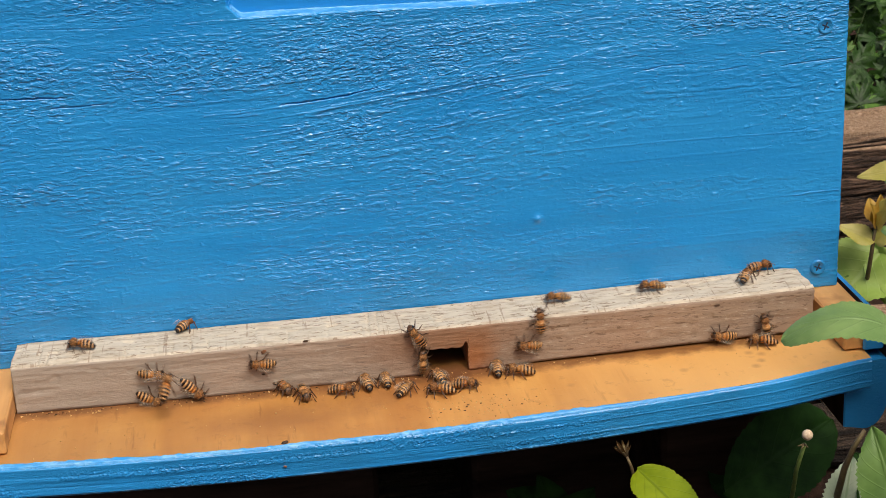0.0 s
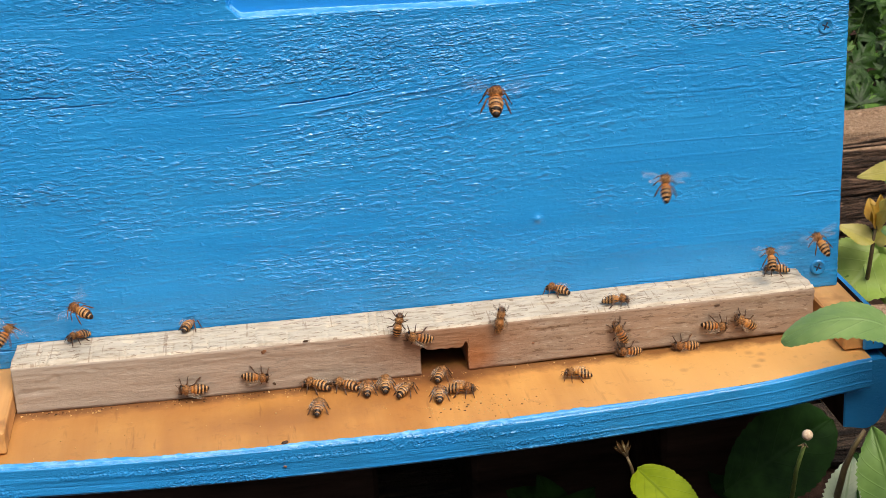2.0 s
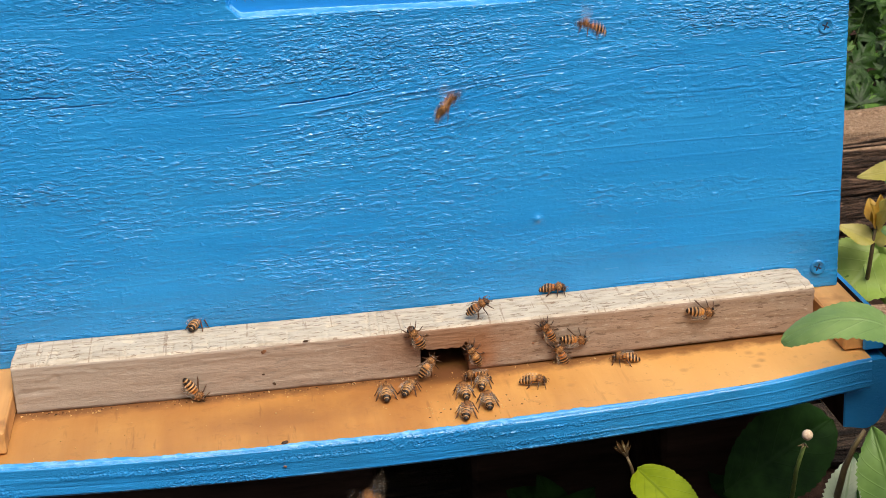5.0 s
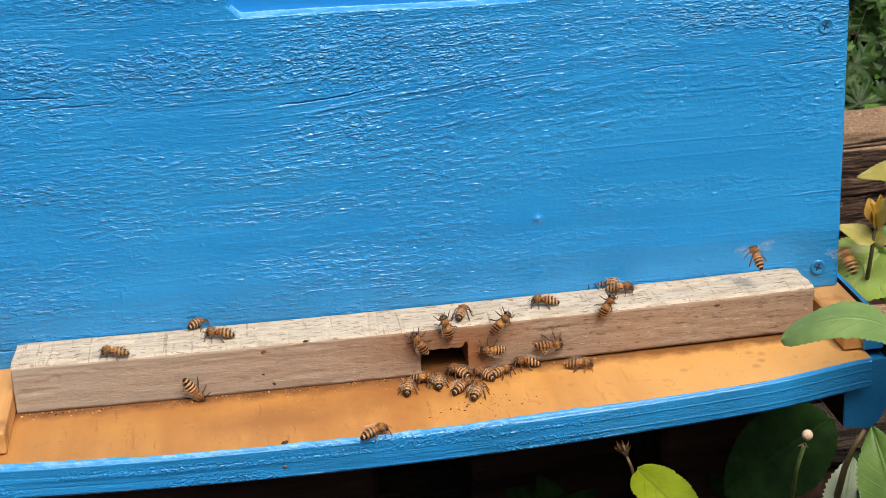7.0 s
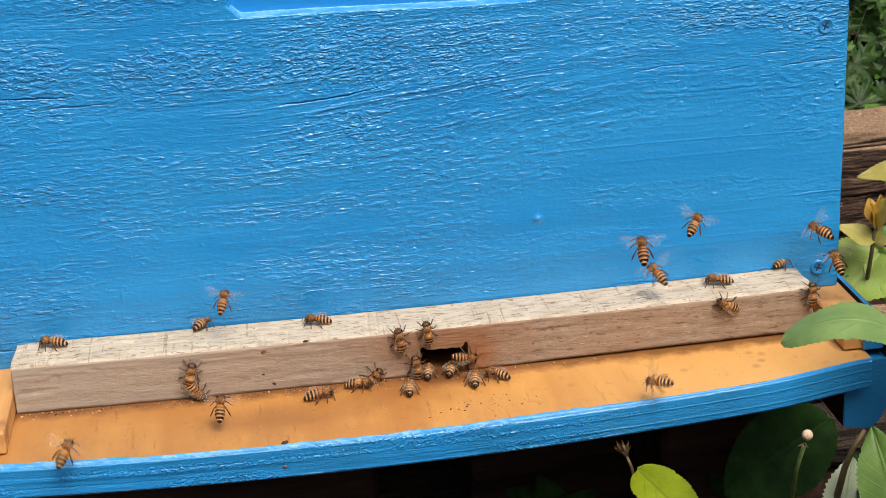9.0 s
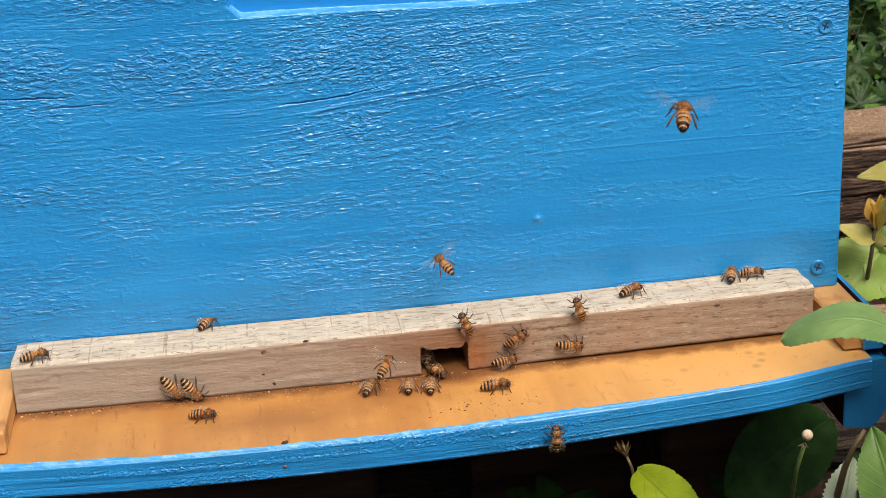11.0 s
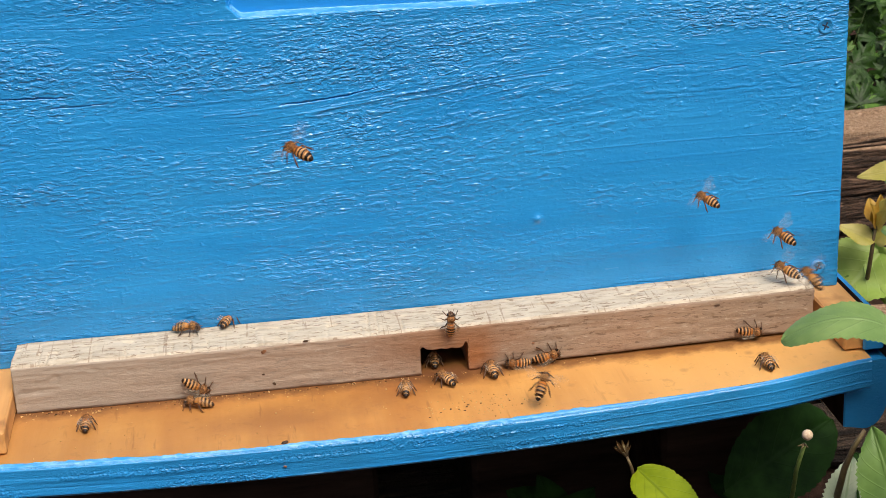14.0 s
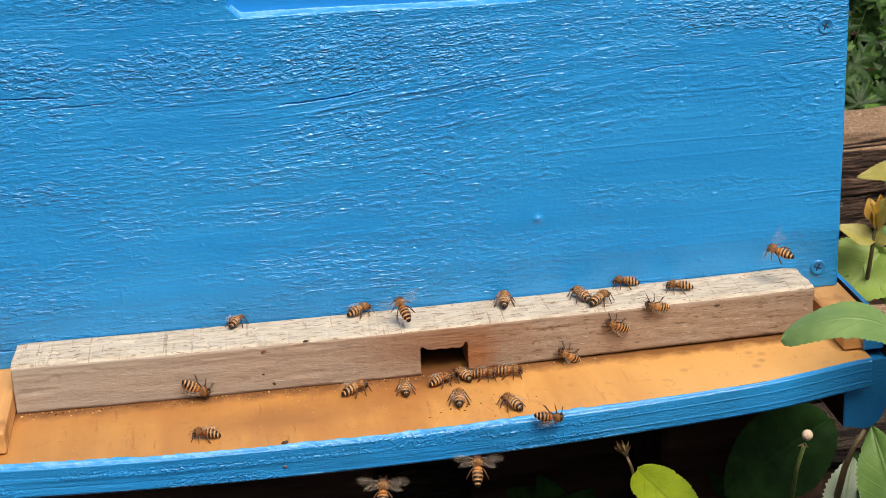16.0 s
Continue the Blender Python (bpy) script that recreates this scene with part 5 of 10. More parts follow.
def honeybee():
    rnd = random.Random(11)
    bee = tagged(new("honey_bee"), "brown honey bee with amber and black banded abdomen", "bee", "bees at the hive entrance")
    segs = [(0.0009, 0.0005, 0.0031), (0.0006, 0.0010, 0.0031)]
    reach = (0.0017, 0.00205, 0.0022, 0.0021, 0.00175, 0.00115)
    for k, r in enumerate(reach):
        x = 0.0004 - k * 0.00118
        segs += [(x, r * 0.94, 0.0031 - k * k * 0.00004), (x - 0.0006, r * 1.02, 0.0031 - k * k * 0.000045), (x - 0.0012, r * 1.0, 0.0031 - k * k * 0.00005)]
    segs += [(-0.0073, 0.0004, 0.0017)]
    tail = lathe(segs)
    hairs(tail, (-0.0028, 0, 0.0030), (0.0040, 0.0021, 0.0019), 200, 0.0006, rnd)
    part("abdomen", tail, ABDOMEN, bee, "amber and black ringed abdomen")
    th = lathe([(0.0009, 0.0006, 0.0032), (0.0013, 0.0014, 0.0034), (0.0021, 0.0020, 0.0036), (0.0029, 0.0020, 0.0036), (0.0037, 0.0015, 0.0034), (0.0041, 0.0007, 0.0032)])
    hairs(th, (0.0025, 0, 0.0035), (0.0017, 0.0020, 0.0018), 230, 0.0009, rnd)
    part("thorax", th, FUZZ, bee, "thorax in tan fuzz")
    head = lathe([(0.0037, 0.0006, 0.0031), (0.0040, 0.0015, 0.0030), (0.0045, 0.00185, 0.0029), (0.0050, 0.0016, 0.0026), (0.0055, 0.0009, 0.0022), (0.0058, 0.0003, 0.0020)], 12, 0.95)
    hairs(head, (0.0045, 0, 0.0029), (0.0010, 0.0016, 0.0016), 110, 0.0006, rnd)
    head = part("head", head, DARK, bee, "dark brown head")
    for side in (1, -1):
        eye = bmesh.new()
        bmesh.ops.create_icosphere(eye, subdivisions=2, radius=1)
        bmesh.ops.transform(eye, verts=eye.verts, matrix=Matrix.Translation((0.0045, side * 0.0014, 0.0030)) @ Matrix.Diagonal((0.00065, 0.0005, 0.0012, 1)))
        for f in eye.faces:
            f.smooth = True
        part("eye", eye, EYE_BLACK, head, "black oval eye")
        part("antenna", tube([(0.0053, side * 0.0004, 0.0030), (0.0060, side * 0.0009, 0.0034), (0.0066, side * 0.0013, 0.0029), (0.0071, side * 0.0015, 0.0023)], (0.00014, 0.00011, 0.00012, 0.00008), 5), DARK, head)
        for k, (x0, x1, out, long) in enumerate(((0.0034, 0.0056, 0.0036, 0.9), (0.0025, 0.0017, 0.0047, 1.0), (0.0016, -0.0036, 0.0043, 1.1))):
            knee = ((x0 + x1) / 2, side * out * 0.62, 0.0036)
            ankle = (x0 * 0.2 + x1 * 0.8, side * out * 0.92, 0.0010)
            foot = (x1, side * out * 1.06, 0.00015)
            part("leg", tube([(x0, side * 0.0008, 0.0022), knee, ankle, foot], (0.00028, 0.00030, 0.00036 if k == 2 else 0.00022, 0.00012)), LEG, bee)
        for kind, size in (("forewing", (0.0092, 0.0030)), ("hindwing", (0.0066, 0.0021))):
            me = wing_mesh(*size)
            if side < 0:
                bmesh.ops.scale(me, verts=me.verts, vec=(1, -1, 1))
                bmesh.ops.reverse_faces(me, faces=me.faces)
            w = part(kind, me, WING, bee, "clear smoky wing")
            w.matrix_basis = wing_pose(kind, side, 0)
    bee.scale = (SCALE, SCALE, SCALE)
    return bee


STROKE = (0, 40, -40)


def wings(bee, states):
    """Key a bee's four wings: 0 folded, 1 held out and beating."""
    states = states + ([(16.0, states[-1][1])] if states[-1][0] < 16 else [])
    for w in bee.children:
        kind = w.name.split(".")[0]
        if kind not in HINGES:
            continue
        side = 1 if w.matrix_basis.translation.y > 0 else -1
        rows = []
        for (t0, s0), (t1, s1) in zip(states, states[1:]):
            rows.append((t0, wing_pose(kind, side, s0)))
            if s0 and s1:
                rows += [(k / FPS, wing_pose(kind, side, 1, STROKE[k % 3])) for k in range(round(t0 * FPS) + 1, round(t1 * FPS))]
        walk(w, rows + [(16.0, wing_pose(kind, side, states[-1][1]))])


BEES = 55
bees = [honeybee()]
for number in range(1, BEES):
    bees.append(copy_thing(bees[0], pose(0.2, 0.2, 0)))
    size = SCALE * (0.94 + 0.12 * ((number * 37) % 11) / 10)
    bees[-1].scale = (size, size, size)


# ---- what moves ----
def sway(ob, axis, rows):
    """Turn a part a little about its foot."""
    rest = ob.matrix_basis.copy()
    foot = Matrix.Translation(rest.translation)
    walk(ob, [(t, foot @ Matrix.Rotation(radians(a), 4, axis) @ foot.inverted() @ rest) for t, a in rows])


def motions():
    sway(near_leaf, (-0.113, -0.924, 0.364), [(0.0, 0.0), (4.2, 0.3), (7.6, 0.0), (8.5, 3.6), (9.1, 0.4), (11.4, 0.0), (12.0, 2.2), (12.6, 0.0), (14.2, 0.2), (15.0, 4.0), (15.5, 0.2), (16.0, 0.0)])
    walk(bees[0], [(0, pose(0.0298, -0.0129, 0.0227, 0, -1, 168)), (0.167, pose(0.0216, -0.0173, 0.0235, 24, -34, 117)), (0.333, pose(0.0133, -0.0216, 0.0253, 72, -30, 47)), (0.5, pose(0.0051, -0.0260, 0.0271, 90, 6, 0)), (0.6, pose(0.0046, -0.0251, 0.0278, 62, -1, 27)), (0.733, pose(0.0040, -0.0243, 0.0286, 33, 5, 54)), (1, pose(0.0030, -0.0146, 0.0231, 0, 0, 107)), (1.5, pose(0.0067, -0.0035, 0.0231, 0, 1, 55)), (2, pose(-0.0006, -0.0182, 0.0344, 23, -30, 50)), (2.133, pose(-0.0103, -0.0759, 0.0682, 18, -22, 0)), (2.3, pose(-0.0199, -0.1337, 0.1020, 8, -20, -50)), (2.433, pose(-0.0296, -0.1914, 0.1358, 0, -26, -100)), (3.033, pose(-0.5500, -0.2500, 0.1500, 0, -12, -174)), (15.933, pose(-0.5500, -0.2500, 0.1500, 0, -12, -174)), (16, pose(-0.5500, -0.2500, 0.1500, 0, -12, -174))])
    wings(bees[0], [(0.00, 0), (1.50, 0), (1.60, 1)])
    walk(bees[1], [(0, pose(0.0776, -0.0005, 0.0221, 0, 0, 51)), (0.5, pose(0.0781, 0.0000, 0.0221, 0, 0, 57)), (1, pose(0.0794, -0.0009, 0.0221, 0, 0, 51)), (1.5, pose(0.0794, -0.0009, 0.0221, 0, 0, 57)), (2, pose(0.0794, -0.0003, 0.0221, 0, 0, 62)), (2.5, pose(0.0797, -0.0010, 0.0221, 0, 0, 57)), (3, pose(0.0815, 0.0005, 0.0221, 0, 0, 62)), (3.5, pose(0.0815, -0.0001, 0.0221, 0, 0, 62)), (4, pose(0.0822, -0.0003, 0.0221, 0, 0, 62)), (6.5, pose(0.0828, 0.0002, 0.0221, 0, 0, 62)), (7, pose(0.0841, 0.0006, 0.0221, 0, 0, 35)), (7.5, pose(0.0846, -0.0002, 0.0221, 0, 0, 51)), (8, pose(0.0848, -0.0009, 0.0221, 0, 0, 51)), (8.5, pose(0.0854, -0.0004, 0.0221, 0, 0, 51)), (9, pose(0.0854, -0.0004, 0.0221, 0, 0, 51)), (11.5, pose(0.0898, -0.0001, 0.0220, 0, 0, 51)), (12, pose(0.0918, -0.0012, 0.0220, 0, 0, 50)), (12.5, pose(0.0921, -0.0006, 0.0220, 0, 0, 61)), (13, pose(0.0937, -0.0010, 0.0220, 0, 0, 69)), (13.5, pose(0.0958, -0.0008, 0.0220, 0, 0, 50)), (14, pose(0.0971, 0.0002, 0.0220, 0, 0, 61)), (14.5, pose(0.0992, 0.0011, 0.0219, 0, 0, 65)), (15, pose(0.1010, -0.0000, 0.0219, 0, 0, 50)), (15.5, pose(0.1010, -0.0007, 0.0219, 0, 0, 61)), (15.933, pose(0.1010, -0.0007, 0.0219, 0, 0, 61)), (16, pose(0.1010, -0.0007, 0.0219, 0, 0, 61))])
    wings(bees[1], [(0.00, 0)])
    walk(bees[2], [(0, pose(0.0682, -0.0436, 0.0137, 11, -37, 69)), (0.5, pose(0.0975, -0.0852, 0.0077, 3, -39, 80)), (1, pose(0.0871, -0.0993, 0.0078, 18, -34, 59)), (1.133, pose(0.0776, -0.1453, 0.0043, 22, -21, 2)), (1.3, pose(0.0682, -0.1914, 0.0008, 14, -10, -50)), (1.433, pose(0.0587, -0.2374, -0.0027, 0, -9, -102)), (2.033, pose(0.0800, -0.4200, -0.0800, 0, 0, -83)), (2.933, pose(0.0960, -0.3732, -0.0493, 4, -2, -28)), (3.833, pose(0.1121, -0.3265, -0.0186, 4, -7, 27)), (4.733, pose(0.1281, -0.2797, 0.0121, 0, -9, 82)), (5.2, pose(0.1561, -0.0784, -0.0016, 0, 0, 147)), (6.5, pose(0.1561, -0.0784, -0.0016, 0, 0, 147)), (6.733, pose(0.1560, -0.0797, -0.0016, 0, 0, 87)), (7, pose(0.1558, -0.0810, -0.0016, 0, 0, 27)), (7.2, pose(0.1352, -0.1756, 0.0051, -4, -7, -37)), (7.433, pose(0.1145, -0.2702, 0.0118, 0, -13, -102)), (8.033, pose(0.1400, -0.4600, -0.1000, 0, 5, -82)), (8.6, pose(0.1617, -0.4004, -0.0683, 6, 1, -28)), (9.167, pose(0.1834, -0.3409, -0.0365, 6, -6, 27)), (9.733, pose(0.2050, -0.2813, -0.0048, 0, -11, 82)), (10.167, pose(0.2335, -0.0815, -0.0097, 90, -89, 0)), (11.5, pose(0.2335, -0.0815, -0.0097, 90, -89, 0)), (12, pose(0.2312, -0.0815, -0.0020, -90, -87, 180)), (12.267, pose(0.2305, -0.0792, -0.0018, -2, -45, 91)), (12.5, pose(0.2298, -0.0769, -0.0015, 0, 0, 88)), (13, pose(0.2192, -0.0602, -0.0016, 0, 0, 116)), (13.267, pose(0.2316, -0.0431, -0.0003, 43, -28, 59)), (13.5, pose(0.2439, -0.0260, 0.0009, 90, -4, 0)), (14, pose(0.2413, -0.0260, 0.0032, 90, -16, 0)), (14.5, pose(0.2360, -0.0260, 0.0009, 90, 6, 0)), (14.733, pose(0.2325, -0.0304, -0.0003, 45, 6, -8)), (15, pose(0.2291, -0.0347, -0.0015, 0, 0, -14)), (15.5, pose(0.2247, -0.0367, -0.0015, 0, 0, -14)), (15.933, pose(0.2219, -0.0366, -0.0015, 0, 0, -14)), (16, pose(0.2219, -0.0366, -0.0015, 0, 0, -14))])
    wings(bees[2], [(0.00, 1), (5.13, 1), (5.21, 0), (7.00, 0), (7.09, 1), (10.08, 1), (10.16, 0)])
    walk(bees[3], [(0, pose(0.0616, -0.0260, 0.0142, 90, 7, 0)), (0.5, pose(0.0723, -0.0260, 0.0138, 90, 69, 0)), (0.733, pose(0.0707, -0.0260, 0.0112, 90, -8, 0)), (1, pose(0.0690, -0.0260, 0.0086, 90, -84, 0)), (1.2, pose(0.0931, -0.0783, 0.1425, 42, -64, -27)), (1.433, pose(0.1171, -0.1306, 0.2763, 0, -56, -65)), (2.033, pose(0.0500, -0.4000, 0.6200, 0, -40, -104)), (2.533, pose(0.1230, -0.3203, 0.4501, 32, 17, -144)), (3.067, pose(0.1960, -0.2407, 0.2802, 0, 80, 156)), (3.267, pose(0.1908, -0.2384, 0.2029, -25, 37, 121)), (3.5, pose(0.1856, -0.2360, 0.1257, -21, -6, 110)), (4, pose(0.2137, -0.0181, 0.0279, -4, -38, 91)), (4.533, pose(0.1656, -0.0912, 0.0511, -5, -38, 92)), (4.867, pose(0.1801, -0.1329, 0.1270, -5, -40, 32)), (5.2, pose(0.1946, -0.1745, 0.2029, -3, -42, -29)), (5.533, pose(0.2091, -0.2161, 0.2788, 0, -41, -91)), (6.133, pose(0.1700, -0.6400, 0.6200, 0, -32, -95)), (7.433, pose(0.1719, -0.4801, 0.5045, 32, -11, -152)), (8.7, pose(0.1738, -0.3202, 0.3890, 35, 25, 164)), (10, pose(0.1757, -0.1603, 0.2735, 0, 49, 97)), (10.5, pose(0.1702, -0.1020, 0.1430, 4, 7, 77)), (11, pose(0.1647, -0.0436, 0.0124, 23, -30, 51)), (11.5, pose(0.1649, -0.0726, 0.0075, 11, -37, 69)), (11.667, pose(0.1537, -0.0988, 0.0945, 23, -45, 116)), (11.8, pose(0.1424, -0.1249, 0.1814, 23, -57, 172)), (11.967, pose(0.1312, -0.1511, 0.2684, 0, -62, -113)), (12.567, pose(0.1700, -0.7600, 0.6200, 0, -26, -86)), (15.933, pose(0.1700, -0.7600, 0.6200, 0, -26, -86)), (16, pose(0.1700, -0.7600, 0.6200, 0, -26, -86))])
    wings(bees[3], [(0.00, 0), (1.00, 0), (1.09, 1)])
    walk(bees[4], [(0, pose(0.0597, -0.0260, 0.0018, 90, 29, 0)), (0.5, pose(0.0697, -0.0260, 0.0006, 90, 7, 0)), (0.733, pose(0.0744, -0.0305, -0.0002, 45, 6, -7)), (1, pose(0.0792, -0.0351, -0.0011, 0, 1, -12)), (1.5, pose(0.0810, -0.0297, -0.0011, 0, 1, -12)), (1.933, pose(0.1458, -0.1337, 0.2779, 0, -55, -58)), (2.533, pose(0.1100, -0.4000, 0.6500, 0, -43, -98)), (3.1, pose(0.1441, -0.3369, 0.5240, -29, -23, -33)), (3.7, pose(0.1782, -0.2737, 0.3980, -27, 8, 14)), (4.267, pose(0.2123, -0.2106, 0.2719, 0, 26, 70)), (4.5, pose(0.2440, -0.1231, 0.1353, 6, 13, 119)), (4.733, pose(0.2757, -0.0356, -0.0013, 0, 0, 165)), (6.5, pose(0.2757, -0.0356, -0.0013, 0, 0, 165)), (6.667, pose(0.2688, -0.0361, -0.0013, 0, 0, 105)), (6.833, pose(0.2619, -0.0366, -0.0014, 0, 0, 45)), (7, pose(0.2550, -0.0370, -0.0014, 0, 0, -14)), (7.5, pose(0.2388, -0.0385, -0.0015, 0, 0, -14)), (8, pose(0.2322, -0.0374, -0.0015, 0, 0, -14)), (8.233, pose(0.2120, -0.1017, 0.1336, -13, -26, -55)), (8.467, pose(0.1918, -0.1659, 0.2687, 0, -52, -107)), (9.067, pose(0.3500, -0.6400, 0.6500, 0, -31, -72)), (11.8, pose(0.2933, -0.4087, 0.4607, -26, 1, 4)), (14.533, pose(0.2366, -0.1773, 0.2714, 0, 34, 81)), (15, pose(0.2582, -0.0434, 0.0153, -18, -32, 111)), (15.5, pose(0.2545, -0.0841, 0.0074, -18, -32, 111)), (15.933, pose(0.2512, -0.0266, 0.0021, -90, -37, 180)), (16, pose(0.2511, -0.0260, 0.0021, -90, -37, 180))])
    wings(bees[4], [(0.00, 0), (1.50, 0), (1.59, 1), (4.65, 1), (4.73, 0), (8.00, 0), (8.09, 1), (15.90, 1), (16.00, 0)])
    walk(bees[5], [(0, pose(0.0790, -0.0260, 0.0046, 90, 44, 0)), (0.267, pose(0.0788, -0.0260, 0.0040, -90, 64, 180)), (0.5, pose(0.0786, -0.0260, 0.0033, -90, -7, 180)), (1, pose(0.0777, -0.0260, 0.0048, -90, -7, 180)), (1.5, pose(0.0788, -0.0260, 0.0052, -90, -7, 180)), (2, pose(0.0782, -0.0260, 0.0050, -90, -7, 180)), (2.267, pose(0.0786, -0.0260, 0.0048, -90, 62, 180)), (2.5, pose(0.0790, -0.0260, 0.0046, 90, 49, 0)), (3, pose(0.0795, -0.0260, 0.0046, 90, 49, 0)), (3.5, pose(0.0794, -0.0260, 0.0037, 90, 54, 0)), (4, pose(0.0794, -0.0260, 0.0037, 90, 54, 0)), (6.5, pose(0.0794, -0.0260, 0.0040, 90, 54, 0)), (7, pose(0.0794, -0.0260, 0.0037, 90, 54, 0)), (7.5, pose(0.0794, -0.0260, 0.0040, 90, 54, 0)), (8, pose(0.0794, -0.0260, 0.0040, 90, 54, 0)), (8.5, pose(0.0794, -0.0260, 0.0040, 90, 54, 0)), (9, pose(0.0795, -0.0260, 0.0046, 90, 54, 0)), (11.5, pose(0.0786, -0.0260, 0.0038, 90, 49, 0)), (12, pose(0.0794, -0.0260, 0.0040, 90, 39, 0)), (12.5, pose(0.0795, -0.0260, 0.0046, 90, 39, 0)), (13, pose(0.0795, -0.0260, 0.0051, 90, 39, 0)), (13.5, pose(0.0788, -0.0260, 0.0032, 90, 44, 0)), (14, pose(0.0808, -0.0260, 0.0058, 90, 29, 0)), (14.5, pose(0.0808, -0.0260, 0.0050, 90, 34, 0)), (15, pose(0.0813, -0.0260, 0.0049, 90, 29, 0)), (15.5, pose(0.0808, -0.0260, 0.0050, 90, 29, 0)), (15.933, pose(0.0808, -0.0260, 0.0050, 90, 29, 0)), (16, pose(0.0808, -0.0260, 0.0050, 90, 29, 0))])
    wings(bees[5], [(0.00, 0)])
    walk(bees[6], [(0, pose(0.1100, -0.0260, 0.0138, -90, -6, 180)), (0.5, pose(0.0962, -0.0260, 0.0077, -90, 16, 180)), (1, pose(0.0908, -0.0260, 0.0095, -90, -18, 180)), (1.5, pose(0.0898, -0.0442, 0.0231, -42, 8, 144)), (1.667, pose(0.0958, -0.0381, 0.0179, -10, -36, 108)), (1.833, pose(0.1017, -0.0321, 0.0127, 58, -37, 37)), (2, pose(0.1076, -0.0260, 0.0075, 90, 7, 0)), (2.267, pose(0.0980, -0.0702, 0.0040, 60, -30, 26)), (2.5, pose(0.0884, -0.1145, 0.0004, 3, -39, 80)), (3, pose(0.1055, -0.0976, 0.0015, 23, -30, 50)), (3.233, pose(0.1048, -0.2038, 0.0179, 17, -15, -21)), (3.467, pose(0.1042, -0.3099, 0.0343, 0, -16, -90)), (4.067, pose(0.1400, -0.4200, -0.1000, 0, 19, -72)), (5.567, pose(0.1932, -0.3456, -0.0592, 13, 3, 5)), (7.067, pose(0.2464, -0.2712, -0.0184, 0, -13, 80)), (7.5, pose(0.2700, -0.1418, -0.0105, 3, -39, 80)), (8, pose(0.2662, -0.2182, 0.0508, -28, -22, 126)), (8.5, pose(0.2535, -0.2192, 0.0423, -28, -22, 126)), (9, pose(0.2809, -0.0784, 0.0075, -42, 8, 144)), (9.533, pose(0.3267, -0.0431, 0.0099, -50, 26, 149)), (9.9, pose(0.3379, -0.1628, 0.0607, -6, 17, -132)), (10.267, pose(0.3491, -0.2825, 0.1115, 0, -24, -72)), (10.867, pose(1.0500, -0.6100, 0.1600, 0, -13, -25)), (15.933, pose(1.0500, -0.6100, 0.1600, 0, -13, -25)), (16, pose(1.0500, -0.6100, 0.1600, 0, -13, -25))])
    wings(bees[6], [(0.00, 0), (1.00, 0), (1.10, 1), (1.90, 1), (2.00, 0), (2.10, 1)])
    walk(bees[7], [(0, pose(0.1194, -0.0295, -0.0014, 0, 0, -71)), (0.167, pose(0.1209, -0.0297, -0.0014, 0, 0, -17)), (0.333, pose(0.1224, -0.0298, -0.0014, 0, 0, 37)), (0.5, pose(0.1240, -0.0300, -0.0014, 0, 0, 91)), (1, pose(0.1301, -0.0308, -0.0015, 0, 0, 147)), (1.5, pose(0.1065, -0.0248, -0.0013, 0, 0, 167)), (1.733, pose(0.1199, -0.0383, -0.0014, 0, 0, 124)), (2, pose(0.1332, -0.0518, -0.0015, 0, 0, 81)), (2.5, pose(0.1448, -0.0294, -0.0015, 0, 0, 146)), (2.733, pose(0.1578, -0.1166, 0.1395, 16, -23, -154)), (2.933, pose(0.1708, -0.2038, 0.2804, 0, -47, -82)), (3.533, pose(0.1700, -0.4000, 0.6200, 0, -48, -90)), (3.8, pose(0.1929, -0.3319, 0.5052, -34, -28, -19)), (4.033, pose(0.2158, -0.2637, 0.3904, -30, 5, 30)), (4.3, pose(0.2387, -0.1956, 0.2757, 0, 23, 87)), (4.533, pose(0.2445, -0.0982, 0.1482, -6, 11, 35)), (4.767, pose(0.2503, -0.0008, 0.0218, 0, 0, -15)), (6.5, pose(0.2503, -0.0008, 0.0218, 0, 0, -15)), (6.667, pose(0.2478, -0.0052, 0.0218, 0, 0, -75)), (6.833, pose(0.2452, -0.0096, 0.0217, 0, 0, -135)), (7, pose(0.2427, -0.0140, 0.0217, 0, 0, 165)), (7.2, pose(0.2226, -0.1011, 0.1463, 10, -21, -153)), (7.433, pose(0.2025, -0.1881, 0.2719, 0, -43, -103)), (8.033, pose(0.0500, -0.7000, 0.6200, 0, -28, -107)), (11.533, pose(0.1063, -0.4141, 0.4462, 29, 8, -176)), (15.067, pose(0.1625, -0.1281, 0.2725, 0, 46, 106)), (15.267, pose(0.1501, -0.0860, 0.1504, -3, 4, 93)), (15.5, pose(0.1377, -0.0438, 0.0284, 3, -39, 80)), (15.933, pose(0.1760, -0.0186, 0.0282, -18, -32, 111)), (16, pose(0.1764, -0.0184, 0.0282, -18, -32, 111))])
    wings(bees[7], [(0.00, 0), (2.50, 0), (2.59, 1), (4.69, 1), (4.77, 0), (7.00, 0), (7.09, 1)])
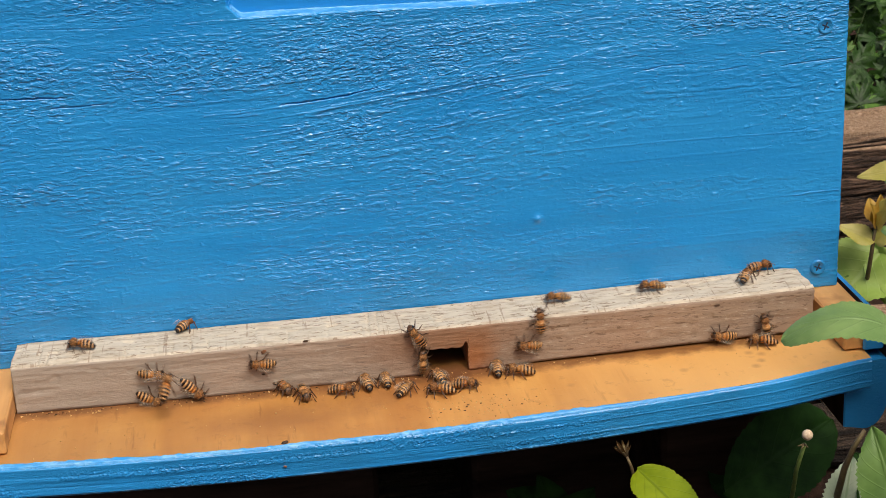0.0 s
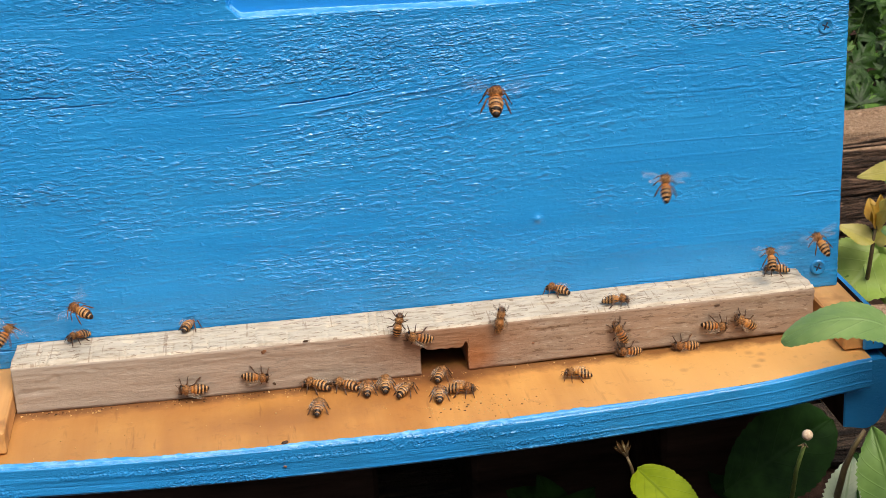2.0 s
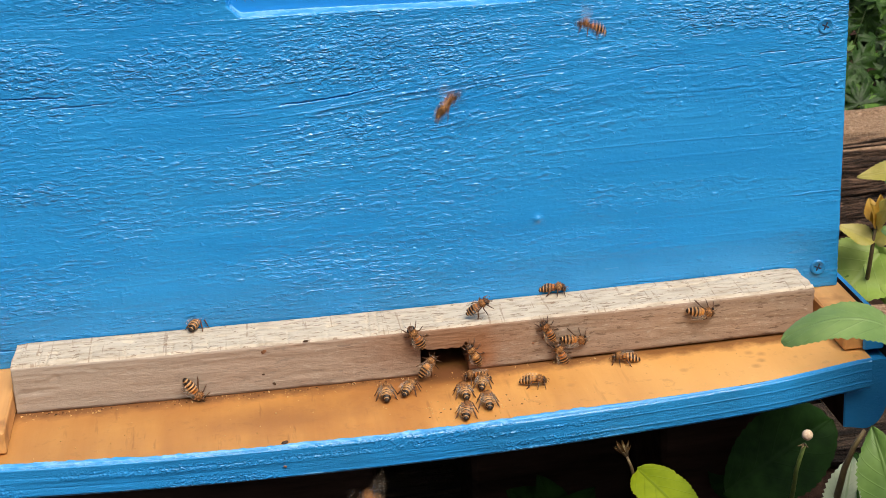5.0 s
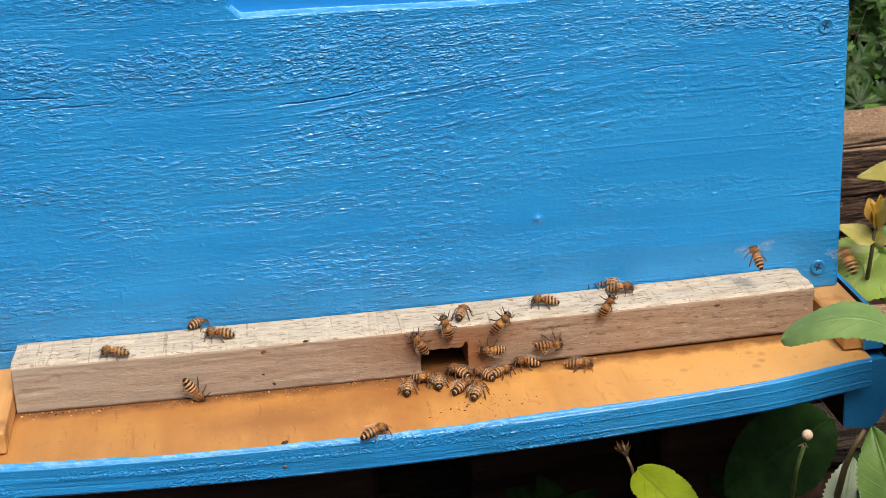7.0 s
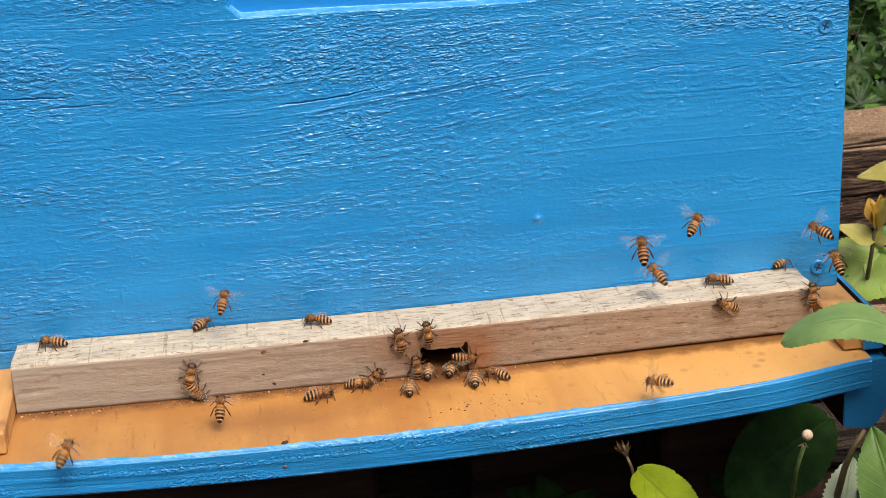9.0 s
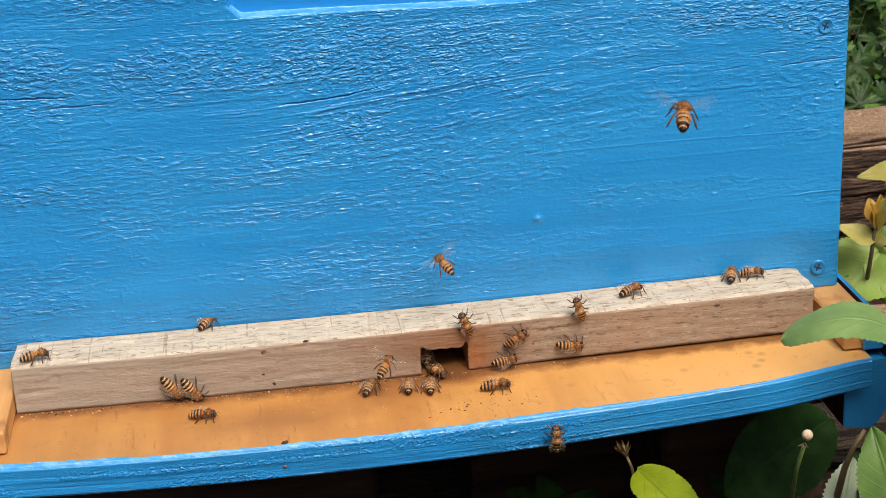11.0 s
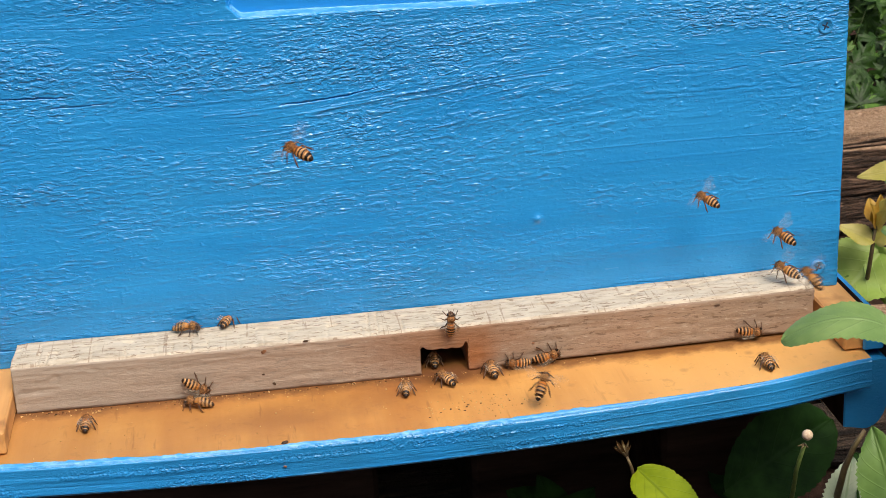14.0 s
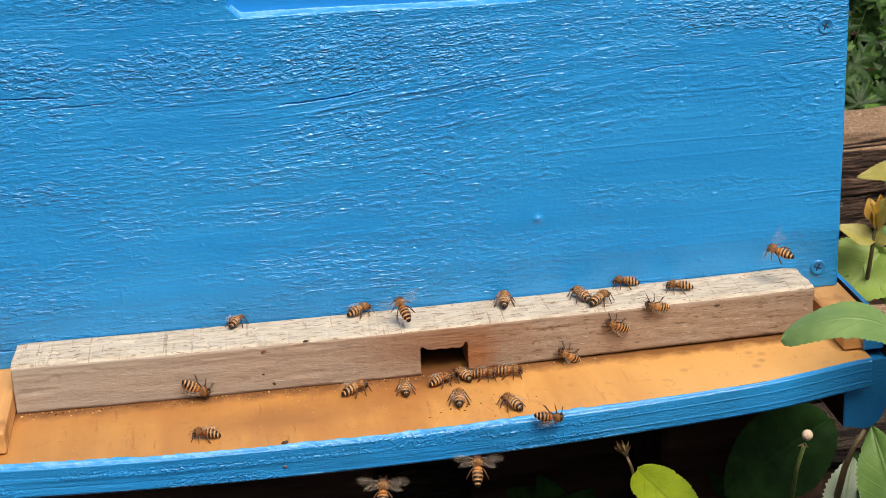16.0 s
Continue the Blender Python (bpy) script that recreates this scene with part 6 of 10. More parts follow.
    walk(bees[8], [(0, pose(0.1279, -0.0373, -0.0014, 0, 0, -80)), (0.5, pose(0.1324, -0.0384, -0.0015, 0, 0, -150)), (0.667, pose(0.1342, -0.0388, -0.0015, 0, 0, 155)), (0.833, pose(0.1360, -0.0392, -0.0015, 0, 0, 100)), (1, pose(0.1379, -0.0396, -0.0015, 0, 0, 45)), (1.267, pose(0.1362, -0.0328, -0.0002, 4, -46, 67)), (1.5, pose(0.1345, -0.0260, 0.0010, -90, -76, 180)), (1.733, pose(0.1340, -0.0279, -0.0002, -24, -40, 138)), (2, pose(0.1335, -0.0298, -0.0015, 0, 0, 147)), (2.267, pose(0.1339, -0.0279, 0.0051, -44, -10, 162)), (2.5, pose(0.1343, -0.0260, 0.0116, -90, -6, 180)), (2.733, pose(0.1307, -0.0908, 0.1420, -39, -12, -130)), (2.933, pose(0.1271, -0.1555, 0.2724, 0, -52, -93)), (3.533, pose(0.2300, -0.4000, 0.6500, 0, -44, -67)), (4.267, pose(0.2002, -0.4282, 0.4758, 8, -2, -87)), (4.967, pose(0.1704, -0.4564, 0.3016, 0, 40, -107)), (5.3, pose(0.1867, -0.3927, 0.2525, 29, 29, -38)), (5.667, pose(0.2029, -0.3291, 0.2034, 31, 3, 15)), (6, pose(0.2192, -0.2654, 0.1543, 12, -14, 70)), (6.5, pose(0.1633, -0.4801, 0.2455, 1, -17, 83)), (6.967, pose(0.1543, -0.4415, 0.2982, 0, -42, 103)), (7.267, pose(0.1322, -0.5708, 0.4741, 0, -42, -178)), (7.567, pose(0.1100, -0.7000, 0.6500, 0, -42, -100)), (10.067, pose(0.1547, -0.5354, 0.5251, 30, -24, -168)), (12.567, pose(0.1995, -0.3707, 0.4003, 27, 7, 141)), (15.067, pose(0.2442, -0.2061, 0.2754, 0, 23, 83)), (15.5, pose(0.2690, -0.0143, 0.0219, 0, 0, 123)), (15.733, pose(0.2689, -0.0160, 0.0219, 0, 0, 82)), (15.933, pose(0.2688, -0.0177, 0.0219, 0, 0, 42)), (16, pose(0.2688, -0.0177, 0.0219, 0, 0, 42))])
    wings(bees[8], [(0.00, 0), (2.50, 0), (2.59, 1), (15.42, 1), (15.50, 0)])
    walk(bees[9], [(0, pose(0.1455, -0.0373, -0.0015, 0, 0, -13)), (0.5, pose(0.1540, -0.0364, -0.0015, 0, 0, 29)), (0.733, pose(0.1573, -0.1084, 0.1372, -16, -25, -22)), (0.967, pose(0.1606, -0.1805, 0.2759, 0, -51, -87)), (1.567, pose(0.2900, -0.4000, 0.6200, 0, -43, -59)), (2.333, pose(0.2738, -0.2744, 0.4451, -32, -2, 17)), (3.067, pose(0.2576, -0.1488, 0.2703, 0, 39, 91)), (3.267, pose(0.2561, -0.0874, 0.1352, 39, 3, 51)), (3.5, pose(0.2546, -0.0260, 0.0002, 90, 6, 0)), (4, pose(0.2454, -0.0260, 0.0090, 90, 6, 0)), (6.5, pose(0.2708, -0.0260, 0.0108, 90, -16, 0)), (7, pose(0.2696, -0.0260, 0.0257, 90, -60, 0)), (7.267, pose(0.2752, -0.0247, 0.0273, 16, -38, 67)), (7.5, pose(0.2809, -0.0155, 0.0220, 0, 0, 94)), (8, pose(0.2862, -0.0072, 0.0220, 0, 0, 140)), (8.233, pose(0.2438, -0.1012, 0.1448, 11, -19, -171)), (8.467, pose(0.2015, -0.1952, 0.2686, 0, -40, -114)), (9.067, pose(0.2300, -0.6400, 0.6500, 0, -33, -86)), (9.4, pose(0.2310, -0.5281, 0.5286, 32, -12, -145)), (9.733, pose(0.2319, -0.4161, 0.4072, 34, 23, 169)), (10.067, pose(0.2329, -0.3042, 0.2857, 0, 46, 103)), (11, pose(0.2374, -0.2654, 0.1861, 7, -16, 75)), (11.5, pose(0.2240, -0.2654, 0.1777, 0, -17, 84)), (12, pose(0.3044, -0.0179, 0.0531, 0, -39, 85)), (12.5, pose(0.2510, -0.0188, 0.0911, -28, -22, 126)), (13, pose(0.2741, -0.0182, 0.0604, 3, -39, 80)), (13.5, pose(0.3297, -0.0177, 0.0477, 7, -38, 74)), (14, pose(0.3193, -0.0183, 0.0670, -32, -15, 132)), (14.5, pose(0.3163, -0.0178, 0.0429, 0, -39, 85)), (14.733, pose(0.3076, -0.0170, 0.0320, -8, -19, 127)), (15, pose(0.2988, -0.0163, 0.0221, 0, 1, 164)), (15.167, pose(0.3035, -0.0134, 0.0222, 0, 0, -136)), (15.333, pose(0.3082, -0.0105, 0.0222, 0, 0, -76)), (15.5, pose(0.3130, -0.0076, 0.0223, 0, -1, -16)), (15.667, pose(0.3035, -0.0054, 0.0222, 0, 0, -76)), (15.833, pose(0.2940, -0.0032, 0.0221, 0, 0, -136)), (15.933, pose(0.2846, -0.0010, 0.0220, 0, 0, 164)), (16, pose(0.2845, -0.0010, 0.0220, 0, 0, 164))])
    wings(bees[9], [(0.00, 0), (0.50, 0), (0.59, 1), (3.42, 1), (3.50, 0), (8.00, 0), (8.09, 1), (14.90, 1), (15.00, 0)])
    walk(bees[10], [(0, pose(0.1565, -0.0322, -0.0016, 0, 0, 98)), (0.5, pose(0.1638, -0.0339, -0.0016, 0, 0, 84)), (1, pose(0.1578, -0.0367, -0.0016, 0, 0, 84)), (1.267, pose(0.1543, -0.0370, -0.0015, 0, 0, 126)), (1.5, pose(0.1508, -0.0374, -0.0015, 0, 0, 167)), (2, pose(0.1466, -0.0328, -0.0015, 0, 0, 146)), (2.5, pose(0.1543, -0.0334, -0.0015, 0, 0, 119)), (3, pose(0.1521, -0.0341, -0.0015, 0, 0, 98)), (3.267, pose(0.1600, -0.0301, 0.0010, -40, -25, 134)), (3.5, pose(0.1678, -0.0260, 0.0035, -90, -17, 180)), (3.633, pose(0.1815, -0.0734, 0.0949, -56, -8, -142)), (3.8, pose(0.1951, -0.1208, 0.1863, -23, -21, -105)), (3.933, pose(0.2088, -0.1682, 0.2776, 0, -50, -74)), (4.533, pose(0.3500, -0.4000, 0.6500, 0, -43, -59)), (4.867, pose(0.2750, -0.3000, 0.4604, -21, -9, 9)), (5.2, pose(0.1999, -0.2000, 0.2709, 0, 23, 70)), (5.433, pose(0.2314, -0.1130, 0.1470, -37, -16, 118)), (5.667, pose(0.2629, -0.0260, 0.0230, -90, -6, 180)), (6.5, pose(0.2629, -0.0260, 0.0230, -90, -6, 180)), (6.733, pose(0.2709, -0.0167, 0.0260, -31, -5, 129)), (7, pose(0.2788, 0.0006, 0.0220, 0, 0, 78)), (7.267, pose(0.2875, -0.0000, 0.0220, 0, 0, 121)), (7.5, pose(0.2961, -0.0006, 0.0221, 0, 1, 164)), (7.733, pose(0.2967, -0.0092, 0.0245, -6, -19, 125)), (8, pose(0.2973, -0.0177, 0.0279, 3, -39, 80)), (8.267, pose(0.3051, -0.0176, 0.0246, -6, -19, 125)), (8.5, pose(0.3129, -0.0175, 0.0223, 0, 1, 164)), (9, pose(0.2956, -0.0180, 0.0328, -23, -27, 119)), (9.533, pose(0.2681, -0.0181, 0.0352, -17, -33, 110)), (9.8, pose(0.2996, -0.0948, 0.0686, -7, -37, 46)), (10.1, pose(0.3310, -0.1714, 0.1020, 1, -32, -16)), (10.367, pose(0.3625, -0.2481, 0.1354, 0, -23, -74)), (10.967, pose(1.0000, -0.5500, 0.1000, 0, -10, -25)), (15.933, pose(1.0000, -0.5500, 0.1000, 0, -10, -25)), (16, pose(1.0000, -0.5500, 0.1000, 0, -10, -25))])
    wings(bees[10], [(0.00, 0), (3.50, 0), (3.59, 1), (5.57, 1), (5.65, 0), (7.50, 0), (7.60, 1), (8.40, 1), (8.50, 0), (8.60, 1)])
    walk(bees[11], [(0, pose(0.1656, -0.0313, -0.0016, 0, 0, 93)), (0.267, pose(0.1695, -0.0287, 0.0049, -32, -35, 123)), (0.5, pose(0.1734, -0.0260, 0.0114, -90, -38, 180)), (1, pose(0.1732, -0.0260, 0.0171, -90, -66, 180)), (1.5, pose(0.1715, -0.0260, 0.0223, 90, -82, 0)), (2, pose(0.1730, -0.0260, 0.0264, 90, -77, 0)), (2.5, pose(0.1841, -0.0260, 0.0068, 90, -87, 0)), (3, pose(0.1805, -0.0260, 0.0072, 90, -16, 0)), (3.267, pose(0.1843, -0.0190, 0.0028, 42, -22, 38)), (3.5, pose(0.1882, -0.0120, -0.0016, 0, 0, 68)), (3.733, pose(0.1872, -0.0190, 0.0032, 26, -38, 55)), (4, pose(0.1863, -0.0260, 0.0080, 90, -58, 0)), (5.267, pose(0.1854, -0.0304, 0.0032, 33, -33, 31)), (6.5, pose(0.1846, -0.0347, -0.0016, 0, 0, 28)), (7, pose(0.1826, -0.0342, -0.0016, 0, 0, -14)), (7.267, pose(0.1786, -0.0377, -0.0016, 0, 0, 27)), (7.5, pose(0.1745, -0.0412, -0.0016, 0, 0, 68)), (8, pose(0.1750, -0.0396, -0.0016, 0, 0, 79)), (8.5, pose(0.1751, -0.0425, -0.0016, 0, 0, 83)), (9, pose(0.1752, -0.0420, -0.0016, 0, 0, 83)), (11.5, pose(0.1747, -0.0395, -0.0016, 0, 0, 83)), (12, pose(0.1739, -0.0422, -0.0016, 0, 0, 83)), (12.5, pose(0.1739, -0.0422, -0.0016, 0, 0, 83)), (13, pose(0.1739, -0.0417, -0.0016, 0, 0, 83)), (13.5, pose(0.1734, -0.0421, -0.0016, 0, 0, 85)), (14, pose(0.1734, -0.0421, -0.0016, 0, 0, 83)), (14.5, pose(0.1733, -0.0409, -0.0016, 0, 0, 88)), (15, pose(0.1732, -0.0415, -0.0016, 0, 0, 85)), (15.5, pose(0.1732, -0.0415, -0.0016, 0, 0, 85)), (15.933, pose(0.1732, -0.0415, -0.0016, 0, 0, 88)), (16, pose(0.1732, -0.0415, -0.0016, 0, 0, 88))])
    wings(bees[11], [(0.00, 0)])
    walk(bees[12], [(0, pose(0.1733, -0.0427, -0.0016, 0, 0, 54)), (0.5, pose(0.1734, -0.0421, -0.0016, 0, 0, 54)), (1, pose(0.1736, -0.0428, -0.0016, 0, 0, 54)), (1.5, pose(0.1739, -0.0422, -0.0016, 0, 0, 54)), (2, pose(0.1732, -0.0433, -0.0016, 0, 0, 54)), (2.5, pose(0.1778, -0.0479, -0.0016, 0, 0, 28)), (3, pose(0.1740, -0.0411, -0.0016, 0, 0, 58)), (3.5, pose(0.1744, -0.0424, -0.0016, 0, 0, 28)), (4, pose(0.1751, -0.0425, -0.0016, 0, 0, 43)), (6.5, pose(0.1748, -0.0413, -0.0016, 0, 0, 68)), (7, pose(0.1745, -0.0412, -0.0016, 0, 0, 79)), (7.5, pose(0.1677, -0.0360, -0.0016, 0, 0, 146)), (8, pose(0.1557, -0.0397, -0.0016, 0, 0, 167)), (8.5, pose(0.1485, -0.0404, -0.0015, 0, 0, 167)), (8.667, pose(0.1502, -0.0380, -0.0015, 0, 0, -133)), (8.833, pose(0.1518, -0.0356, -0.0015, 0, 0, -73)), (9, pose(0.1535, -0.0333, -0.0015, 0, 0, -13)), (10.267, pose(0.1558, -0.0362, -0.0016, 0, 0, 37)), (11.5, pose(0.1581, -0.0391, -0.0016, 0, 0, 86)), (12, pose(0.1528, -0.0414, -0.0015, 0, 0, 104)), (12.5, pose(0.1590, -0.0375, -0.0016, 0, 0, 146)), (12.733, pose(0.1631, -0.0376, -0.0016, 0, 0, 66)), (13, pose(0.1672, -0.0377, -0.0016, 0, 0, -13)), (13.267, pose(0.1743, -0.0319, 0.0025, 10, -52, 37)), (13.5, pose(0.1815, -0.0260, 0.0065, -90, -57, 180)), (13.733, pose(0.1868, -0.0313, 0.0024, -28, -37, 129)), (14, pose(0.1922, -0.0365, -0.0016, 0, 0, 117)), (14.267, pose(0.1922, -0.0100, -0.0014, 0, 0, 90)), (14.433, pose(0.1922, 0.0500, 0.0003, 0, 0, 90)), (15.033, pose(0.1200, 0.1000, 0.0003, 0, 0, 73)), (15.933, pose(0.1200, 0.1000, 0.0003, 0, 0, 73)), (16, pose(0.1200, 0.1000, 0.0003, 0, 0, 73))])
    wings(bees[12], [(0.00, 0)])
    walk(bees[13], [(0, pose(0.1809, -0.0260, 0.0199, -90, -57, 180)), (0.5, pose(0.1816, -0.0260, 0.0184, -90, -6, 180)), (1, pose(0.1816, -0.0260, 0.0190, -90, -6, 180)), (1.5, pose(0.1821, -0.0260, 0.0189, -90, -6, 180)), (2, pose(0.1816, -0.0260, 0.0192, -90, -17, 180)), (2.5, pose(0.1811, -0.0260, 0.0193, -90, -57, 180)), (2.733, pose(0.1797, -0.0260, 0.0187, 90, -75, 0)), (3, pose(0.1782, -0.0260, 0.0182, 90, -27, 0)), (3.267, pose(0.1779, -0.0260, 0.0189, 90, 53, 0)), (3.5, pose(0.1775, -0.0260, 0.0197, -90, 48, 180)), (3.733, pose(0.1783, -0.0260, 0.0196, -90, -7, 180)), (4, pose(0.1791, -0.0260, 0.0195, -90, -61, 180)), (6.5, pose(0.1816, -0.0260, 0.0184, -90, -61, 180)), (7, pose(0.1820, -0.0260, 0.0164, -90, -61, 180)), (7.5, pose(0.1832, -0.0260, 0.0148, -90, -57, 180)), (8, pose(0.1818, -0.0260, 0.0122, 90, -87, 0)), (8.5, pose(0.1741, -0.0260, 0.0130, -90, -84, 180)), (9, pose(0.1733, -0.0260, 0.0185, -90, -84, 180)), (10.8, pose(0.1733, -0.0260, 0.0185, -90, -84, 180)), (10.933, pose(0.1802, -0.0180, 0.0085, -4, -45, 94)), (11.033, pose(0.1870, -0.0100, -0.0014, 0, 0, 90)), (11.233, pose(0.1870, 0.0500, 0.0003, 0, 0, 90)), (11.833, pose(0.1420, 0.1000, 0.0003, 0, 0, 73)), (12.733, pose(0.1615, 0.0767, 0.0003, 0, 0, 19)), (13.633, pose(0.1810, 0.0533, 0.0003, 0, 0, -36)), (14.533, pose(0.2005, 0.0300, 0.0003, 0, 0, -90)), (14.8, pose(0.2005, -0.0100, -0.0014, 0, 0, -90)), (14.867, pose(0.2017, -0.0208, -0.0015, 0, 0, -33)), (14.933, pose(0.2030, -0.0317, -0.0015, 0, 0, 24)), (15, pose(0.2042, -0.0425, -0.0016, 0, 0, 81)), (15.5, pose(0.2081, -0.0534, -0.0016, 0, 0, 66)), (15.933, pose(0.1954, -0.0572, -0.0016, 0, 0, 84)), (16, pose(0.1953, -0.0572, -0.0016, 0, 0, 84))])
    wings(bees[13], [(0.00, 0)])
    walk(bees[14], [(0, pose(0.1831, -0.0260, 0.0069, 90, -87, 0)), (0.5, pose(0.1943, -0.0260, 0.0232, 90, -83, 0)), (0.6, pose(0.1943, -0.0180, 0.0109, 5, -45, 85)), (0.733, pose(0.1943, -0.0100, -0.0014, 0, 0, 90)), (0.967, pose(0.1943, 0.0500, 0.0003, 0, 0, 90)), (1.567, pose(0.1640, 0.1000, 0.0003, 0, 0, 73)), (2.067, pose(0.1762, 0.0767, 0.0003, 0, 0, 19)), (2.533, pose(0.1883, 0.0533, 0.0003, 0, 0, -36)), (3.033, pose(0.2005, 0.0300, 0.0003, 0, 0, -90)), (3.3, pose(0.2005, -0.0100, -0.0014, 0, 0, -90)), (3.5, pose(0.2052, -0.0556, -0.0016, 0, 0, -14)), (3.733, pose(0.2057, -0.0523, -0.0016, 0, 0, 34)), (4, pose(0.2063, -0.0489, -0.0016, 0, 0, 81)), (6.5, pose(0.2127, -0.0337, -0.0016, 0, 0, 66)), (6.733, pose(0.2139, -0.0299, 0.0037, -43, -28, 121)), (7, pose(0.2151, -0.0260, 0.0090, -90, -6, 180)), (7.267, pose(0.2171, -0.0260, 0.0090, -90, -85, 180)), (7.5, pose(0.2190, -0.0260, 0.0091, 90, -16, 0)), (8, pose(0.2147, -0.0260, 0.0113, 90, -59, 0)), (8.267, pose(0.2106, -0.0223, 0.0214, -9, -58, 103)), (8.5, pose(0.2065, -0.0185, 0.0314, -32, -15, 132)), (8.733, pose(0.2044, -0.0829, 0.1511, -3, -23, -164)), (8.967, pose(0.2023, -0.1473, 0.2708, 0, -50, -92)), (9.567, pose(0.2900, -0.6400, 0.6200, 0, -29, -80)), (9.933, pose(0.2503, -0.4145, 0.4455, -22, -2, -2)), (10.333, pose(0.2105, -0.1890, 0.2711, 0, 26, 74)), (10.567, pose(0.2334, -0.1075, 0.1481, -5, -32, 90)), (10.8, pose(0.2564, -0.0260, 0.0252, -90, -73, 180)), (11.5, pose(0.2564, -0.0260, 0.0252, -90, -73, 180)), (11.633, pose(0.2496, -0.0704, 0.1066, -60, -57, -155)), (11.8, pose(0.2428, -0.1148, 0.1881, -30, -48, -127)), (11.933, pose(0.2360, -0.1593, 0.2695, 0, -50, -99)), (12.533, pose(0.2900, -0.7600, 0.6200, 0, -27, -85)), (15.933, pose(0.2900, -0.7600, 0.6200, 0, -27, -85)), (16, pose(0.2900, -0.7600, 0.6200, 0, -27, -85))])
    wings(bees[14], [(0.00, 0), (8.00, 0), (8.10, 1), (10.71, 1), (10.79, 0), (11.50, 0), (11.59, 1)])
    walk(bees[15], [(0, pose(0.1895, -0.0335, -0.0016, 0, 0, 105)), (0.5, pose(0.1854, -0.0331, -0.0016, 0, 0, 96)), (1, pose(0.1862, -0.0363, -0.0016, 0, 0, 166)), (1.5, pose(0.1904, -0.0491, -0.0016, 0, 0, 166)), (1.733, pose(0.1889, -0.0502, -0.0016, 0, 0, 124)), (2, pose(0.1875, -0.0513, -0.0016, 0, 0, 82)), (2.5, pose(0.1871, -0.0353, -0.0016, 0, 0, 96)), (2.733, pose(0.1900, -0.0339, -0.0016, 0, 0, 41)), (3, pose(0.1928, -0.0325, -0.0016, 0, 0, -14)), (3.267, pose(0.1939, -0.0399, -0.0016, 0, 0, 44)), (3.5, pose(0.1950, -0.0473, -0.0016, 0, 0, 101)), (4, pose(0.2002, -0.0515, -0.0016, 0, 0, 95)), (6.5, pose(0.1909, -0.0452, -0.0016, 0, 0, 91)), (7, pose(0.1886, -0.0381, -0.0016, 0, 0, 87)), (7.267, pose(0.1886, -0.0100, -0.0014, 0, 0, 90)), (7.433, pose(0.1886, 0.0500, 0.0003, 0, 0, 90)), (8.033, pose(0.1860, 0.1000, 0.0003, 0, 0, 73)), (15.933, pose(0.1860, 0.1000, 0.0003, 0, 0, 73)), (16, pose(0.1860, 0.1000, 0.0003, 0, 0, 73))])
    wings(bees[15], [(0.00, 0)])
    walk(bees[16], [(0, pose(0.1881, -0.0474, -0.0016, 0, 0, 166)), (0.5, pose(0.1923, -0.0484, -0.0016, 0, 0, 166)), (1, pose(0.1916, -0.0494, -0.0016, 0, 0, 166)), (1.267, pose(0.1947, -0.0502, -0.0016, 0, 0, 124)), (1.5, pose(0.1978, -0.0509, -0.0016, 0, 0, 81)), (1.733, pose(0.1979, -0.0501, -0.0016, 0, 0, 34)), (2, pose(0.1980, -0.0492, -0.0016, 0, 0, -14)), (2.5, pose(0.2024, -0.0491, -0.0016, 0, 0, -14)), (2.733, pose(0.2026, -0.0501, -0.0016, 0, 0, 66)), (3, pose(0.2029, -0.0510, -0.0016, 0, 0, 145)), (3.5, pose(0.1994, -0.0571, -0.0016, 0, 0, 81)), (4, pose(0.2043, -0.0611, -0.0016, 0, 0, 146)), (5.267, pose(0.2078, -0.0628, -0.0016, 0, 0, 66)), (6.5, pose(0.2113, -0.0645, -0.0016, 0, 0, -14)), (7, pose(0.2044, -0.0525, -0.0016, 0, 0, 66)), (7.5, pose(0.2068, -0.0502, -0.0016, 0, 0, 78)), (8, pose(0.2071, -0.0473, -0.0016, 0, 0, 95)), (8.5, pose(0.2043, -0.0455, -0.0016, 0, 0, 76)), (9, pose(0.2052, -0.0397, -0.0016, 0, 0, 83)), (10.267, pose(0.2101, -0.0451, -0.0016, 0, 0, 35)), (11.5, pose(0.2150, -0.0505, -0.0016, 0, 0, -14)), (11.733, pose(0.2134, -0.0382, 0.0006, 45, 6, -8)), (12, pose(0.2117, -0.0260, 0.0028, 90, 6, 0)), (12.267, pose(0.2021, -0.0319, 0.0006, 46, -6, 20)), (12.5, pose(0.1925, -0.0378, -0.0016, 0, 0, 43)), (12.733, pose(0.1953, -0.0518, -0.0016, 0, 0, 104)), (13, pose(0.1980, -0.0658, -0.0016, 0, 0, 166)), (13.267, pose(0.2002, -0.0551, -0.0016, 0, 0, -114)), (13.5, pose(0.2024, -0.0444, -0.0016, 0, 0, -35)), (13.733, pose(0.2083, -0.0383, -0.0016, 0, 0, 30)), (14, pose(0.2143, -0.0323, -0.0016, 0, 0, 94)), (14.267, pose(0.2135, -0.0291, -0.0005, 54, 9, 39)), (14.5, pose(0.2127, -0.0260, 0.0007, 90, 56, 0)), (14.733, pose(0.2147, -0.0313, -0.0005, 40, 26, -8)), (15, pose(0.2167, -0.0365, -0.0016, 0, 0, 9)), (15.5, pose(0.2063, -0.0673, -0.0016, 0, 0, -14)), (15.733, pose(0.2117, -0.0672, -0.0016, 0, 0, 51)), (15.933, pose(0.2171, -0.0671, -0.0016, 0, 0, 117)), (16, pose(0.2172, -0.0671, -0.0016, 0, 0, 117))])
    wings(bees[16], [(0.00, 0)])
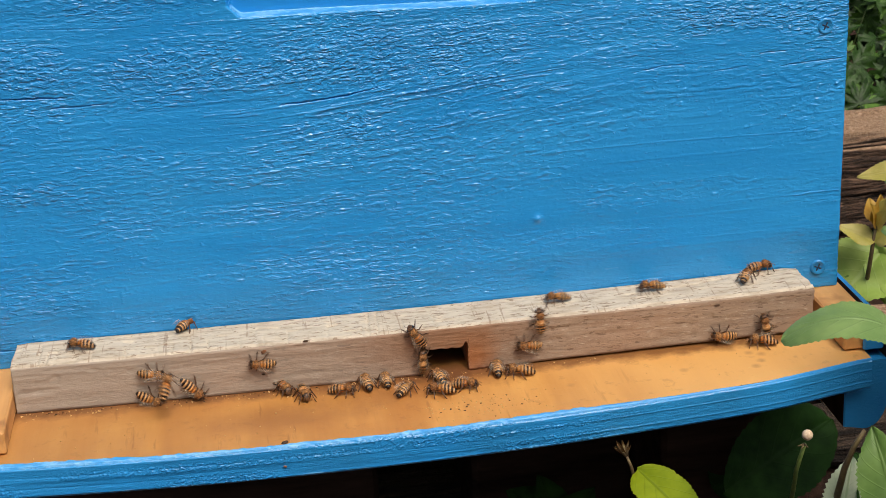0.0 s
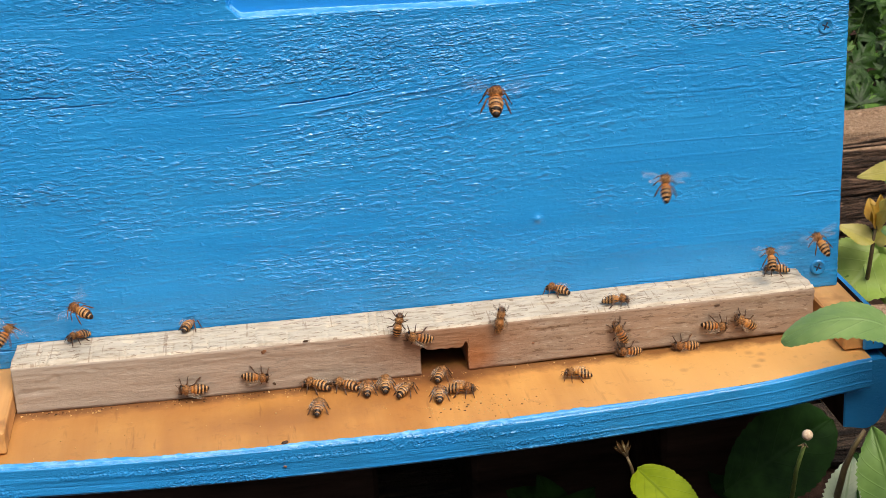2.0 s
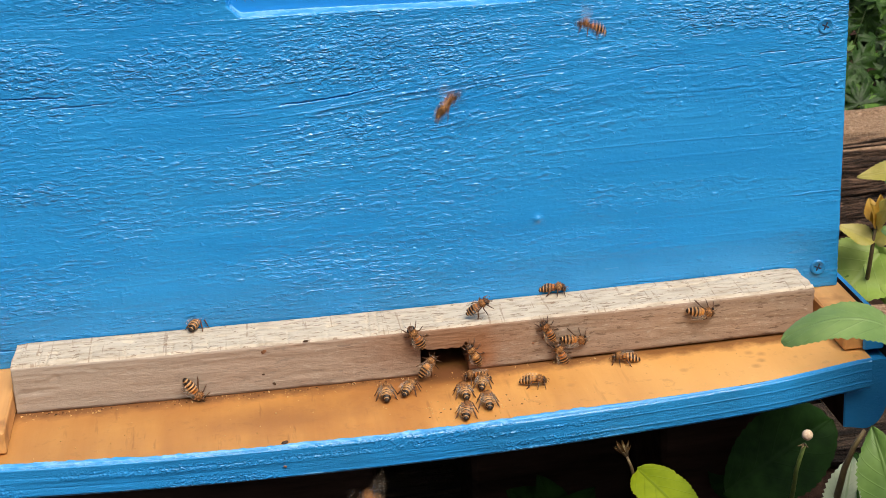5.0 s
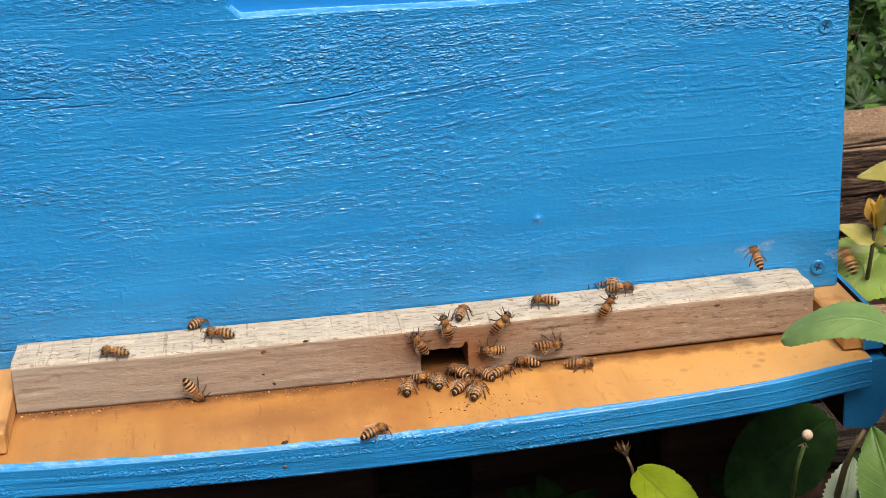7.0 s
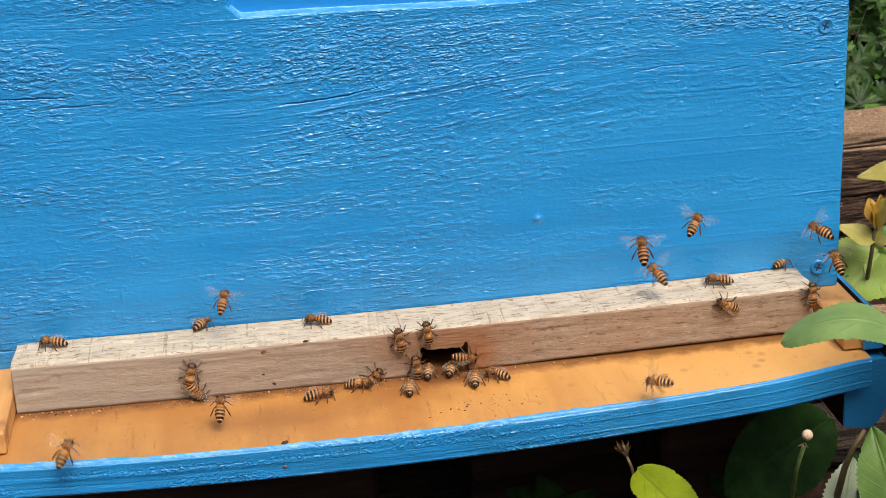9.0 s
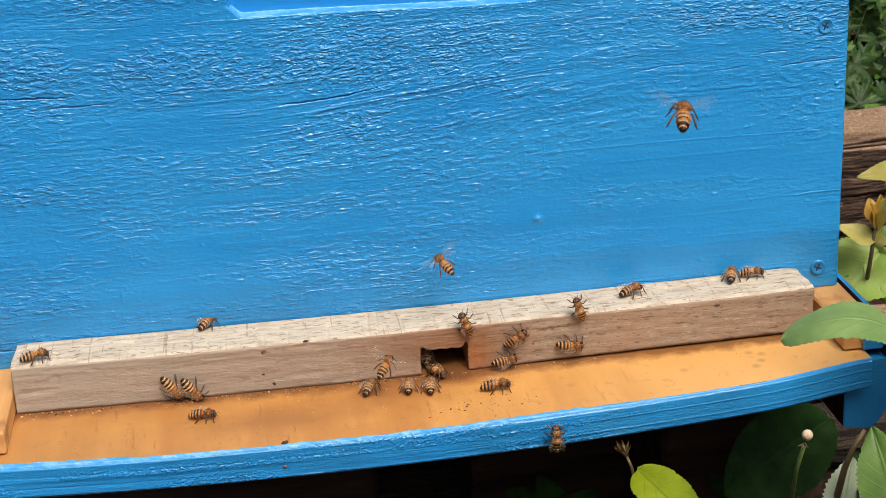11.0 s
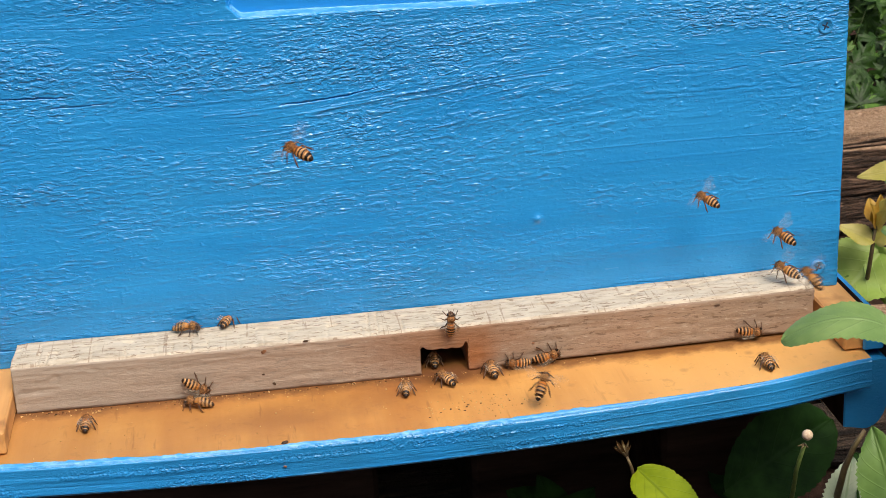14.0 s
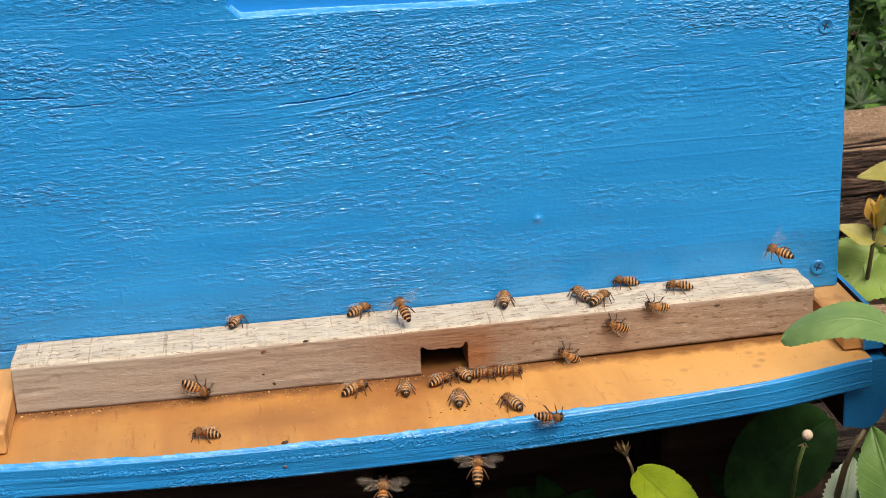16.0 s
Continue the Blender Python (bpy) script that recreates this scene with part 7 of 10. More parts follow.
    walk(bees[17], [(0, pose(0.2006, -0.0446, -0.0016, 0, 0, -14)), (0.5, pose(0.1935, -0.0308, -0.0016, 0, 0, -14)), (0.733, pose(0.1943, -0.0301, -0.0016, 0, 0, 34)), (1, pose(0.1950, -0.0294, -0.0016, 0, 0, 82)), (1.5, pose(0.1980, -0.0270, -0.0016, 0, 0, 77)), (2, pose(0.1908, -0.0314, -0.0016, 0, 0, 68)), (2.267, pose(0.1962, -0.0303, -0.0016, 0, 0, 117)), (2.5, pose(0.2016, -0.0291, -0.0016, 0, 0, 166)), (3, pose(0.2151, -0.0470, -0.0016, 0, 0, 145)), (3.5, pose(0.2190, -0.0544, -0.0016, 0, 0, 80)), (3.733, pose(0.2145, -0.0464, -0.0016, 0, 0, 123)), (4, pose(0.2101, -0.0385, -0.0016, 0, 0, 166)), (6.5, pose(0.2050, -0.0379, -0.0016, 0, 0, 166)), (7, pose(0.2097, -0.0360, -0.0016, 0, 0, 128)), (7.267, pose(0.2078, -0.0310, 0.0039, 43, -31, 66)), (7.5, pose(0.2059, -0.0260, 0.0094, 90, -5, 0)), (8, pose(0.2011, -0.0260, 0.0077, 90, 6, 0)), (8.5, pose(0.1945, -0.0260, 0.0175, 90, 6, 0)), (8.733, pose(0.1900, -0.0265, 0.0080, 46, -15, 40)), (9, pose(0.1854, -0.0270, -0.0016, 0, 0, 82)), (11.5, pose(0.1845, -0.0436, -0.0016, 0, 0, 85)), (11.733, pose(0.1870, -0.0100, -0.0014, 0, 0, 90)), (11.967, pose(0.1870, 0.0500, 0.0003, 0, 0, 90)), (12.567, pose(0.2080, 0.1000, 0.0003, 0, 0, 73)), (15.933, pose(0.2080, 0.1000, 0.0003, 0, 0, 73)), (16, pose(0.2080, 0.1000, 0.0003, 0, 0, 73))])
    wings(bees[17], [(0.00, 0)])
    walk(bees[18], [(0, pose(0.2170, -0.0317, -0.0016, 0, 0, 85)), (0.5, pose(0.2051, -0.0318, -0.0016, 0, 0, 145)), (1, pose(0.2037, -0.0159, -0.0016, 0, 0, 86)), (1.5, pose(0.2179, -0.0741, 0.0074, -18, -32, 111)), (2, pose(0.2196, -0.0260, 0.0241, 90, -79, 0)), (2.5, pose(0.2061, -0.1166, 0.0709, -18, -32, 111)), (3, pose(0.1915, -0.0185, 0.0578, 0, -39, 85)), (3.5, pose(0.1567, -0.0184, 0.0373, 23, -30, 50)), (4, pose(0.1280, 0.0002, 0.0218, 0, 0, 33)), (4.367, pose(0.1280, 0.0002, 0.0218, 0, 0, 33)), (4.6, pose(0.1258, -0.0966, 0.1489, -14, -20, -24)), (4.8, pose(0.1236, -0.1933, 0.2770, 0, -42, -91)), (5.4, pose(0.0500, -0.4600, 0.6200, 0, -41, -105)), (6.467, pose(0.0947, -0.4585, 0.4610, -36, 14, -57)), (7.567, pose(0.1393, -0.4569, 0.3021, 0, 76, 12)), (7.8, pose(0.1425, -0.4563, 0.2703, 18, 28, 58)), (8, pose(0.1457, -0.4556, 0.2385, -2, -16, 88)), (8.433, pose(0.1537, -0.4443, 0.3019, 0, -70, 55)), (8.733, pose(0.2218, -0.5722, 0.4609, 15, -53, -16)), (9.067, pose(0.2900, -0.7000, 0.6200, 0, -38, -62)), (15.933, pose(0.2900, -0.7000, 0.6200, 0, -38, -62)), (16, pose(0.2900, -0.7000, 0.6200, 0, -38, -62))])
    wings(bees[18], [(0.00, 0), (1.00, 0), (1.10, 1), (1.90, 1), (2.00, 0), (2.10, 1), (3.90, 1), (4.00, 0), (4.36, 0), (4.45, 1)])
    walk(bees[19], [(0, pose(0.2260, -0.0370, -0.0015, 0, 0, 166)), (0.5, pose(0.2086, -0.0430, -0.0016, 0, 0, 166)), (0.733, pose(0.1992, -0.0702, -0.0000, -7, -20, 126)), (1, pose(0.1899, -0.0974, 0.0015, 3, -39, 80)), (1.5, pose(0.1944, -0.0974, 0.0039, 0, -39, 85)), (2, pose(0.1648, -0.0359, -0.0016, 0, 0, 84)), (2.5, pose(0.1729, -0.0420, -0.0016, 0, 0, 74)), (3, pose(0.1686, -0.0543, -0.0016, 0, 0, 131)), (3.5, pose(0.1648, -0.0430, -0.0016, 0, 0, 88)), (4, pose(0.1641, -0.0429, -0.0016, 0, 0, 86)), (6.5, pose(0.1650, -0.0685, -0.0016, 0, 0, 88)), (6.667, pose(0.1770, -0.1056, 0.0916, -21, -14, 42)), (6.8, pose(0.1890, -0.1426, 0.1848, -27, -39, -4)), (6.967, pose(0.2010, -0.1796, 0.2780, 0, -56, -72)), (7.567, pose(0.1100, -0.4600, 0.6500, 0, -41, -108)), (8.067, pose(0.1289, -0.3074, 0.4652, 25, -4, -176)), (8.533, pose(0.1478, -0.1548, 0.2805, 0, 33, 118)), (8.767, pose(0.1130, -0.0904, 0.1461, -1, -29, 100)), (9, pose(0.0782, -0.0260, 0.0118, 90, -75, 0)), (10.267, pose(0.0734, -0.0260, 0.0084, 90, -3, 0)), (11.5, pose(0.0686, -0.0260, 0.0050, 90, 69, 0)), (12, pose(0.0702, -0.0260, 0.0051, 90, 39, 0)), (12.5, pose(0.0694, -0.0260, 0.0049, 90, 39, 0)), (13, pose(0.0740, -0.0260, 0.0010, 90, 69, 0)), (13.5, pose(0.0713, -0.0260, -0.0007, 90, 7, 0)), (13.667, pose(0.0742, -0.0295, -0.0008, 72, -30, 47)), (13.833, pose(0.0771, -0.0329, -0.0010, 24, -34, 117)), (14, pose(0.0799, -0.0364, -0.0011, 0, -1, 168)), (14.167, pose(0.0890, -0.0394, -0.0012, 0, 0, -132)), (14.333, pose(0.0980, -0.0423, -0.0012, 0, 0, -73)), (14.5, pose(0.1070, -0.0453, -0.0013, 0, 0, -13)), (15, pose(0.1292, -0.0446, -0.0014, 0, 0, 30)), (15.5, pose(0.1429, -0.0379, -0.0015, 0, 0, -13)), (15.933, pose(0.1512, -0.0375, -0.0015, 0, 0, 29)), (16, pose(0.1513, -0.0375, -0.0015, 0, 0, 29))])
    wings(bees[19], [(0.00, 0), (0.50, 0), (0.60, 1), (1.90, 1), (2.00, 0), (6.50, 0), (6.59, 1), (8.92, 1), (9.00, 0)])
    walk(bees[20], [(0, pose(0.2322, -0.0260, 0.0094, -90, -6, 180)), (0.5, pose(0.2130, -0.0260, 0.0092, -90, 5, 180)), (0.6, pose(0.2148, -0.0254, 0.0141, -61, -3, 153)), (0.733, pose(0.2166, -0.0248, 0.0189, -32, 4, 126)), (1, pose(0.2203, -0.0156, 0.0216, 0, 0, 72)), (1.267, pose(0.2344, -0.0142, 0.0217, 0, 0, 118)), (1.5, pose(0.2486, -0.0129, 0.0218, 0, 0, 165)), (2, pose(0.2514, -0.0018, 0.0218, 0, 0, 141)), (2.267, pose(0.2412, -0.0005, 0.0217, 0, 0, 99)), (2.5, pose(0.2310, 0.0009, 0.0217, 0, 0, 58)), (3, pose(0.2606, -0.0180, 0.0333, -4, -38, 91)), (3.5, pose(0.2454, -0.0182, 0.0217, 0, 0, 80)), (3.733, pose(0.2333, -0.0150, 0.0217, 0, 0, 33)), (4, pose(0.2212, -0.0118, 0.0216, 0, 0, -15)), (5.267, pose(0.2111, -0.0229, 0.0274, 60, -44, -14)), (6.5, pose(0.2009, -0.0260, 0.0261, 90, -87, 0)), (6.733, pose(0.2023, -0.0256, 0.0274, 17, -44, 66)), (7, pose(0.2036, -0.0173, 0.0216, 0, 0, 68)), (7.267, pose(0.2079, -0.0177, 0.0216, 0, 0, 117)), (7.5, pose(0.2122, -0.0182, 0.0216, 0, 0, 165)), (8, pose(0.1943, -0.0082, 0.0216, 0, 0, 166)), (8.5, pose(0.1666, -0.0079, 0.0216, 0, 0, 166)), (9, pose(0.1371, -0.0093, 0.0217, 0, 0, 166)), (10, pose(0.1371, -0.0093, 0.0217, 0, 0, 166)), (10.2, pose(0.1529, -0.0980, 0.1501, 13, -22, -142)), (10.433, pose(0.1687, -0.1868, 0.2795, 0, -44, -80)), (11.033, pose(0.1700, -0.4600, 0.6200, 0, -41, -90)), (11.533, pose(0.1565, -0.3743, 0.5070, 28, -23, -155)), (12.033, pose(0.1430, -0.2887, 0.3939, 26, 7, 155)), (12.533, pose(0.1295, -0.2030, 0.2809, 0, 23, 97)), (13, pose(0.1061, -0.0188, 0.0338, -38, 0, 141)), (13.233, pose(0.1097, -0.1087, 0.1563, -6, -9, -154)), (13.467, pose(0.1133, -0.1985, 0.2789, 0, -43, -88)), (14.067, pose(0.3500, -0.7600, 0.6500, 0, -27, -67)), (15.933, pose(0.3500, -0.7600, 0.6500, 0, -27, -67)), (16, pose(0.3500, -0.7600, 0.6500, 0, -27, -67))])
    wings(bees[20], [(0.00, 0), (2.50, 0), (2.60, 1), (3.40, 1), (3.50, 0), (9.99, 0), (10.08, 1)])
    walk(bees[21], [(0, pose(0.2381, -0.0260, 0.0215, -90, -87, 180)), (0.5, pose(0.1955, -0.0627, 0.0677, 0, -39, 85)), (0.667, pose(0.1841, -0.0984, 0.1352, 5, -41, 137)), (0.8, pose(0.1727, -0.1341, 0.2028, 6, -46, -168)), (0.967, pose(0.1613, -0.1698, 0.2703, 0, -49, -108)), (1.567, pose(0.2300, -0.4600, 0.6500, 0, -41, -77)), (2.767, pose(0.2430, -0.3707, 0.5252, -28, -22, -14)), (3.933, pose(0.2561, -0.2813, 0.4005, -26, 8, 34)), (5.133, pose(0.2691, -0.1920, 0.2757, 0, 25, 90)), (5.367, pose(0.2695, -0.1022, 0.1483, -6, 12, 36)), (5.6, pose(0.2700, -0.0125, 0.0219, 0, 0, -15)), (6.5, pose(0.2700, -0.0125, 0.0219, 0, 0, -15)), (7, pose(0.2812, -0.0086, 0.0220, 0, 0, -16)), (7.167, pose(0.2888, -0.0098, 0.0221, 0, 0, 44)), (7.333, pose(0.2964, -0.0110, 0.0221, 0, 0, 104)), (7.5, pose(0.3040, -0.0122, 0.0222, 0, 1, 164)), (8, pose(0.3230, 0.0011, 0.0224, 0, 1, 164)), (8.267, pose(0.3333, 0.0006, 0.0225, 0, 0, 118)), (8.5, pose(0.3436, 0.0002, 0.0227, 0, 0, 72)), (8.733, pose(0.3353, -0.0057, 0.0226, 0, 0, 118)), (9, pose(0.3269, -0.0117, 0.0225, 0, 1, 164)), (10.267, pose(0.3315, -0.0090, 0.0225, 0, 0, 112)), (11.5, pose(0.3360, -0.0064, 0.0226, 0, 0, 60)), (11.733, pose(0.3309, -0.0202, 0.0239, -25, -6, 120)), (11.867, pose(0.3284, -0.0231, 0.0211, -57, -15, 150)), (12, pose(0.3258, -0.0260, 0.0182, -90, -6, 180)), (12.267, pose(0.3373, -0.0188, 0.0240, -42, -3, 159)), (12.5, pose(0.3489, -0.0036, 0.0227, 0, 1, 138)), (12.733, pose(0.3579, -0.1267, 0.0759, 8, -11, -155)), (12.933, pose(0.3670, -0.2497, 0.1300, 0, -23, -86)), (13.533, pose(0.9500, -0.5500, 0.1600, 0, -13, -27)), (15.933, pose(0.9500, -0.5500, 0.1600, 0, -13, -27)), (16, pose(0.9500, -0.5500, 0.1600, 0, -13, -27))])
    wings(bees[21], [(0.00, 0), (0.10, 1), (5.50, 1), (5.58, 0), (12.50, 0), (12.59, 1)])
    walk(bees[22], [(0, pose(0.2495, -0.0111, 0.0218, 0, 0, 178)), (0.267, pose(0.2695, -0.0145, 0.0331, -9, -19, 134)), (0.5, pose(0.2895, -0.0180, 0.0454, 0, -39, 85)), (1, pose(0.3101, -0.0178, 0.0450, 3, -39, 80)), (1.5, pose(0.3231, -0.0177, 0.0379, 11, -37, 69)), (2, pose(0.3504, -0.0174, 0.0350, 0, -39, 85)), (2.5, pose(0.3415, -0.0152, 0.0226, 0, 0, 76)), (2.733, pose(0.3360, -0.0210, 0.0226, 0, 0, 120)), (3, pose(0.3305, -0.0268, 0.0215, 0, 1, 164)), (3.267, pose(0.3338, -0.0304, 0.0243, -44, -13, 172)), (3.5, pose(0.3372, -0.0260, 0.0190, -90, -26, 180)), (4, pose(0.3490, -0.0260, 0.0129, -90, -6, 180)), (4.2, pose(0.3490, -0.0260, 0.0129, -90, -6, 180)), (4.433, pose(0.3483, -0.1644, 0.0704, -42, 5, -132)), (4.667, pose(0.3476, -0.3028, 0.1280, 0, -22, -90)), (4.967, pose(0.6488, -0.2764, 0.1140, -3, -16, -42)), (5.267, pose(0.9500, -0.2500, 0.1000, 0, -10, 5)), (5.933, pose(0.6589, -0.2460, 0.1173, -3, -4, 53)), (6.567, pose(0.3678, -0.2419, 0.1346, 0, 2, 101)), (7, pose(0.3455, -0.1234, 0.0758, -11, -36, 101)), (7.5, pose(0.3764, -0.0003, 0.0191, -90, -61, 180)), (7.733, pose(0.3724, -0.0027, 0.0206, -34, -32, 155)), (8, pose(0.3685, -0.0051, 0.0230, 0, 1, 163)), (8.167, pose(0.3654, -0.0102, 0.0230, -1, 0, 103)), (8.333, pose(0.3623, -0.0153, 0.0229, -1, 0, 43)), (8.5, pose(0.3593, -0.0205, 0.0229, 0, -1, -17)), (9, pose(0.3635, 0.0009, 0.0230, 0, -1, 27)), (11.5, pose(0.3432, -0.0150, 0.0227, 0, -1, -16)), (11.733, pose(0.3462, -0.0290, 0.0215, -2, -21, 47)), (12, pose(0.3492, -0.0429, 0.0213, -23, -27, 119)), (12.5, pose(0.3763, -0.0003, 0.0197, -90, -79, 180)), (13, pose(0.3753, -0.0003, 0.0184, -90, -61, 180)), (13.5, pose(0.3789, -0.0003, 0.0121, -90, -70, 180)), (14, pose(0.3315, -0.1212, 0.0685, -23, -27, 119)), (14.5, pose(0.2986, -0.1116, 0.0645, 3, -39, 80)), (15, pose(0.3003, -0.1121, 0.0646, 3, -39, 80)), (15.267, pose(0.3117, -0.0649, 0.0430, -6, -19, 125)), (15.5, pose(0.3232, -0.0177, 0.0224, 0, 1, 164)), (15.733, pose(0.3080, -0.0258, 0.0260, -44, -8, 172)), (15.933, pose(0.2929, -0.0260, 0.0227, -90, -16, 180)), (16, pose(0.2927, -0.0260, 0.0226, -90, -16, 180))])
    wings(bees[22], [(0.00, 0), (0.10, 1), (2.40, 1), (2.50, 0), (4.21, 0), (4.30, 1), (7.40, 1), (7.50, 0), (11.50, 0), (11.60, 1), (12.40, 1), (12.50, 0), (13.50, 0), (13.60, 1), (15.40, 1), (15.50, 0)])
    walk(bees[23], [(0, pose(0.2951, -0.0097, 0.0221, 0, 1, 177)), (0.5, pose(0.3160, -0.0106, 0.0223, 0, 1, -171)), (1, pose(0.2976, -0.0032, 0.0221, 0, 1, 164)), (1.267, pose(0.2828, -0.0051, 0.0220, 0, 0, 87)), (1.5, pose(0.2680, -0.0070, 0.0219, 0, 0, 9)), (2, pose(0.2759, -0.0217, 0.0219, 0, 0, -15)), (2.167, pose(0.2847, -0.0207, 0.0220, 0, 0, 44)), (2.333, pose(0.2934, -0.0197, 0.0221, 0, 0, 104)), (2.5, pose(0.3022, -0.0187, 0.0222, 0, 1, 164)), (2.733, pose(0.3412, -0.1314, 0.0643, 7, -10, -135)), (2.933, pose(0.3802, -0.2441, 0.1075, 0, -21, -71)), (3.533, pose(1.0000, -0.2500, 0.1300, 0, -12, -1)), (4.2, pose(0.6815, -0.2638, 0.1356, -2, -7, 47)), (4.9, pose(0.3630, -0.2776, 0.1413, 0, -2, 93)), (6, pose(0.3694, -0.0180, 0.0811, -28, -21, 127)), (6.5, pose(0.3474, -0.0178, 0.0534, -23, -27, 119)), (7, pose(0.3431, -0.0176, 0.0364, -11, -36, 101)), (7.5, pose(0.3200, -0.0182, 0.0224, 0, 0, 107)), (8, pose(0.3296, -0.0117, 0.0225, 0, 1, 164)), (8.5, pose(0.3510, -0.0072, 0.0228, 0, 1, 138)), (8.733, pose(0.3388, -0.0206, 0.0247, -41, -14, 158)), (9, pose(0.3266, -0.0260, 0.0196, -90, -26, 180)), (9.633, pose(0.3266, -0.0260, 0.0196, -90, -26, 180)), (9.867, pose(0.3476, -0.1447, 0.0666, -46, -2, -131)), (10.067, pose(0.3686, -0.2634, 0.1135, 0, -22, -80)), (10.667, pose(1.1000, -0.4900, 0.1300, 0, -12, -17)), (12.333, pose(0.7212, -0.3992, 0.1371, -3, -6, 38)), (14.033, pose(0.3423, -0.3084, 0.1442, 0, 0, 92)), (14.5, pose(0.3334, -0.0041, 0.0225, 0, -1, 27)), (15, pose(0.3372, -0.0053, 0.0226, 0, -1, 27)), (15.5, pose(0.3364, -0.0123, 0.0226, 0, -1, 27)), (15.733, pose(0.3218, -0.0127, 0.0224, 0, 0, 95)), (15.933, pose(0.3075, -0.0131, 0.0222, 0, 1, 164)), (16, pose(0.3073, -0.0131, 0.0222, 0, 1, 164))])
    wings(bees[23], [(0.00, 0), (2.50, 0), (2.59, 1), (7.40, 1), (7.50, 0), (9.63, 0), (9.72, 1), (14.42, 1), (14.50, 0)])
    walk(bees[24], [(0, pose(0.3510, -0.0013, 0.0228, 0, -1, 8)), (0.267, pose(0.3540, -0.0069, 0.0228, -1, 0, 86)), (0.5, pose(0.3570, -0.0126, 0.0229, 0, 1, 163)), (1, pose(0.3370, -0.1168, 0.1012, -32, -15, 132)), (1.133, pose(0.3511, -0.1580, 0.1141, -21, -5, -176)), (1.3, pose(0.3651, -0.1993, 0.1270, -7, -7, -124)), (1.433, pose(0.3792, -0.2405, 0.1399, 0, -19, -71)), (2.033, pose(1.0500, -0.2500, 0.1600, 0, -12, -1)), (4.533, pose(0.7130, -0.2312, 0.1603, -4, -5, 51)), (7.033, pose(0.3761, -0.2125, 0.1607, 0, 3, 102)), (7.5, pose(0.3559, -0.1143, 0.1093, -23, -27, 119)), (8, pose(0.3565, -0.0182, 0.1081, -23, -27, 119)), (8.5, pose(0.3730, -0.0178, 0.0796, -23, -27, 119)), (9, pose(0.3739, -0.0177, 0.0461, -32, -15, 132)), (9.533, pose(0.3720, -0.0177, 0.0447, -31, -16, 131)), (9.867, pose(0.3753, -0.1314, 0.0867, -14, -8, -159)), (10.233, pose(0.3785, -0.2451, 0.1287, 0, -21, -89)), (10.833, pose(1.0500, -0.5500, 0.1300, 0, -11, -24)), (15.933, pose(1.0500, -0.5500, 0.1300, 0, -11, -24)), (16, pose(1.0500, -0.5500, 0.1300, 0, -11, -24))])
    wings(bees[24], [(0.00, 0), (0.50, 0), (0.60, 1)])
    walk(bees[25], [(0, pose(0.3412, -0.0101, 0.0226, 0, 0, 60)), (0.5, pose(0.3307, -0.0011, 0.0225, 0, -1, -16)), (0.667, pose(0.3347, -0.0053, 0.0226, -1, 0, 44)), (0.833, pose(0.3388, -0.0094, 0.0226, -1, 0, 104)), (1, pose(0.3429, -0.0135, 0.0227, 0, 1, 164)), (1.267, pose(0.3516, -0.0135, 0.0228, 0, 0, 107)), (1.5, pose(0.3603, -0.0136, 0.0229, 0, -1, 51)), (1.733, pose(0.3586, -0.0098, 0.0229, 0, 0, 107)), (2, pose(0.3570, -0.0060, 0.0229, 0, 1, 163)), (2.5, pose(0.3470, -0.0008, 0.0227, 0, 1, 163)), (2.667, pose(0.3504, -0.0016, 0.0228, 1, 0, -137)), (2.833, pose(0.3539, -0.0024, 0.0228, 1, 0, -77)), (3, pose(0.3574, -0.0032, 0.0229, 0, -1, -17)), (3.267, pose(0.3681, -0.0017, 0.0185, 26, -46, 20)), (3.5, pose(0.3788, -0.0003, 0.0150, -90, -79, 180)), (4, pose(0.3772, -0.0003, 0.0181, -90, -88, 180)), (4.167, pose(0.3772, -0.0003, 0.0181, -90, -88, 180)), (4.3, pose(0.3703, -0.0832, 0.0594, -62, -58, -157)), (4.467, pose(0.3633, -0.1662, 0.1006, -34, -34, -128)), (4.6, pose(0.3563, -0.2491, 0.1419, 0, -24, -95)), (4.9, pose(0.7282, -0.2496, 0.1209, -3, -17, -46)), (5.2, pose(1.1000, -0.2500, 0.1000, 0, -10, 0)), (6.133, pose(0.6718, -0.3621, 0.1641, -2, -7, 66)), (7.033, pose(0.2437, -0.4743, 0.2283, 0, -4, 132)), (7.267, pose(0.2161, -0.4438, 0.2168, 22, -3, 87)), (7.5, pose(0.1885, -0.4132, 0.2053, 37, 13, 44)), (8, pose(0.2956, -0.0179, 0.0479, 11, -37, 69)), (8.5, pose(0.3024, -0.0627, 0.0724, 3, -39, 80)), (9, pose(0.3002, -0.0627, 0.0733, 23, -30, 50)), (9.533, pose(0.3193, -0.0628, 0.0523, 26, -26, 46)), (10, pose(0.3512, -0.1473, 0.0906, 15, -16, -9)), (10.433, pose(0.3832, -0.2318, 0.1289, 0, -19, -64)), (11.033, pose(1.1000, -0.5500, 0.1600, 0, -12, -24)), (15.933, pose(1.1000, -0.5500, 0.1600, 0, -12, -24)), (16, pose(1.1000, -0.5500, 0.1600, 0, -12, -24))])
    wings(bees[25], [(0.00, 0), (4.15, 0), (4.24, 1)])
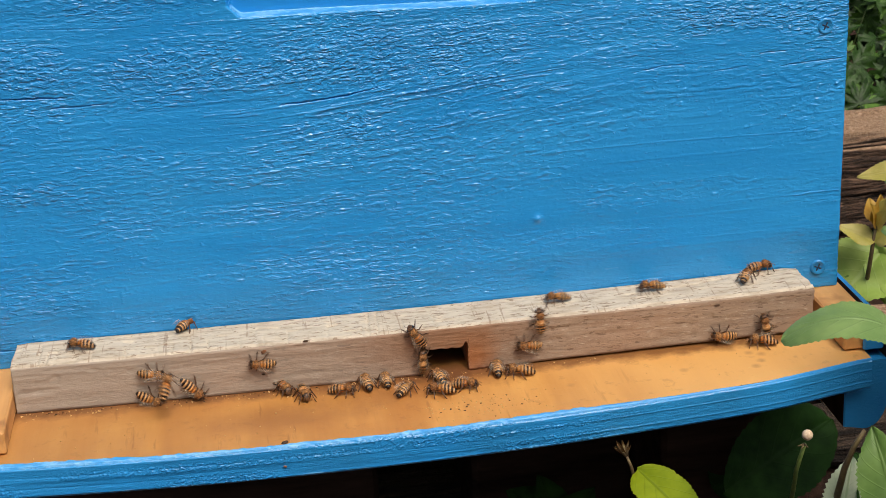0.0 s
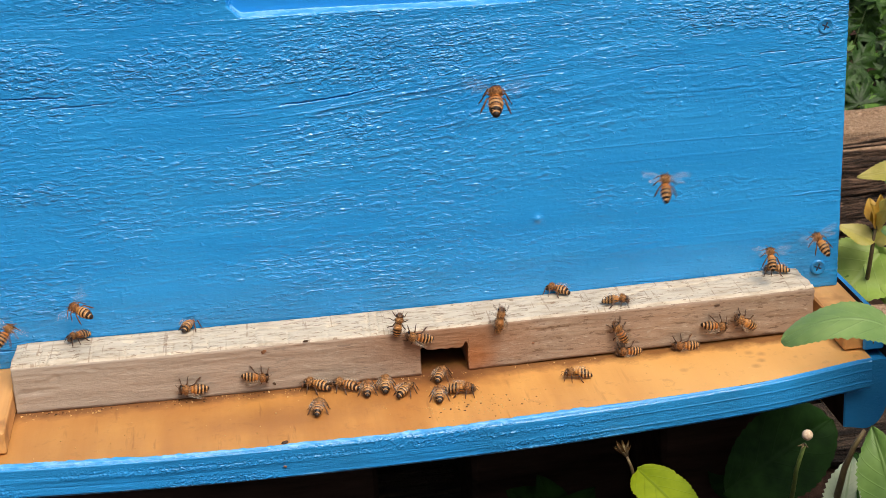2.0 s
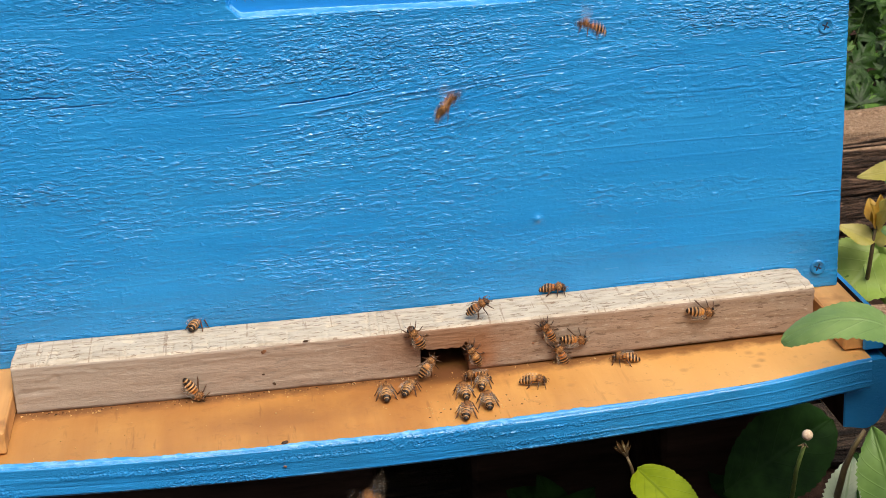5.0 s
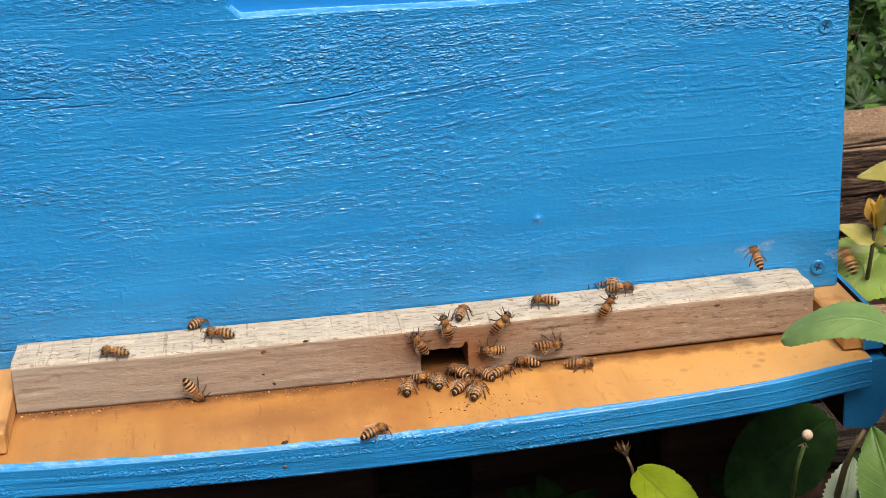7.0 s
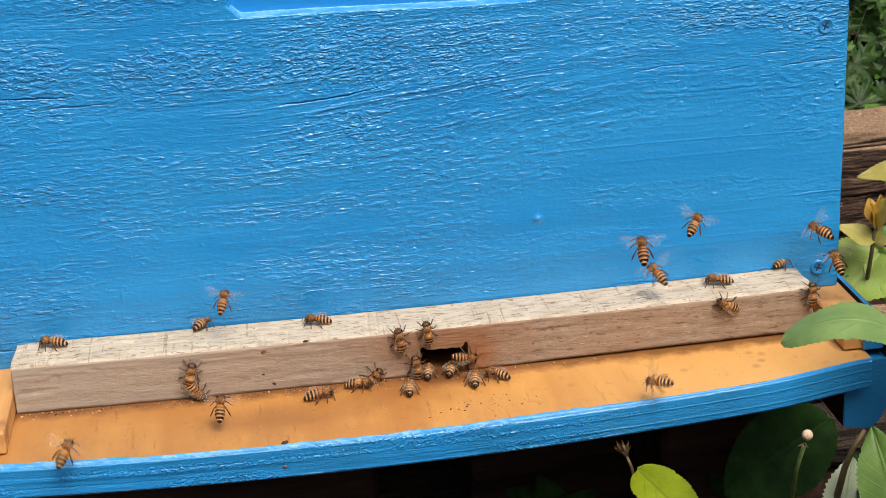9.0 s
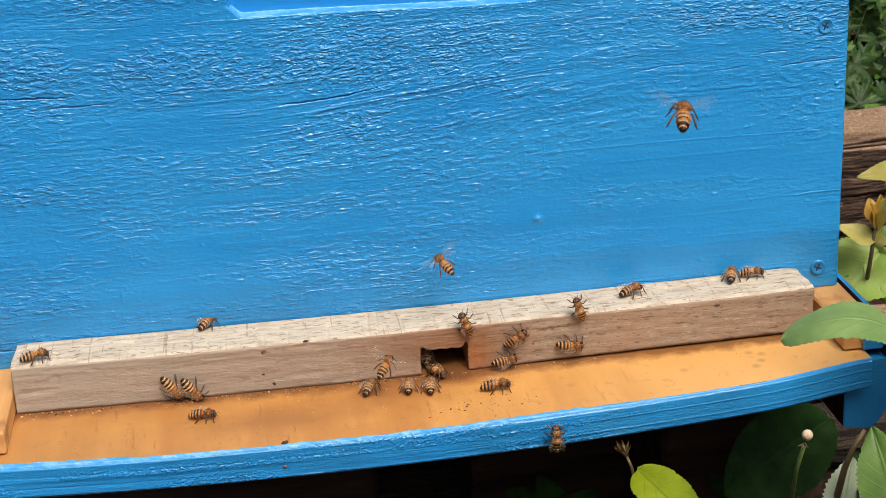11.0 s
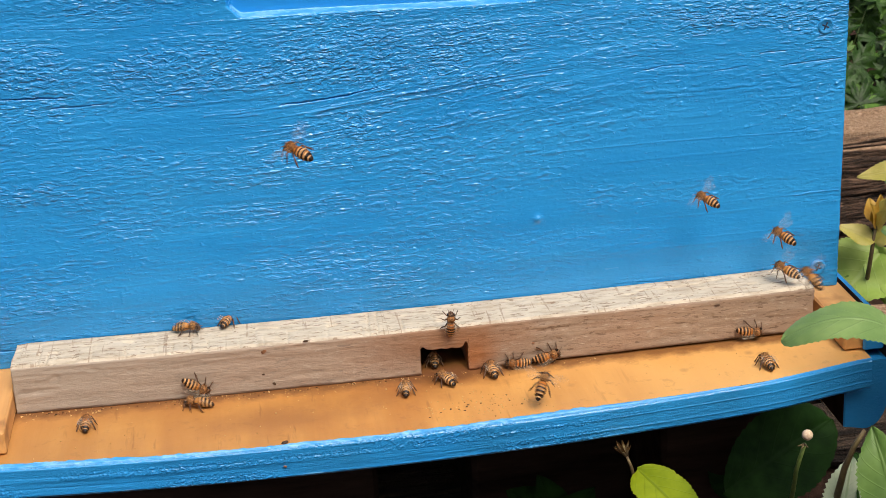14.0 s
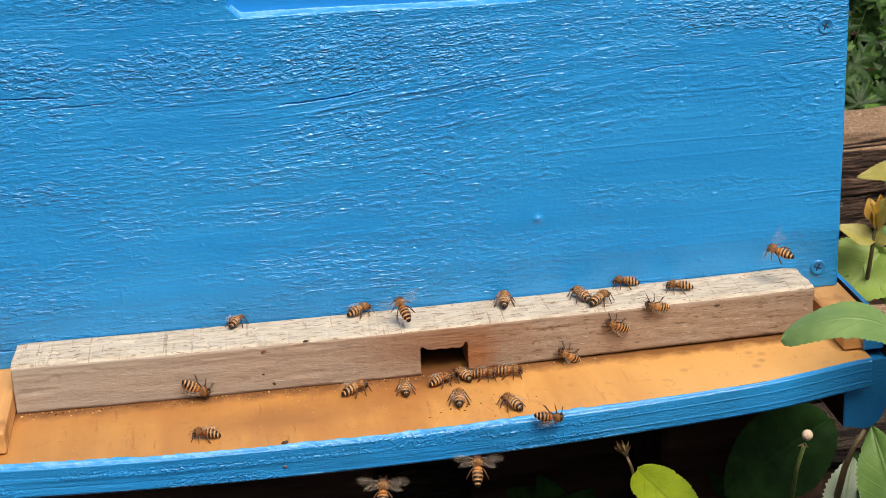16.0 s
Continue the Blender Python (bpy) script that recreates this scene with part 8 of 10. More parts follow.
    walk(bees[26], [(0, pose(0.3247, -0.0260, 0.0040, -90, -6, 180)), (0.5, pose(0.3260, -0.0260, 0.0032, -90, -6, 180)), (1, pose(0.3119, -0.0971, 0.0034, -28, -22, 126)), (1.133, pose(0.3214, -0.1716, 0.0400, -19, -13, 176)), (1.3, pose(0.3310, -0.2462, 0.0766, -7, -14, -133)), (1.433, pose(0.3405, -0.3207, 0.1132, 0, -24, -83)), (1.733, pose(0.6453, -0.3154, 0.1216, -2, -18, -40)), (2.033, pose(0.9500, -0.3100, 0.1300, 0, -12, 1)), (4.533, pose(0.6468, -0.3042, 0.1243, -3, -4, 41)), (7.067, pose(0.3436, -0.2984, 0.1186, 0, 3, 81)), (7.5, pose(0.3758, -0.0888, 0.0070, -18, -32, 111)), (7.633, pose(0.3707, -0.1450, 0.0399, -15, -25, 163)), (7.8, pose(0.3656, -0.2013, 0.0728, -7, -23, -146)), (7.933, pose(0.3605, -0.2575, 0.1057, 0, -27, -95)), (8.533, pose(0.9500, -0.6100, 0.1000, 0, -11, -31)), (15.933, pose(0.9500, -0.6100, 0.1000, 0, -11, -31)), (16, pose(0.9500, -0.6100, 0.1000, 0, -11, -31))])
    wings(bees[26], [(0.00, 0), (0.50, 0), (0.60, 1)])
    walk(bees[27], [(0, pose(0.3415, -0.0343, -0.0006, 0, 1, 164)), (0.167, pose(0.3402, -0.0346, -0.0006, -1, 0, 104)), (0.333, pose(0.3390, -0.0349, -0.0006, -1, 0, 44)), (0.5, pose(0.3377, -0.0352, -0.0006, 0, -1, -16)), (1, pose(0.3280, -0.0358, -0.0007, 0, -1, -15)), (1.467, pose(0.3434, -0.2889, 0.1284, 0, -25, -87)), (1.767, pose(0.6717, -0.2995, 0.1442, -2, -19, -43)), (2.067, pose(1.0000, -0.3100, 0.1600, 0, -13, -2)), (4.567, pose(0.6881, -0.2810, 0.1195, -4, -6, 55)), (7.067, pose(0.3761, -0.2519, 0.0791, 0, 1, 111)), (7.5, pose(0.3163, -0.0977, 0.0074, 3, -39, 80)), (8, pose(0.3181, -0.0689, 0.0070, -18, -32, 111)), (8.5, pose(0.3555, -0.0175, 0.0367, -18, -32, 111)), (9, pose(0.3824, -0.0172, 0.0296, -11, -36, 101)), (9.533, pose(0.3812, -0.0174, 0.0545, 2, -39, 81)), (9.833, pose(0.3682, -0.1069, 0.0877, -6, -35, 146)), (10.167, pose(0.3552, -0.1965, 0.1210, -7, -28, -155)), (10.467, pose(0.3422, -0.2860, 0.1542, 0, -23, -98)), (11.067, pose(1.0000, -0.6100, 0.1300, 0, -10, -26)), (15.933, pose(1.0000, -0.6100, 0.1300, 0, -10, -26)), (16, pose(1.0000, -0.6100, 0.1300, 0, -10, -26))])
    wings(bees[27], [(0.00, 0), (1.00, 0), (1.09, 1)])
    walk(bees[28], [(0, pose(0.3451, -0.0260, 0.0075, -90, -79, 180)), (0.5, pose(0.3300, -0.0260, 0.0100, -90, -36, 180)), (1, pose(0.3375, -0.0260, 0.0049, -90, -6, 180)), (1.233, pose(0.3456, -0.1533, 0.0627, -42, 6, -130)), (1.467, pose(0.3538, -0.2807, 0.1205, 0, -23, -86)), (1.767, pose(0.7019, -0.2953, 0.1102, -3, -17, -44)), (2.067, pose(1.0500, -0.3100, 0.1000, 0, -10, -2)), (5.067, pose(0.7019, -0.3022, 0.1010, -3, -6, 60)), (8.067, pose(0.3537, -0.2944, 0.1019, 0, -1, 121)), (8.5, pose(0.3135, -0.2273, 0.0735, -32, -15, 132)), (8.667, pose(0.3237, -0.2485, 0.0875, -19, -6, -174)), (8.8, pose(0.3339, -0.2696, 0.1015, -4, -12, -120)), (8.967, pose(0.3441, -0.2907, 0.1155, 0, -27, -64)), (9.567, pose(1.1000, -0.6100, 0.1000, 0, -11, -23)), (15.933, pose(1.1000, -0.6100, 0.1000, 0, -11, -23)), (16, pose(1.1000, -0.6100, 0.1000, 0, -11, -23))])
    wings(bees[28], [(0.00, 0), (1.00, 0), (1.09, 1)])
    walk(bees[29], [(0, pose(1.1000, -0.3100, 0.1300, 0, -8, 164)), (0.033, pose(0.3674, -0.2548, 0.1052, 0, 2, 103)), (0.5, pose(0.3307, -0.0962, 0.0275, -18, -32, 111)), (1, pose(0.3797, -0.0003, 0.0120, -90, -88, 180)), (1.267, pose(0.3684, -0.0131, 0.0141, 90, -43, 0)), (1.5, pose(0.3571, -0.0260, 0.0163, 90, 6, 0)), (1.733, pose(0.3460, -0.0260, 0.0132, 90, -69, 0)), (2, pose(0.3349, -0.0260, 0.0101, -90, -35, 180)), (2.267, pose(0.3365, -0.0260, 0.0119, 90, -69, 0)), (2.5, pose(0.3381, -0.0260, 0.0137, 90, 6, 0)), (2.733, pose(0.3463, -0.0260, 0.0133, 90, -43, 0)), (3, pose(0.3545, -0.0260, 0.0128, -90, -88, 180)), (3.267, pose(0.3687, -0.0242, 0.0120, 30, -41, 17)), (3.5, pose(0.3830, -0.0223, 0.0112, 0, 0, -14)), (3.733, pose(0.3700, -0.0242, 0.0152, 45, -11, -2)), (4, pose(0.3570, -0.0260, 0.0192, 90, -27, 0)), (4.267, pose(0.3570, -0.0260, 0.0192, 90, -27, 0)), (4.467, pose(0.3446, -0.1608, 0.0866, 45, -5, -47)), (4.7, pose(0.3321, -0.2956, 0.1540, 0, -24, -95)), (5, pose(0.6411, -0.3328, 0.1570, -3, -18, -50)), (5.3, pose(0.9500, -0.3700, 0.1600, 0, -12, -7)), (6.667, pose(0.6364, -0.3551, 0.1539, -3, -6, 58)), (8.067, pose(0.3227, -0.3403, 0.1479, 0, -1, 121)), (8.5, pose(0.2904, -0.2874, 0.1243, -18, -32, 111)), (9, pose(0.3673, -0.0260, 0.0209, -90, -88, 180)), (9.633, pose(0.3673, -0.0260, 0.0209, -90, -88, 180)), (9.8, pose(0.3666, -0.0994, 0.0560, -64, -57, -155)), (9.933, pose(0.3658, -0.1729, 0.0911, -34, -33, -125)), (10.1, pose(0.3650, -0.2463, 0.1262, 0, -24, -91)), (10.7, pose(0.9500, -0.6700, 0.1300, 0, -11, -36)), (15.933, pose(0.9500, -0.6700, 0.1300, 0, -11, -36)), (16, pose(0.9500, -0.6700, 0.1300, 0, -11, -36))])
    wings(bees[29], [(0.00, 1), (0.90, 1), (1.00, 0), (4.27, 0), (4.36, 1), (8.90, 1), (9.00, 0), (9.65, 0), (9.74, 1)])
    walk(bees[30], [(0, pose(0.2900, -0.4600, 0.6200, 0, 21, 112)), (0.033, pose(0.0973, -0.2053, 0.2771, 0, 22, 84)), (0.5, pose(0.1156, -0.0185, 0.0371, -11, -36, 101)), (1, pose(0.1377, -0.0186, 0.0582, 3, -39, 80)), (1.167, pose(0.1267, -0.0546, 0.1279, 9, -42, 133)), (1.3, pose(0.1157, -0.0907, 0.1977, 8, -48, -170)), (1.467, pose(0.1048, -0.1267, 0.2675, 0, -50, -107)), (2.067, pose(0.3500, -0.4600, 0.6500, 0, -34, -54)), (3.133, pose(0.2801, -0.3698, 0.5279, -24, -18, 6)), (4.233, pose(0.2102, -0.2795, 0.4058, -23, 9, 55)), (5.3, pose(0.1403, -0.1893, 0.2837, 0, 25, 111)), (5.733, pose(0.0726, -0.0148, 0.0222, 0, -1, 167)), (6.5, pose(0.0726, -0.0148, 0.0222, 0, -1, 167)), (7, pose(0.0919, -0.0148, 0.0220, 0, 0, 167)), (7.267, pose(0.1029, -0.0244, 0.0255, -45, -3, 173)), (7.5, pose(0.1140, -0.0260, 0.0220, -90, -6, 180)), (7.667, pose(0.1203, -0.0260, 0.0184, -90, 54, 180)), (7.833, pose(0.1266, -0.0260, 0.0148, 90, 66, 0)), (8, pose(0.1330, -0.0260, 0.0112, 90, 6, 0)), (8.5, pose(0.1476, -0.0260, 0.0038, 90, 38, 0)), (8.733, pose(0.1413, -0.0331, 0.0012, 43, 17, -3)), (9, pose(0.1350, -0.0401, -0.0015, 0, 0, 10)), (9.433, pose(0.1350, -0.0401, -0.0015, 0, 0, 10)), (9.667, pose(0.1494, -0.1104, 0.1384, -12, -25, -29)), (9.867, pose(0.1638, -0.1806, 0.2782, 0, -51, -78)), (10.467, pose(0.1700, -0.7000, 0.6200, 0, -28, -89)), (12.167, pose(0.1937, -0.5215, 0.5035, -24, -13, -29)), (13.867, pose(0.2173, -0.3431, 0.3871, -24, 14, 22)), (15.567, pose(0.2410, -0.1646, 0.2706, 0, 29, 83)), (15.933, pose(0.2610, -0.0123, 0.0243, 0, 0, 111)), (16, pose(0.2612, -0.0108, 0.0218, 0, 0, 111))])
    wings(bees[30], [(0.00, 1), (5.64, 1), (5.72, 0), (9.44, 0), (9.53, 1), (15.92, 1), (16.00, 0)])
    walk(bees[31], [(0, pose(1.0000, -0.3700, 0.1000, 0, -8, 153)), (0.033, pose(1.0000, -0.3700, 0.1000, 0, -8, 153)), (0.067, pose(0.3435, -0.3129, 0.1230, 0, 0, 96)), (0.267, pose(0.3291, -0.1695, 0.0626, -8, -44, 101)), (0.5, pose(0.3146, -0.0260, 0.0022, -90, -80, 180)), (1, pose(0.3143, -0.0260, 0.0094, 90, -60, 0)), (1.267, pose(0.3143, -0.0290, 0.0043, 6, -47, 106)), (1.5, pose(0.3143, -0.0320, -0.0009, 0, 0, 142)), (1.733, pose(0.3178, -0.0290, 0.0043, 48, -30, 69)), (2, pose(0.3213, -0.0260, 0.0095, 90, 6, 0)), (2.167, pose(0.3206, -0.0260, 0.0076, 90, -54, 0)), (2.333, pose(0.3199, -0.0260, 0.0056, -90, -66, 180)), (2.5, pose(0.3192, -0.0260, 0.0037, -90, -6, 180)), (2.733, pose(0.3221, -0.0635, 0.0056, -57, -41, 143)), (3, pose(0.3249, -0.1009, 0.0074, 3, -39, 80)), (3.167, pose(0.3322, -0.1658, 0.0410, 9, -34, 22)), (3.3, pose(0.3395, -0.2306, 0.0746, 7, -27, -32)), (3.467, pose(0.3468, -0.2955, 0.1082, 0, -25, -84)), (4.067, pose(1.0500, -0.3700, 0.1300, 0, -12, -6)), (7.8, pose(0.7100, -0.3060, 0.1242, -3, -6, 49)), (11.533, pose(0.3700, -0.2420, 0.1183, 0, 1, 104)), (11.767, pose(0.3425, -0.1340, 0.0703, 40, -29, 57)), (12, pose(0.3150, -0.0260, 0.0222, 90, -16, 0)), (12.5, pose(0.3030, -0.0260, 0.0064, 90, -16, 0)), (13, pose(0.2849, -0.0260, 0.0032, 90, -16, 0)), (13.267, pose(0.3023, -0.0345, 0.0121, 55, -40, 31)), (13.5, pose(0.3197, -0.0430, 0.0210, 3, -39, 80)), (13.733, pose(0.3290, -0.0345, 0.0129, 60, -30, 26)), (14, pose(0.3383, -0.0260, 0.0048, 90, 6, 0)), (14.167, pose(0.3303, -0.0260, 0.0044, 90, -54, 0)), (14.333, pose(0.3223, -0.0260, 0.0040, -90, -66, 180)), (14.5, pose(0.3144, -0.0260, 0.0037, -90, -6, 180)), (14.733, pose(0.3039, -0.0260, 0.0041, -90, -63, 180)), (15, pose(0.2935, -0.0260, 0.0045, 90, -60, 0)), (15.5, pose(0.2701, -0.0260, 0.0034, 90, -38, 0)), (15.733, pose(0.2721, -0.0260, 0.0091, -90, -84, 180)), (15.933, pose(0.2740, -0.0260, 0.0147, -90, -27, 180)), (16, pose(0.2740, -0.0260, 0.0147, -90, -27, 180))])
    wings(bees[31], [(0.00, 1), (0.42, 1), (0.50, 0), (2.50, 0), (2.60, 1), (11.92, 1), (12.00, 0), (13.00, 0), (13.10, 1), (13.90, 1), (14.00, 0)])
    walk(bees[32], [(0, pose(1.1000, -0.3700, 0.1600, 0, -6, 157)), (0.033, pose(1.1000, -0.3700, 0.1600, 0, -6, 157)), (0.067, pose(0.3474, -0.2836, 0.1241, 0, 2, 101)), (0.267, pose(0.3217, -0.1548, 0.0632, -3, -44, 98)), (0.5, pose(0.2960, -0.0260, 0.0022, -90, -90, 180)), (1, pose(0.2876, -0.0260, 0.0081, 90, -60, 0)), (1.5, pose(0.3003, -0.0260, 0.0095, -90, -90, 180)), (1.733, pose(0.3032, -0.0260, 0.0053, -90, -48, 180)), (2, pose(0.3062, -0.0260, 0.0011, -90, -6, 180)), (2.267, pose(0.2988, -0.0260, 0.0025, -90, -80, 180)), (2.5, pose(0.2914, -0.0260, 0.0039, 90, -27, 0)), (3, pose(0.2895, -0.0260, 0.0050, 90, -27, 0)), (3.267, pose(0.2906, -0.0345, 0.0079, 44, -51, 46)), (3.5, pose(0.2916, -0.0431, 0.0109, -11, -36, 101)), (3.667, pose(0.3151, -0.1193, 0.0438, -1, -36, 40)), (3.8, pose(0.3386, -0.1955, 0.0767, 4, -30, -19)), (3.967, pose(0.3621, -0.2717, 0.1096, 0, -22, -73)), (4.567, pose(0.9500, -0.4300, 0.1000, 0, -11, -15)), (8.067, pose(0.6480, -0.3479, 0.1453, -2, -6, 34)), (11.567, pose(0.3461, -0.2657, 0.1905, 0, 0, 82)), (12, pose(0.3799, -0.0179, 0.0923, -28, -22, 126)), (12.5, pose(0.3548, -0.0182, 0.0873, -32, -15, 132)), (13, pose(0.2680, -0.1165, 0.1475, 14, -36, 64)), (13.5, pose(0.3148, -0.1165, 0.0855, 3, -39, 80)), (14, pose(0.3561, -0.0178, 0.0452, -30, -18, 129)), (14.5, pose(0.3495, -0.0178, 0.0715, -11, -36, 101)), (15, pose(0.3467, -0.1184, 0.0889, -32, -15, 132)), (15.2, pose(0.3422, -0.2020, 0.1297, -13, -9, -161)), (15.433, pose(0.3377, -0.2855, 0.1705, 0, -24, -93)), (15.933, pose(0.3377, -0.2855, 0.1705, 0, -24, -93)), (16, pose(0.3377, -0.2855, 0.1705, 0, -24, -93))])
    wings(bees[32], [(0.00, 1), (0.42, 1), (0.50, 0), (3.00, 0), (3.10, 1)])
    walk(bees[33], [(0, pose(0.2000, -0.4200, -0.0800, 0, -18, 111)), (0.033, pose(0.2000, -0.4200, -0.0800, 0, -18, 111)), (0.533, pose(0.0634, -0.2938, 0.0321, 0, -8, 90)), (1, pose(0.0637, -0.0648, 0.0073, -28, -22, 126)), (1.5, pose(0.0536, -0.0436, 0.0192, 11, -37, 69)), (1.733, pose(0.0410, -0.0234, 0.0205, -10, -22, 149)), (2, pose(0.0284, -0.0031, 0.0227, 0, -1, -144)), (2.5, pose(0.0552, -0.0026, 0.0224, 0, -1, -167)), (3, pose(0.0746, -0.0134, 0.0222, 0, -1, -168)), (3.167, pose(0.0836, -0.0112, 0.0221, 0, 0, -108)), (3.333, pose(0.0926, -0.0090, 0.0220, 0, 0, -48)), (3.5, pose(0.1016, -0.0067, 0.0219, 0, 0, 12)), (3.733, pose(0.0996, -0.0129, 0.0423, -19, -12, 76)), (4, pose(0.0976, -0.0191, 0.0638, -38, 0, 141)), (4.533, pose(0.0866, -0.0194, 0.0962, -39, 3, 142)), (4.933, pose(0.1100, -0.1004, 0.1882, -4, -6, -147)), (5.367, pose(0.1334, -0.1814, 0.2803, 0, -42, -78)), (5.967, pose(0.0500, -0.5200, 0.6200, 0, -35, -104)), (6.667, pose(0.0830, -0.4158, 0.5070, 20, -21, -163)), (7.333, pose(0.1160, -0.3115, 0.3940, 18, 1, 148)), (8.033, pose(0.1489, -0.2073, 0.2810, 0, 14, 95)), (8.5, pose(0.1311, -0.0190, 0.1007, 0, -39, 85)), (9, pose(0.0960, -0.0184, 0.0406, 11, -37, 69)), (9.533, pose(0.1264, -0.0438, 0.0245, 25, -27, 47)), (9.867, pose(0.1404, -0.1134, 0.1534, 8, -29, -10)), (10.2, pose(0.1543, -0.1830, 0.2822, 0, -43, -71)), (10.8, pose(0.0500, -0.7600, 0.6200, 0, -26, -100)), (15.933, pose(0.0500, -0.7600, 0.6200, 0, -26, -100)), (16, pose(0.0500, -0.7600, 0.6200, 0, -26, -100))])
    wings(bees[33], [(0.00, 1), (1.90, 1), (2.00, 0), (3.50, 0), (3.60, 1)])
    walk(bees[34], [(0, pose(0.1100, -0.5200, 0.6500, 0, 23, 74)), (0.033, pose(0.1100, -0.5200, 0.6500, 0, 23, 74)), (0.567, pose(0.1801, -0.2053, 0.2713, 0, 28, 68)), (1, pose(0.2444, -0.0435, -0.0015, 0, 0, 98)), (1.5, pose(0.2515, -0.0584, -0.0014, 0, 0, 82)), (1.733, pose(0.2512, -0.0524, -0.0014, 0, 0, 124)), (2, pose(0.2508, -0.0464, -0.0014, 0, 0, 166)), (2.5, pose(0.2366, -0.0391, -0.0015, 0, 0, 144)), (3, pose(0.2265, -0.0372, -0.0015, 0, 0, 166)), (3.5, pose(0.2202, -0.0356, -0.0016, 0, 0, 166)), (3.733, pose(0.2149, -0.0308, 0.0012, -45, -6, 172)), (4, pose(0.2096, -0.0260, 0.0039, -90, -6, 180)), (5.267, pose(0.2065, -0.0260, 0.0082, -90, -85, 180)), (6.5, pose(0.2034, -0.0260, 0.0126, 90, -16, 0)), (7, pose(0.2203, -0.0260, 0.0226, 90, -48, 0)), (7.267, pose(0.2200, -0.0217, 0.0256, -8, -50, 102)), (7.5, pose(0.2198, -0.0093, 0.0216, 0, 0, 142)), (7.733, pose(0.2231, -0.0217, 0.0236, -34, -46, 141)), (8, pose(0.2265, -0.0260, 0.0185, 90, -88, 0)), (8.267, pose(0.2237, -0.0224, 0.0419, -37, -49, 132)), (8.5, pose(0.2210, -0.0189, 0.0652, -35, -8, 137)), (8.733, pose(0.2059, -0.0928, 0.1679, -7, -15, -163)), (8.933, pose(0.1908, -0.1667, 0.2706, 0, -43, -102)), (9.533, pose(0.1700, -0.5200, 0.6200, 0, -36, -93)), (9.733, pose(0.1825, -0.3948, 0.5025, -28, -17, -32)), (9.967, pose(0.1950, -0.2695, 0.3850, -27, 14, 17)), (10.167, pose(0.2075, -0.1443, 0.2675, 0, 32, 77)), (11, pose(0.1964, -0.0186, 0.0481, -26, -25, 123)), (11.5, pose(0.2369, -0.0185, 0.0386, -32, -15, 132)), (12, pose(0.2661, -0.0182, 0.0543, 11, -37, 69)), (12.5, pose(0.2174, -0.0183, 0.0356, -11, -36, 101)), (13, pose(0.2807, -0.0182, 0.0344, -32, -15, 132)), (13.5, pose(0.2857, -0.0178, 0.0283, 3, -39, 80)), (13.633, pose(0.2781, -0.0806, 0.1106, 1, -38, 22)), (13.8, pose(0.2706, -0.1433, 0.1930, -1, -40, -37)), (13.933, pose(0.2631, -0.2061, 0.2753, 0, -42, -97)), (14.533, pose(0.2300, -0.7600, 0.6500, 0, -29, -93)), (15.933, pose(0.2300, -0.7600, 0.6500, 0, -29, -93)), (16, pose(0.2300, -0.7600, 0.6500, 0, -29, -93))])
    wings(bees[34], [(0.00, 1), (0.92, 1), (1.00, 0), (8.00, 0), (8.10, 1)])
    walk(bees[35], [(0, pose(1.0000, -0.4300, 0.1300, 0, -10, 146)), (0.033, pose(1.0000, -0.4300, 0.1300, 0, -10, 146)), (0.567, pose(0.3612, -0.2669, 0.1752, 0, -3, 85)), (1, pose(0.3829, -0.0180, 0.0987, -28, -22, 126)), (1.5, pose(0.3395, -0.1424, 0.1455, -28, -22, 126)), (2, pose(0.3743, -0.0174, 0.0396, -18, -32, 111)), (2.5, pose(0.3656, -0.0173, 0.0314, 11, -37, 69)), (3, pose(0.3402, -0.0175, 0.0281, 3, -39, 80)), (3.5, pose(0.2955, -0.0627, 0.0497, 3, -39, 80)), (3.733, pose(0.3050, -0.0443, 0.0336, 60, -30, 26)), (4, pose(0.3145, -0.0260, 0.0175, 90, 6, 0)), (5.733, pose(0.3145, -0.0260, 0.0175, 90, 6, 0)), (5.933, pose(0.3407, -0.1474, 0.0649, 40, 9, -45)), (6.167, pose(0.3668, -0.2689, 0.1123, 0, -22, -78)), (6.767, pose(1.0500, -0.4300, 0.1600, 0, -13, -13)), (9.167, pose(0.7120, -0.3397, 0.1490, -3, -8, 45)), (11.567, pose(0.3741, -0.2494, 0.1380, 0, -2, 103)), (12, pose(0.3316, -0.0630, 0.0747, -32, -15, 132)), (12.267, pose(0.3407, -0.0360, 0.0482, -10, -19, 55)), (12.5, pose(0.3499, -0.0090, 0.0228, 0, -1, -17)), (12.733, pose(0.3384, -0.0689, 0.0247, 8, -20, 33)), (13, pose(0.3269, -0.1288, 0.0276, -4, -38, 91)), (13.5, pose(0.3209, -0.1167, 0.0727, -28, -22, 126)), (14, pose(0.3581, -0.0177, 0.0279, -32, -15, 132)), (14.267, pose(0.3579, -0.0120, 0.0249, -10, -19, 55)), (14.5, pose(0.3577, -0.0063, 0.0229, 0, -1, -17)), (14.733, pose(0.3599, -0.0118, 0.0264, 11, -19, 29)), (15, pose(0.3621, -0.0173, 0.0309, 3, -39, 80)), (15.5, pose(0.3706, -0.0173, 0.0329, -11, -36, 101)), (15.933, pose(0.3549, -0.0178, 0.0374, -35, -8, 137)), (16, pose(0.3547, -0.0178, 0.0374, -35, -8, 137))])
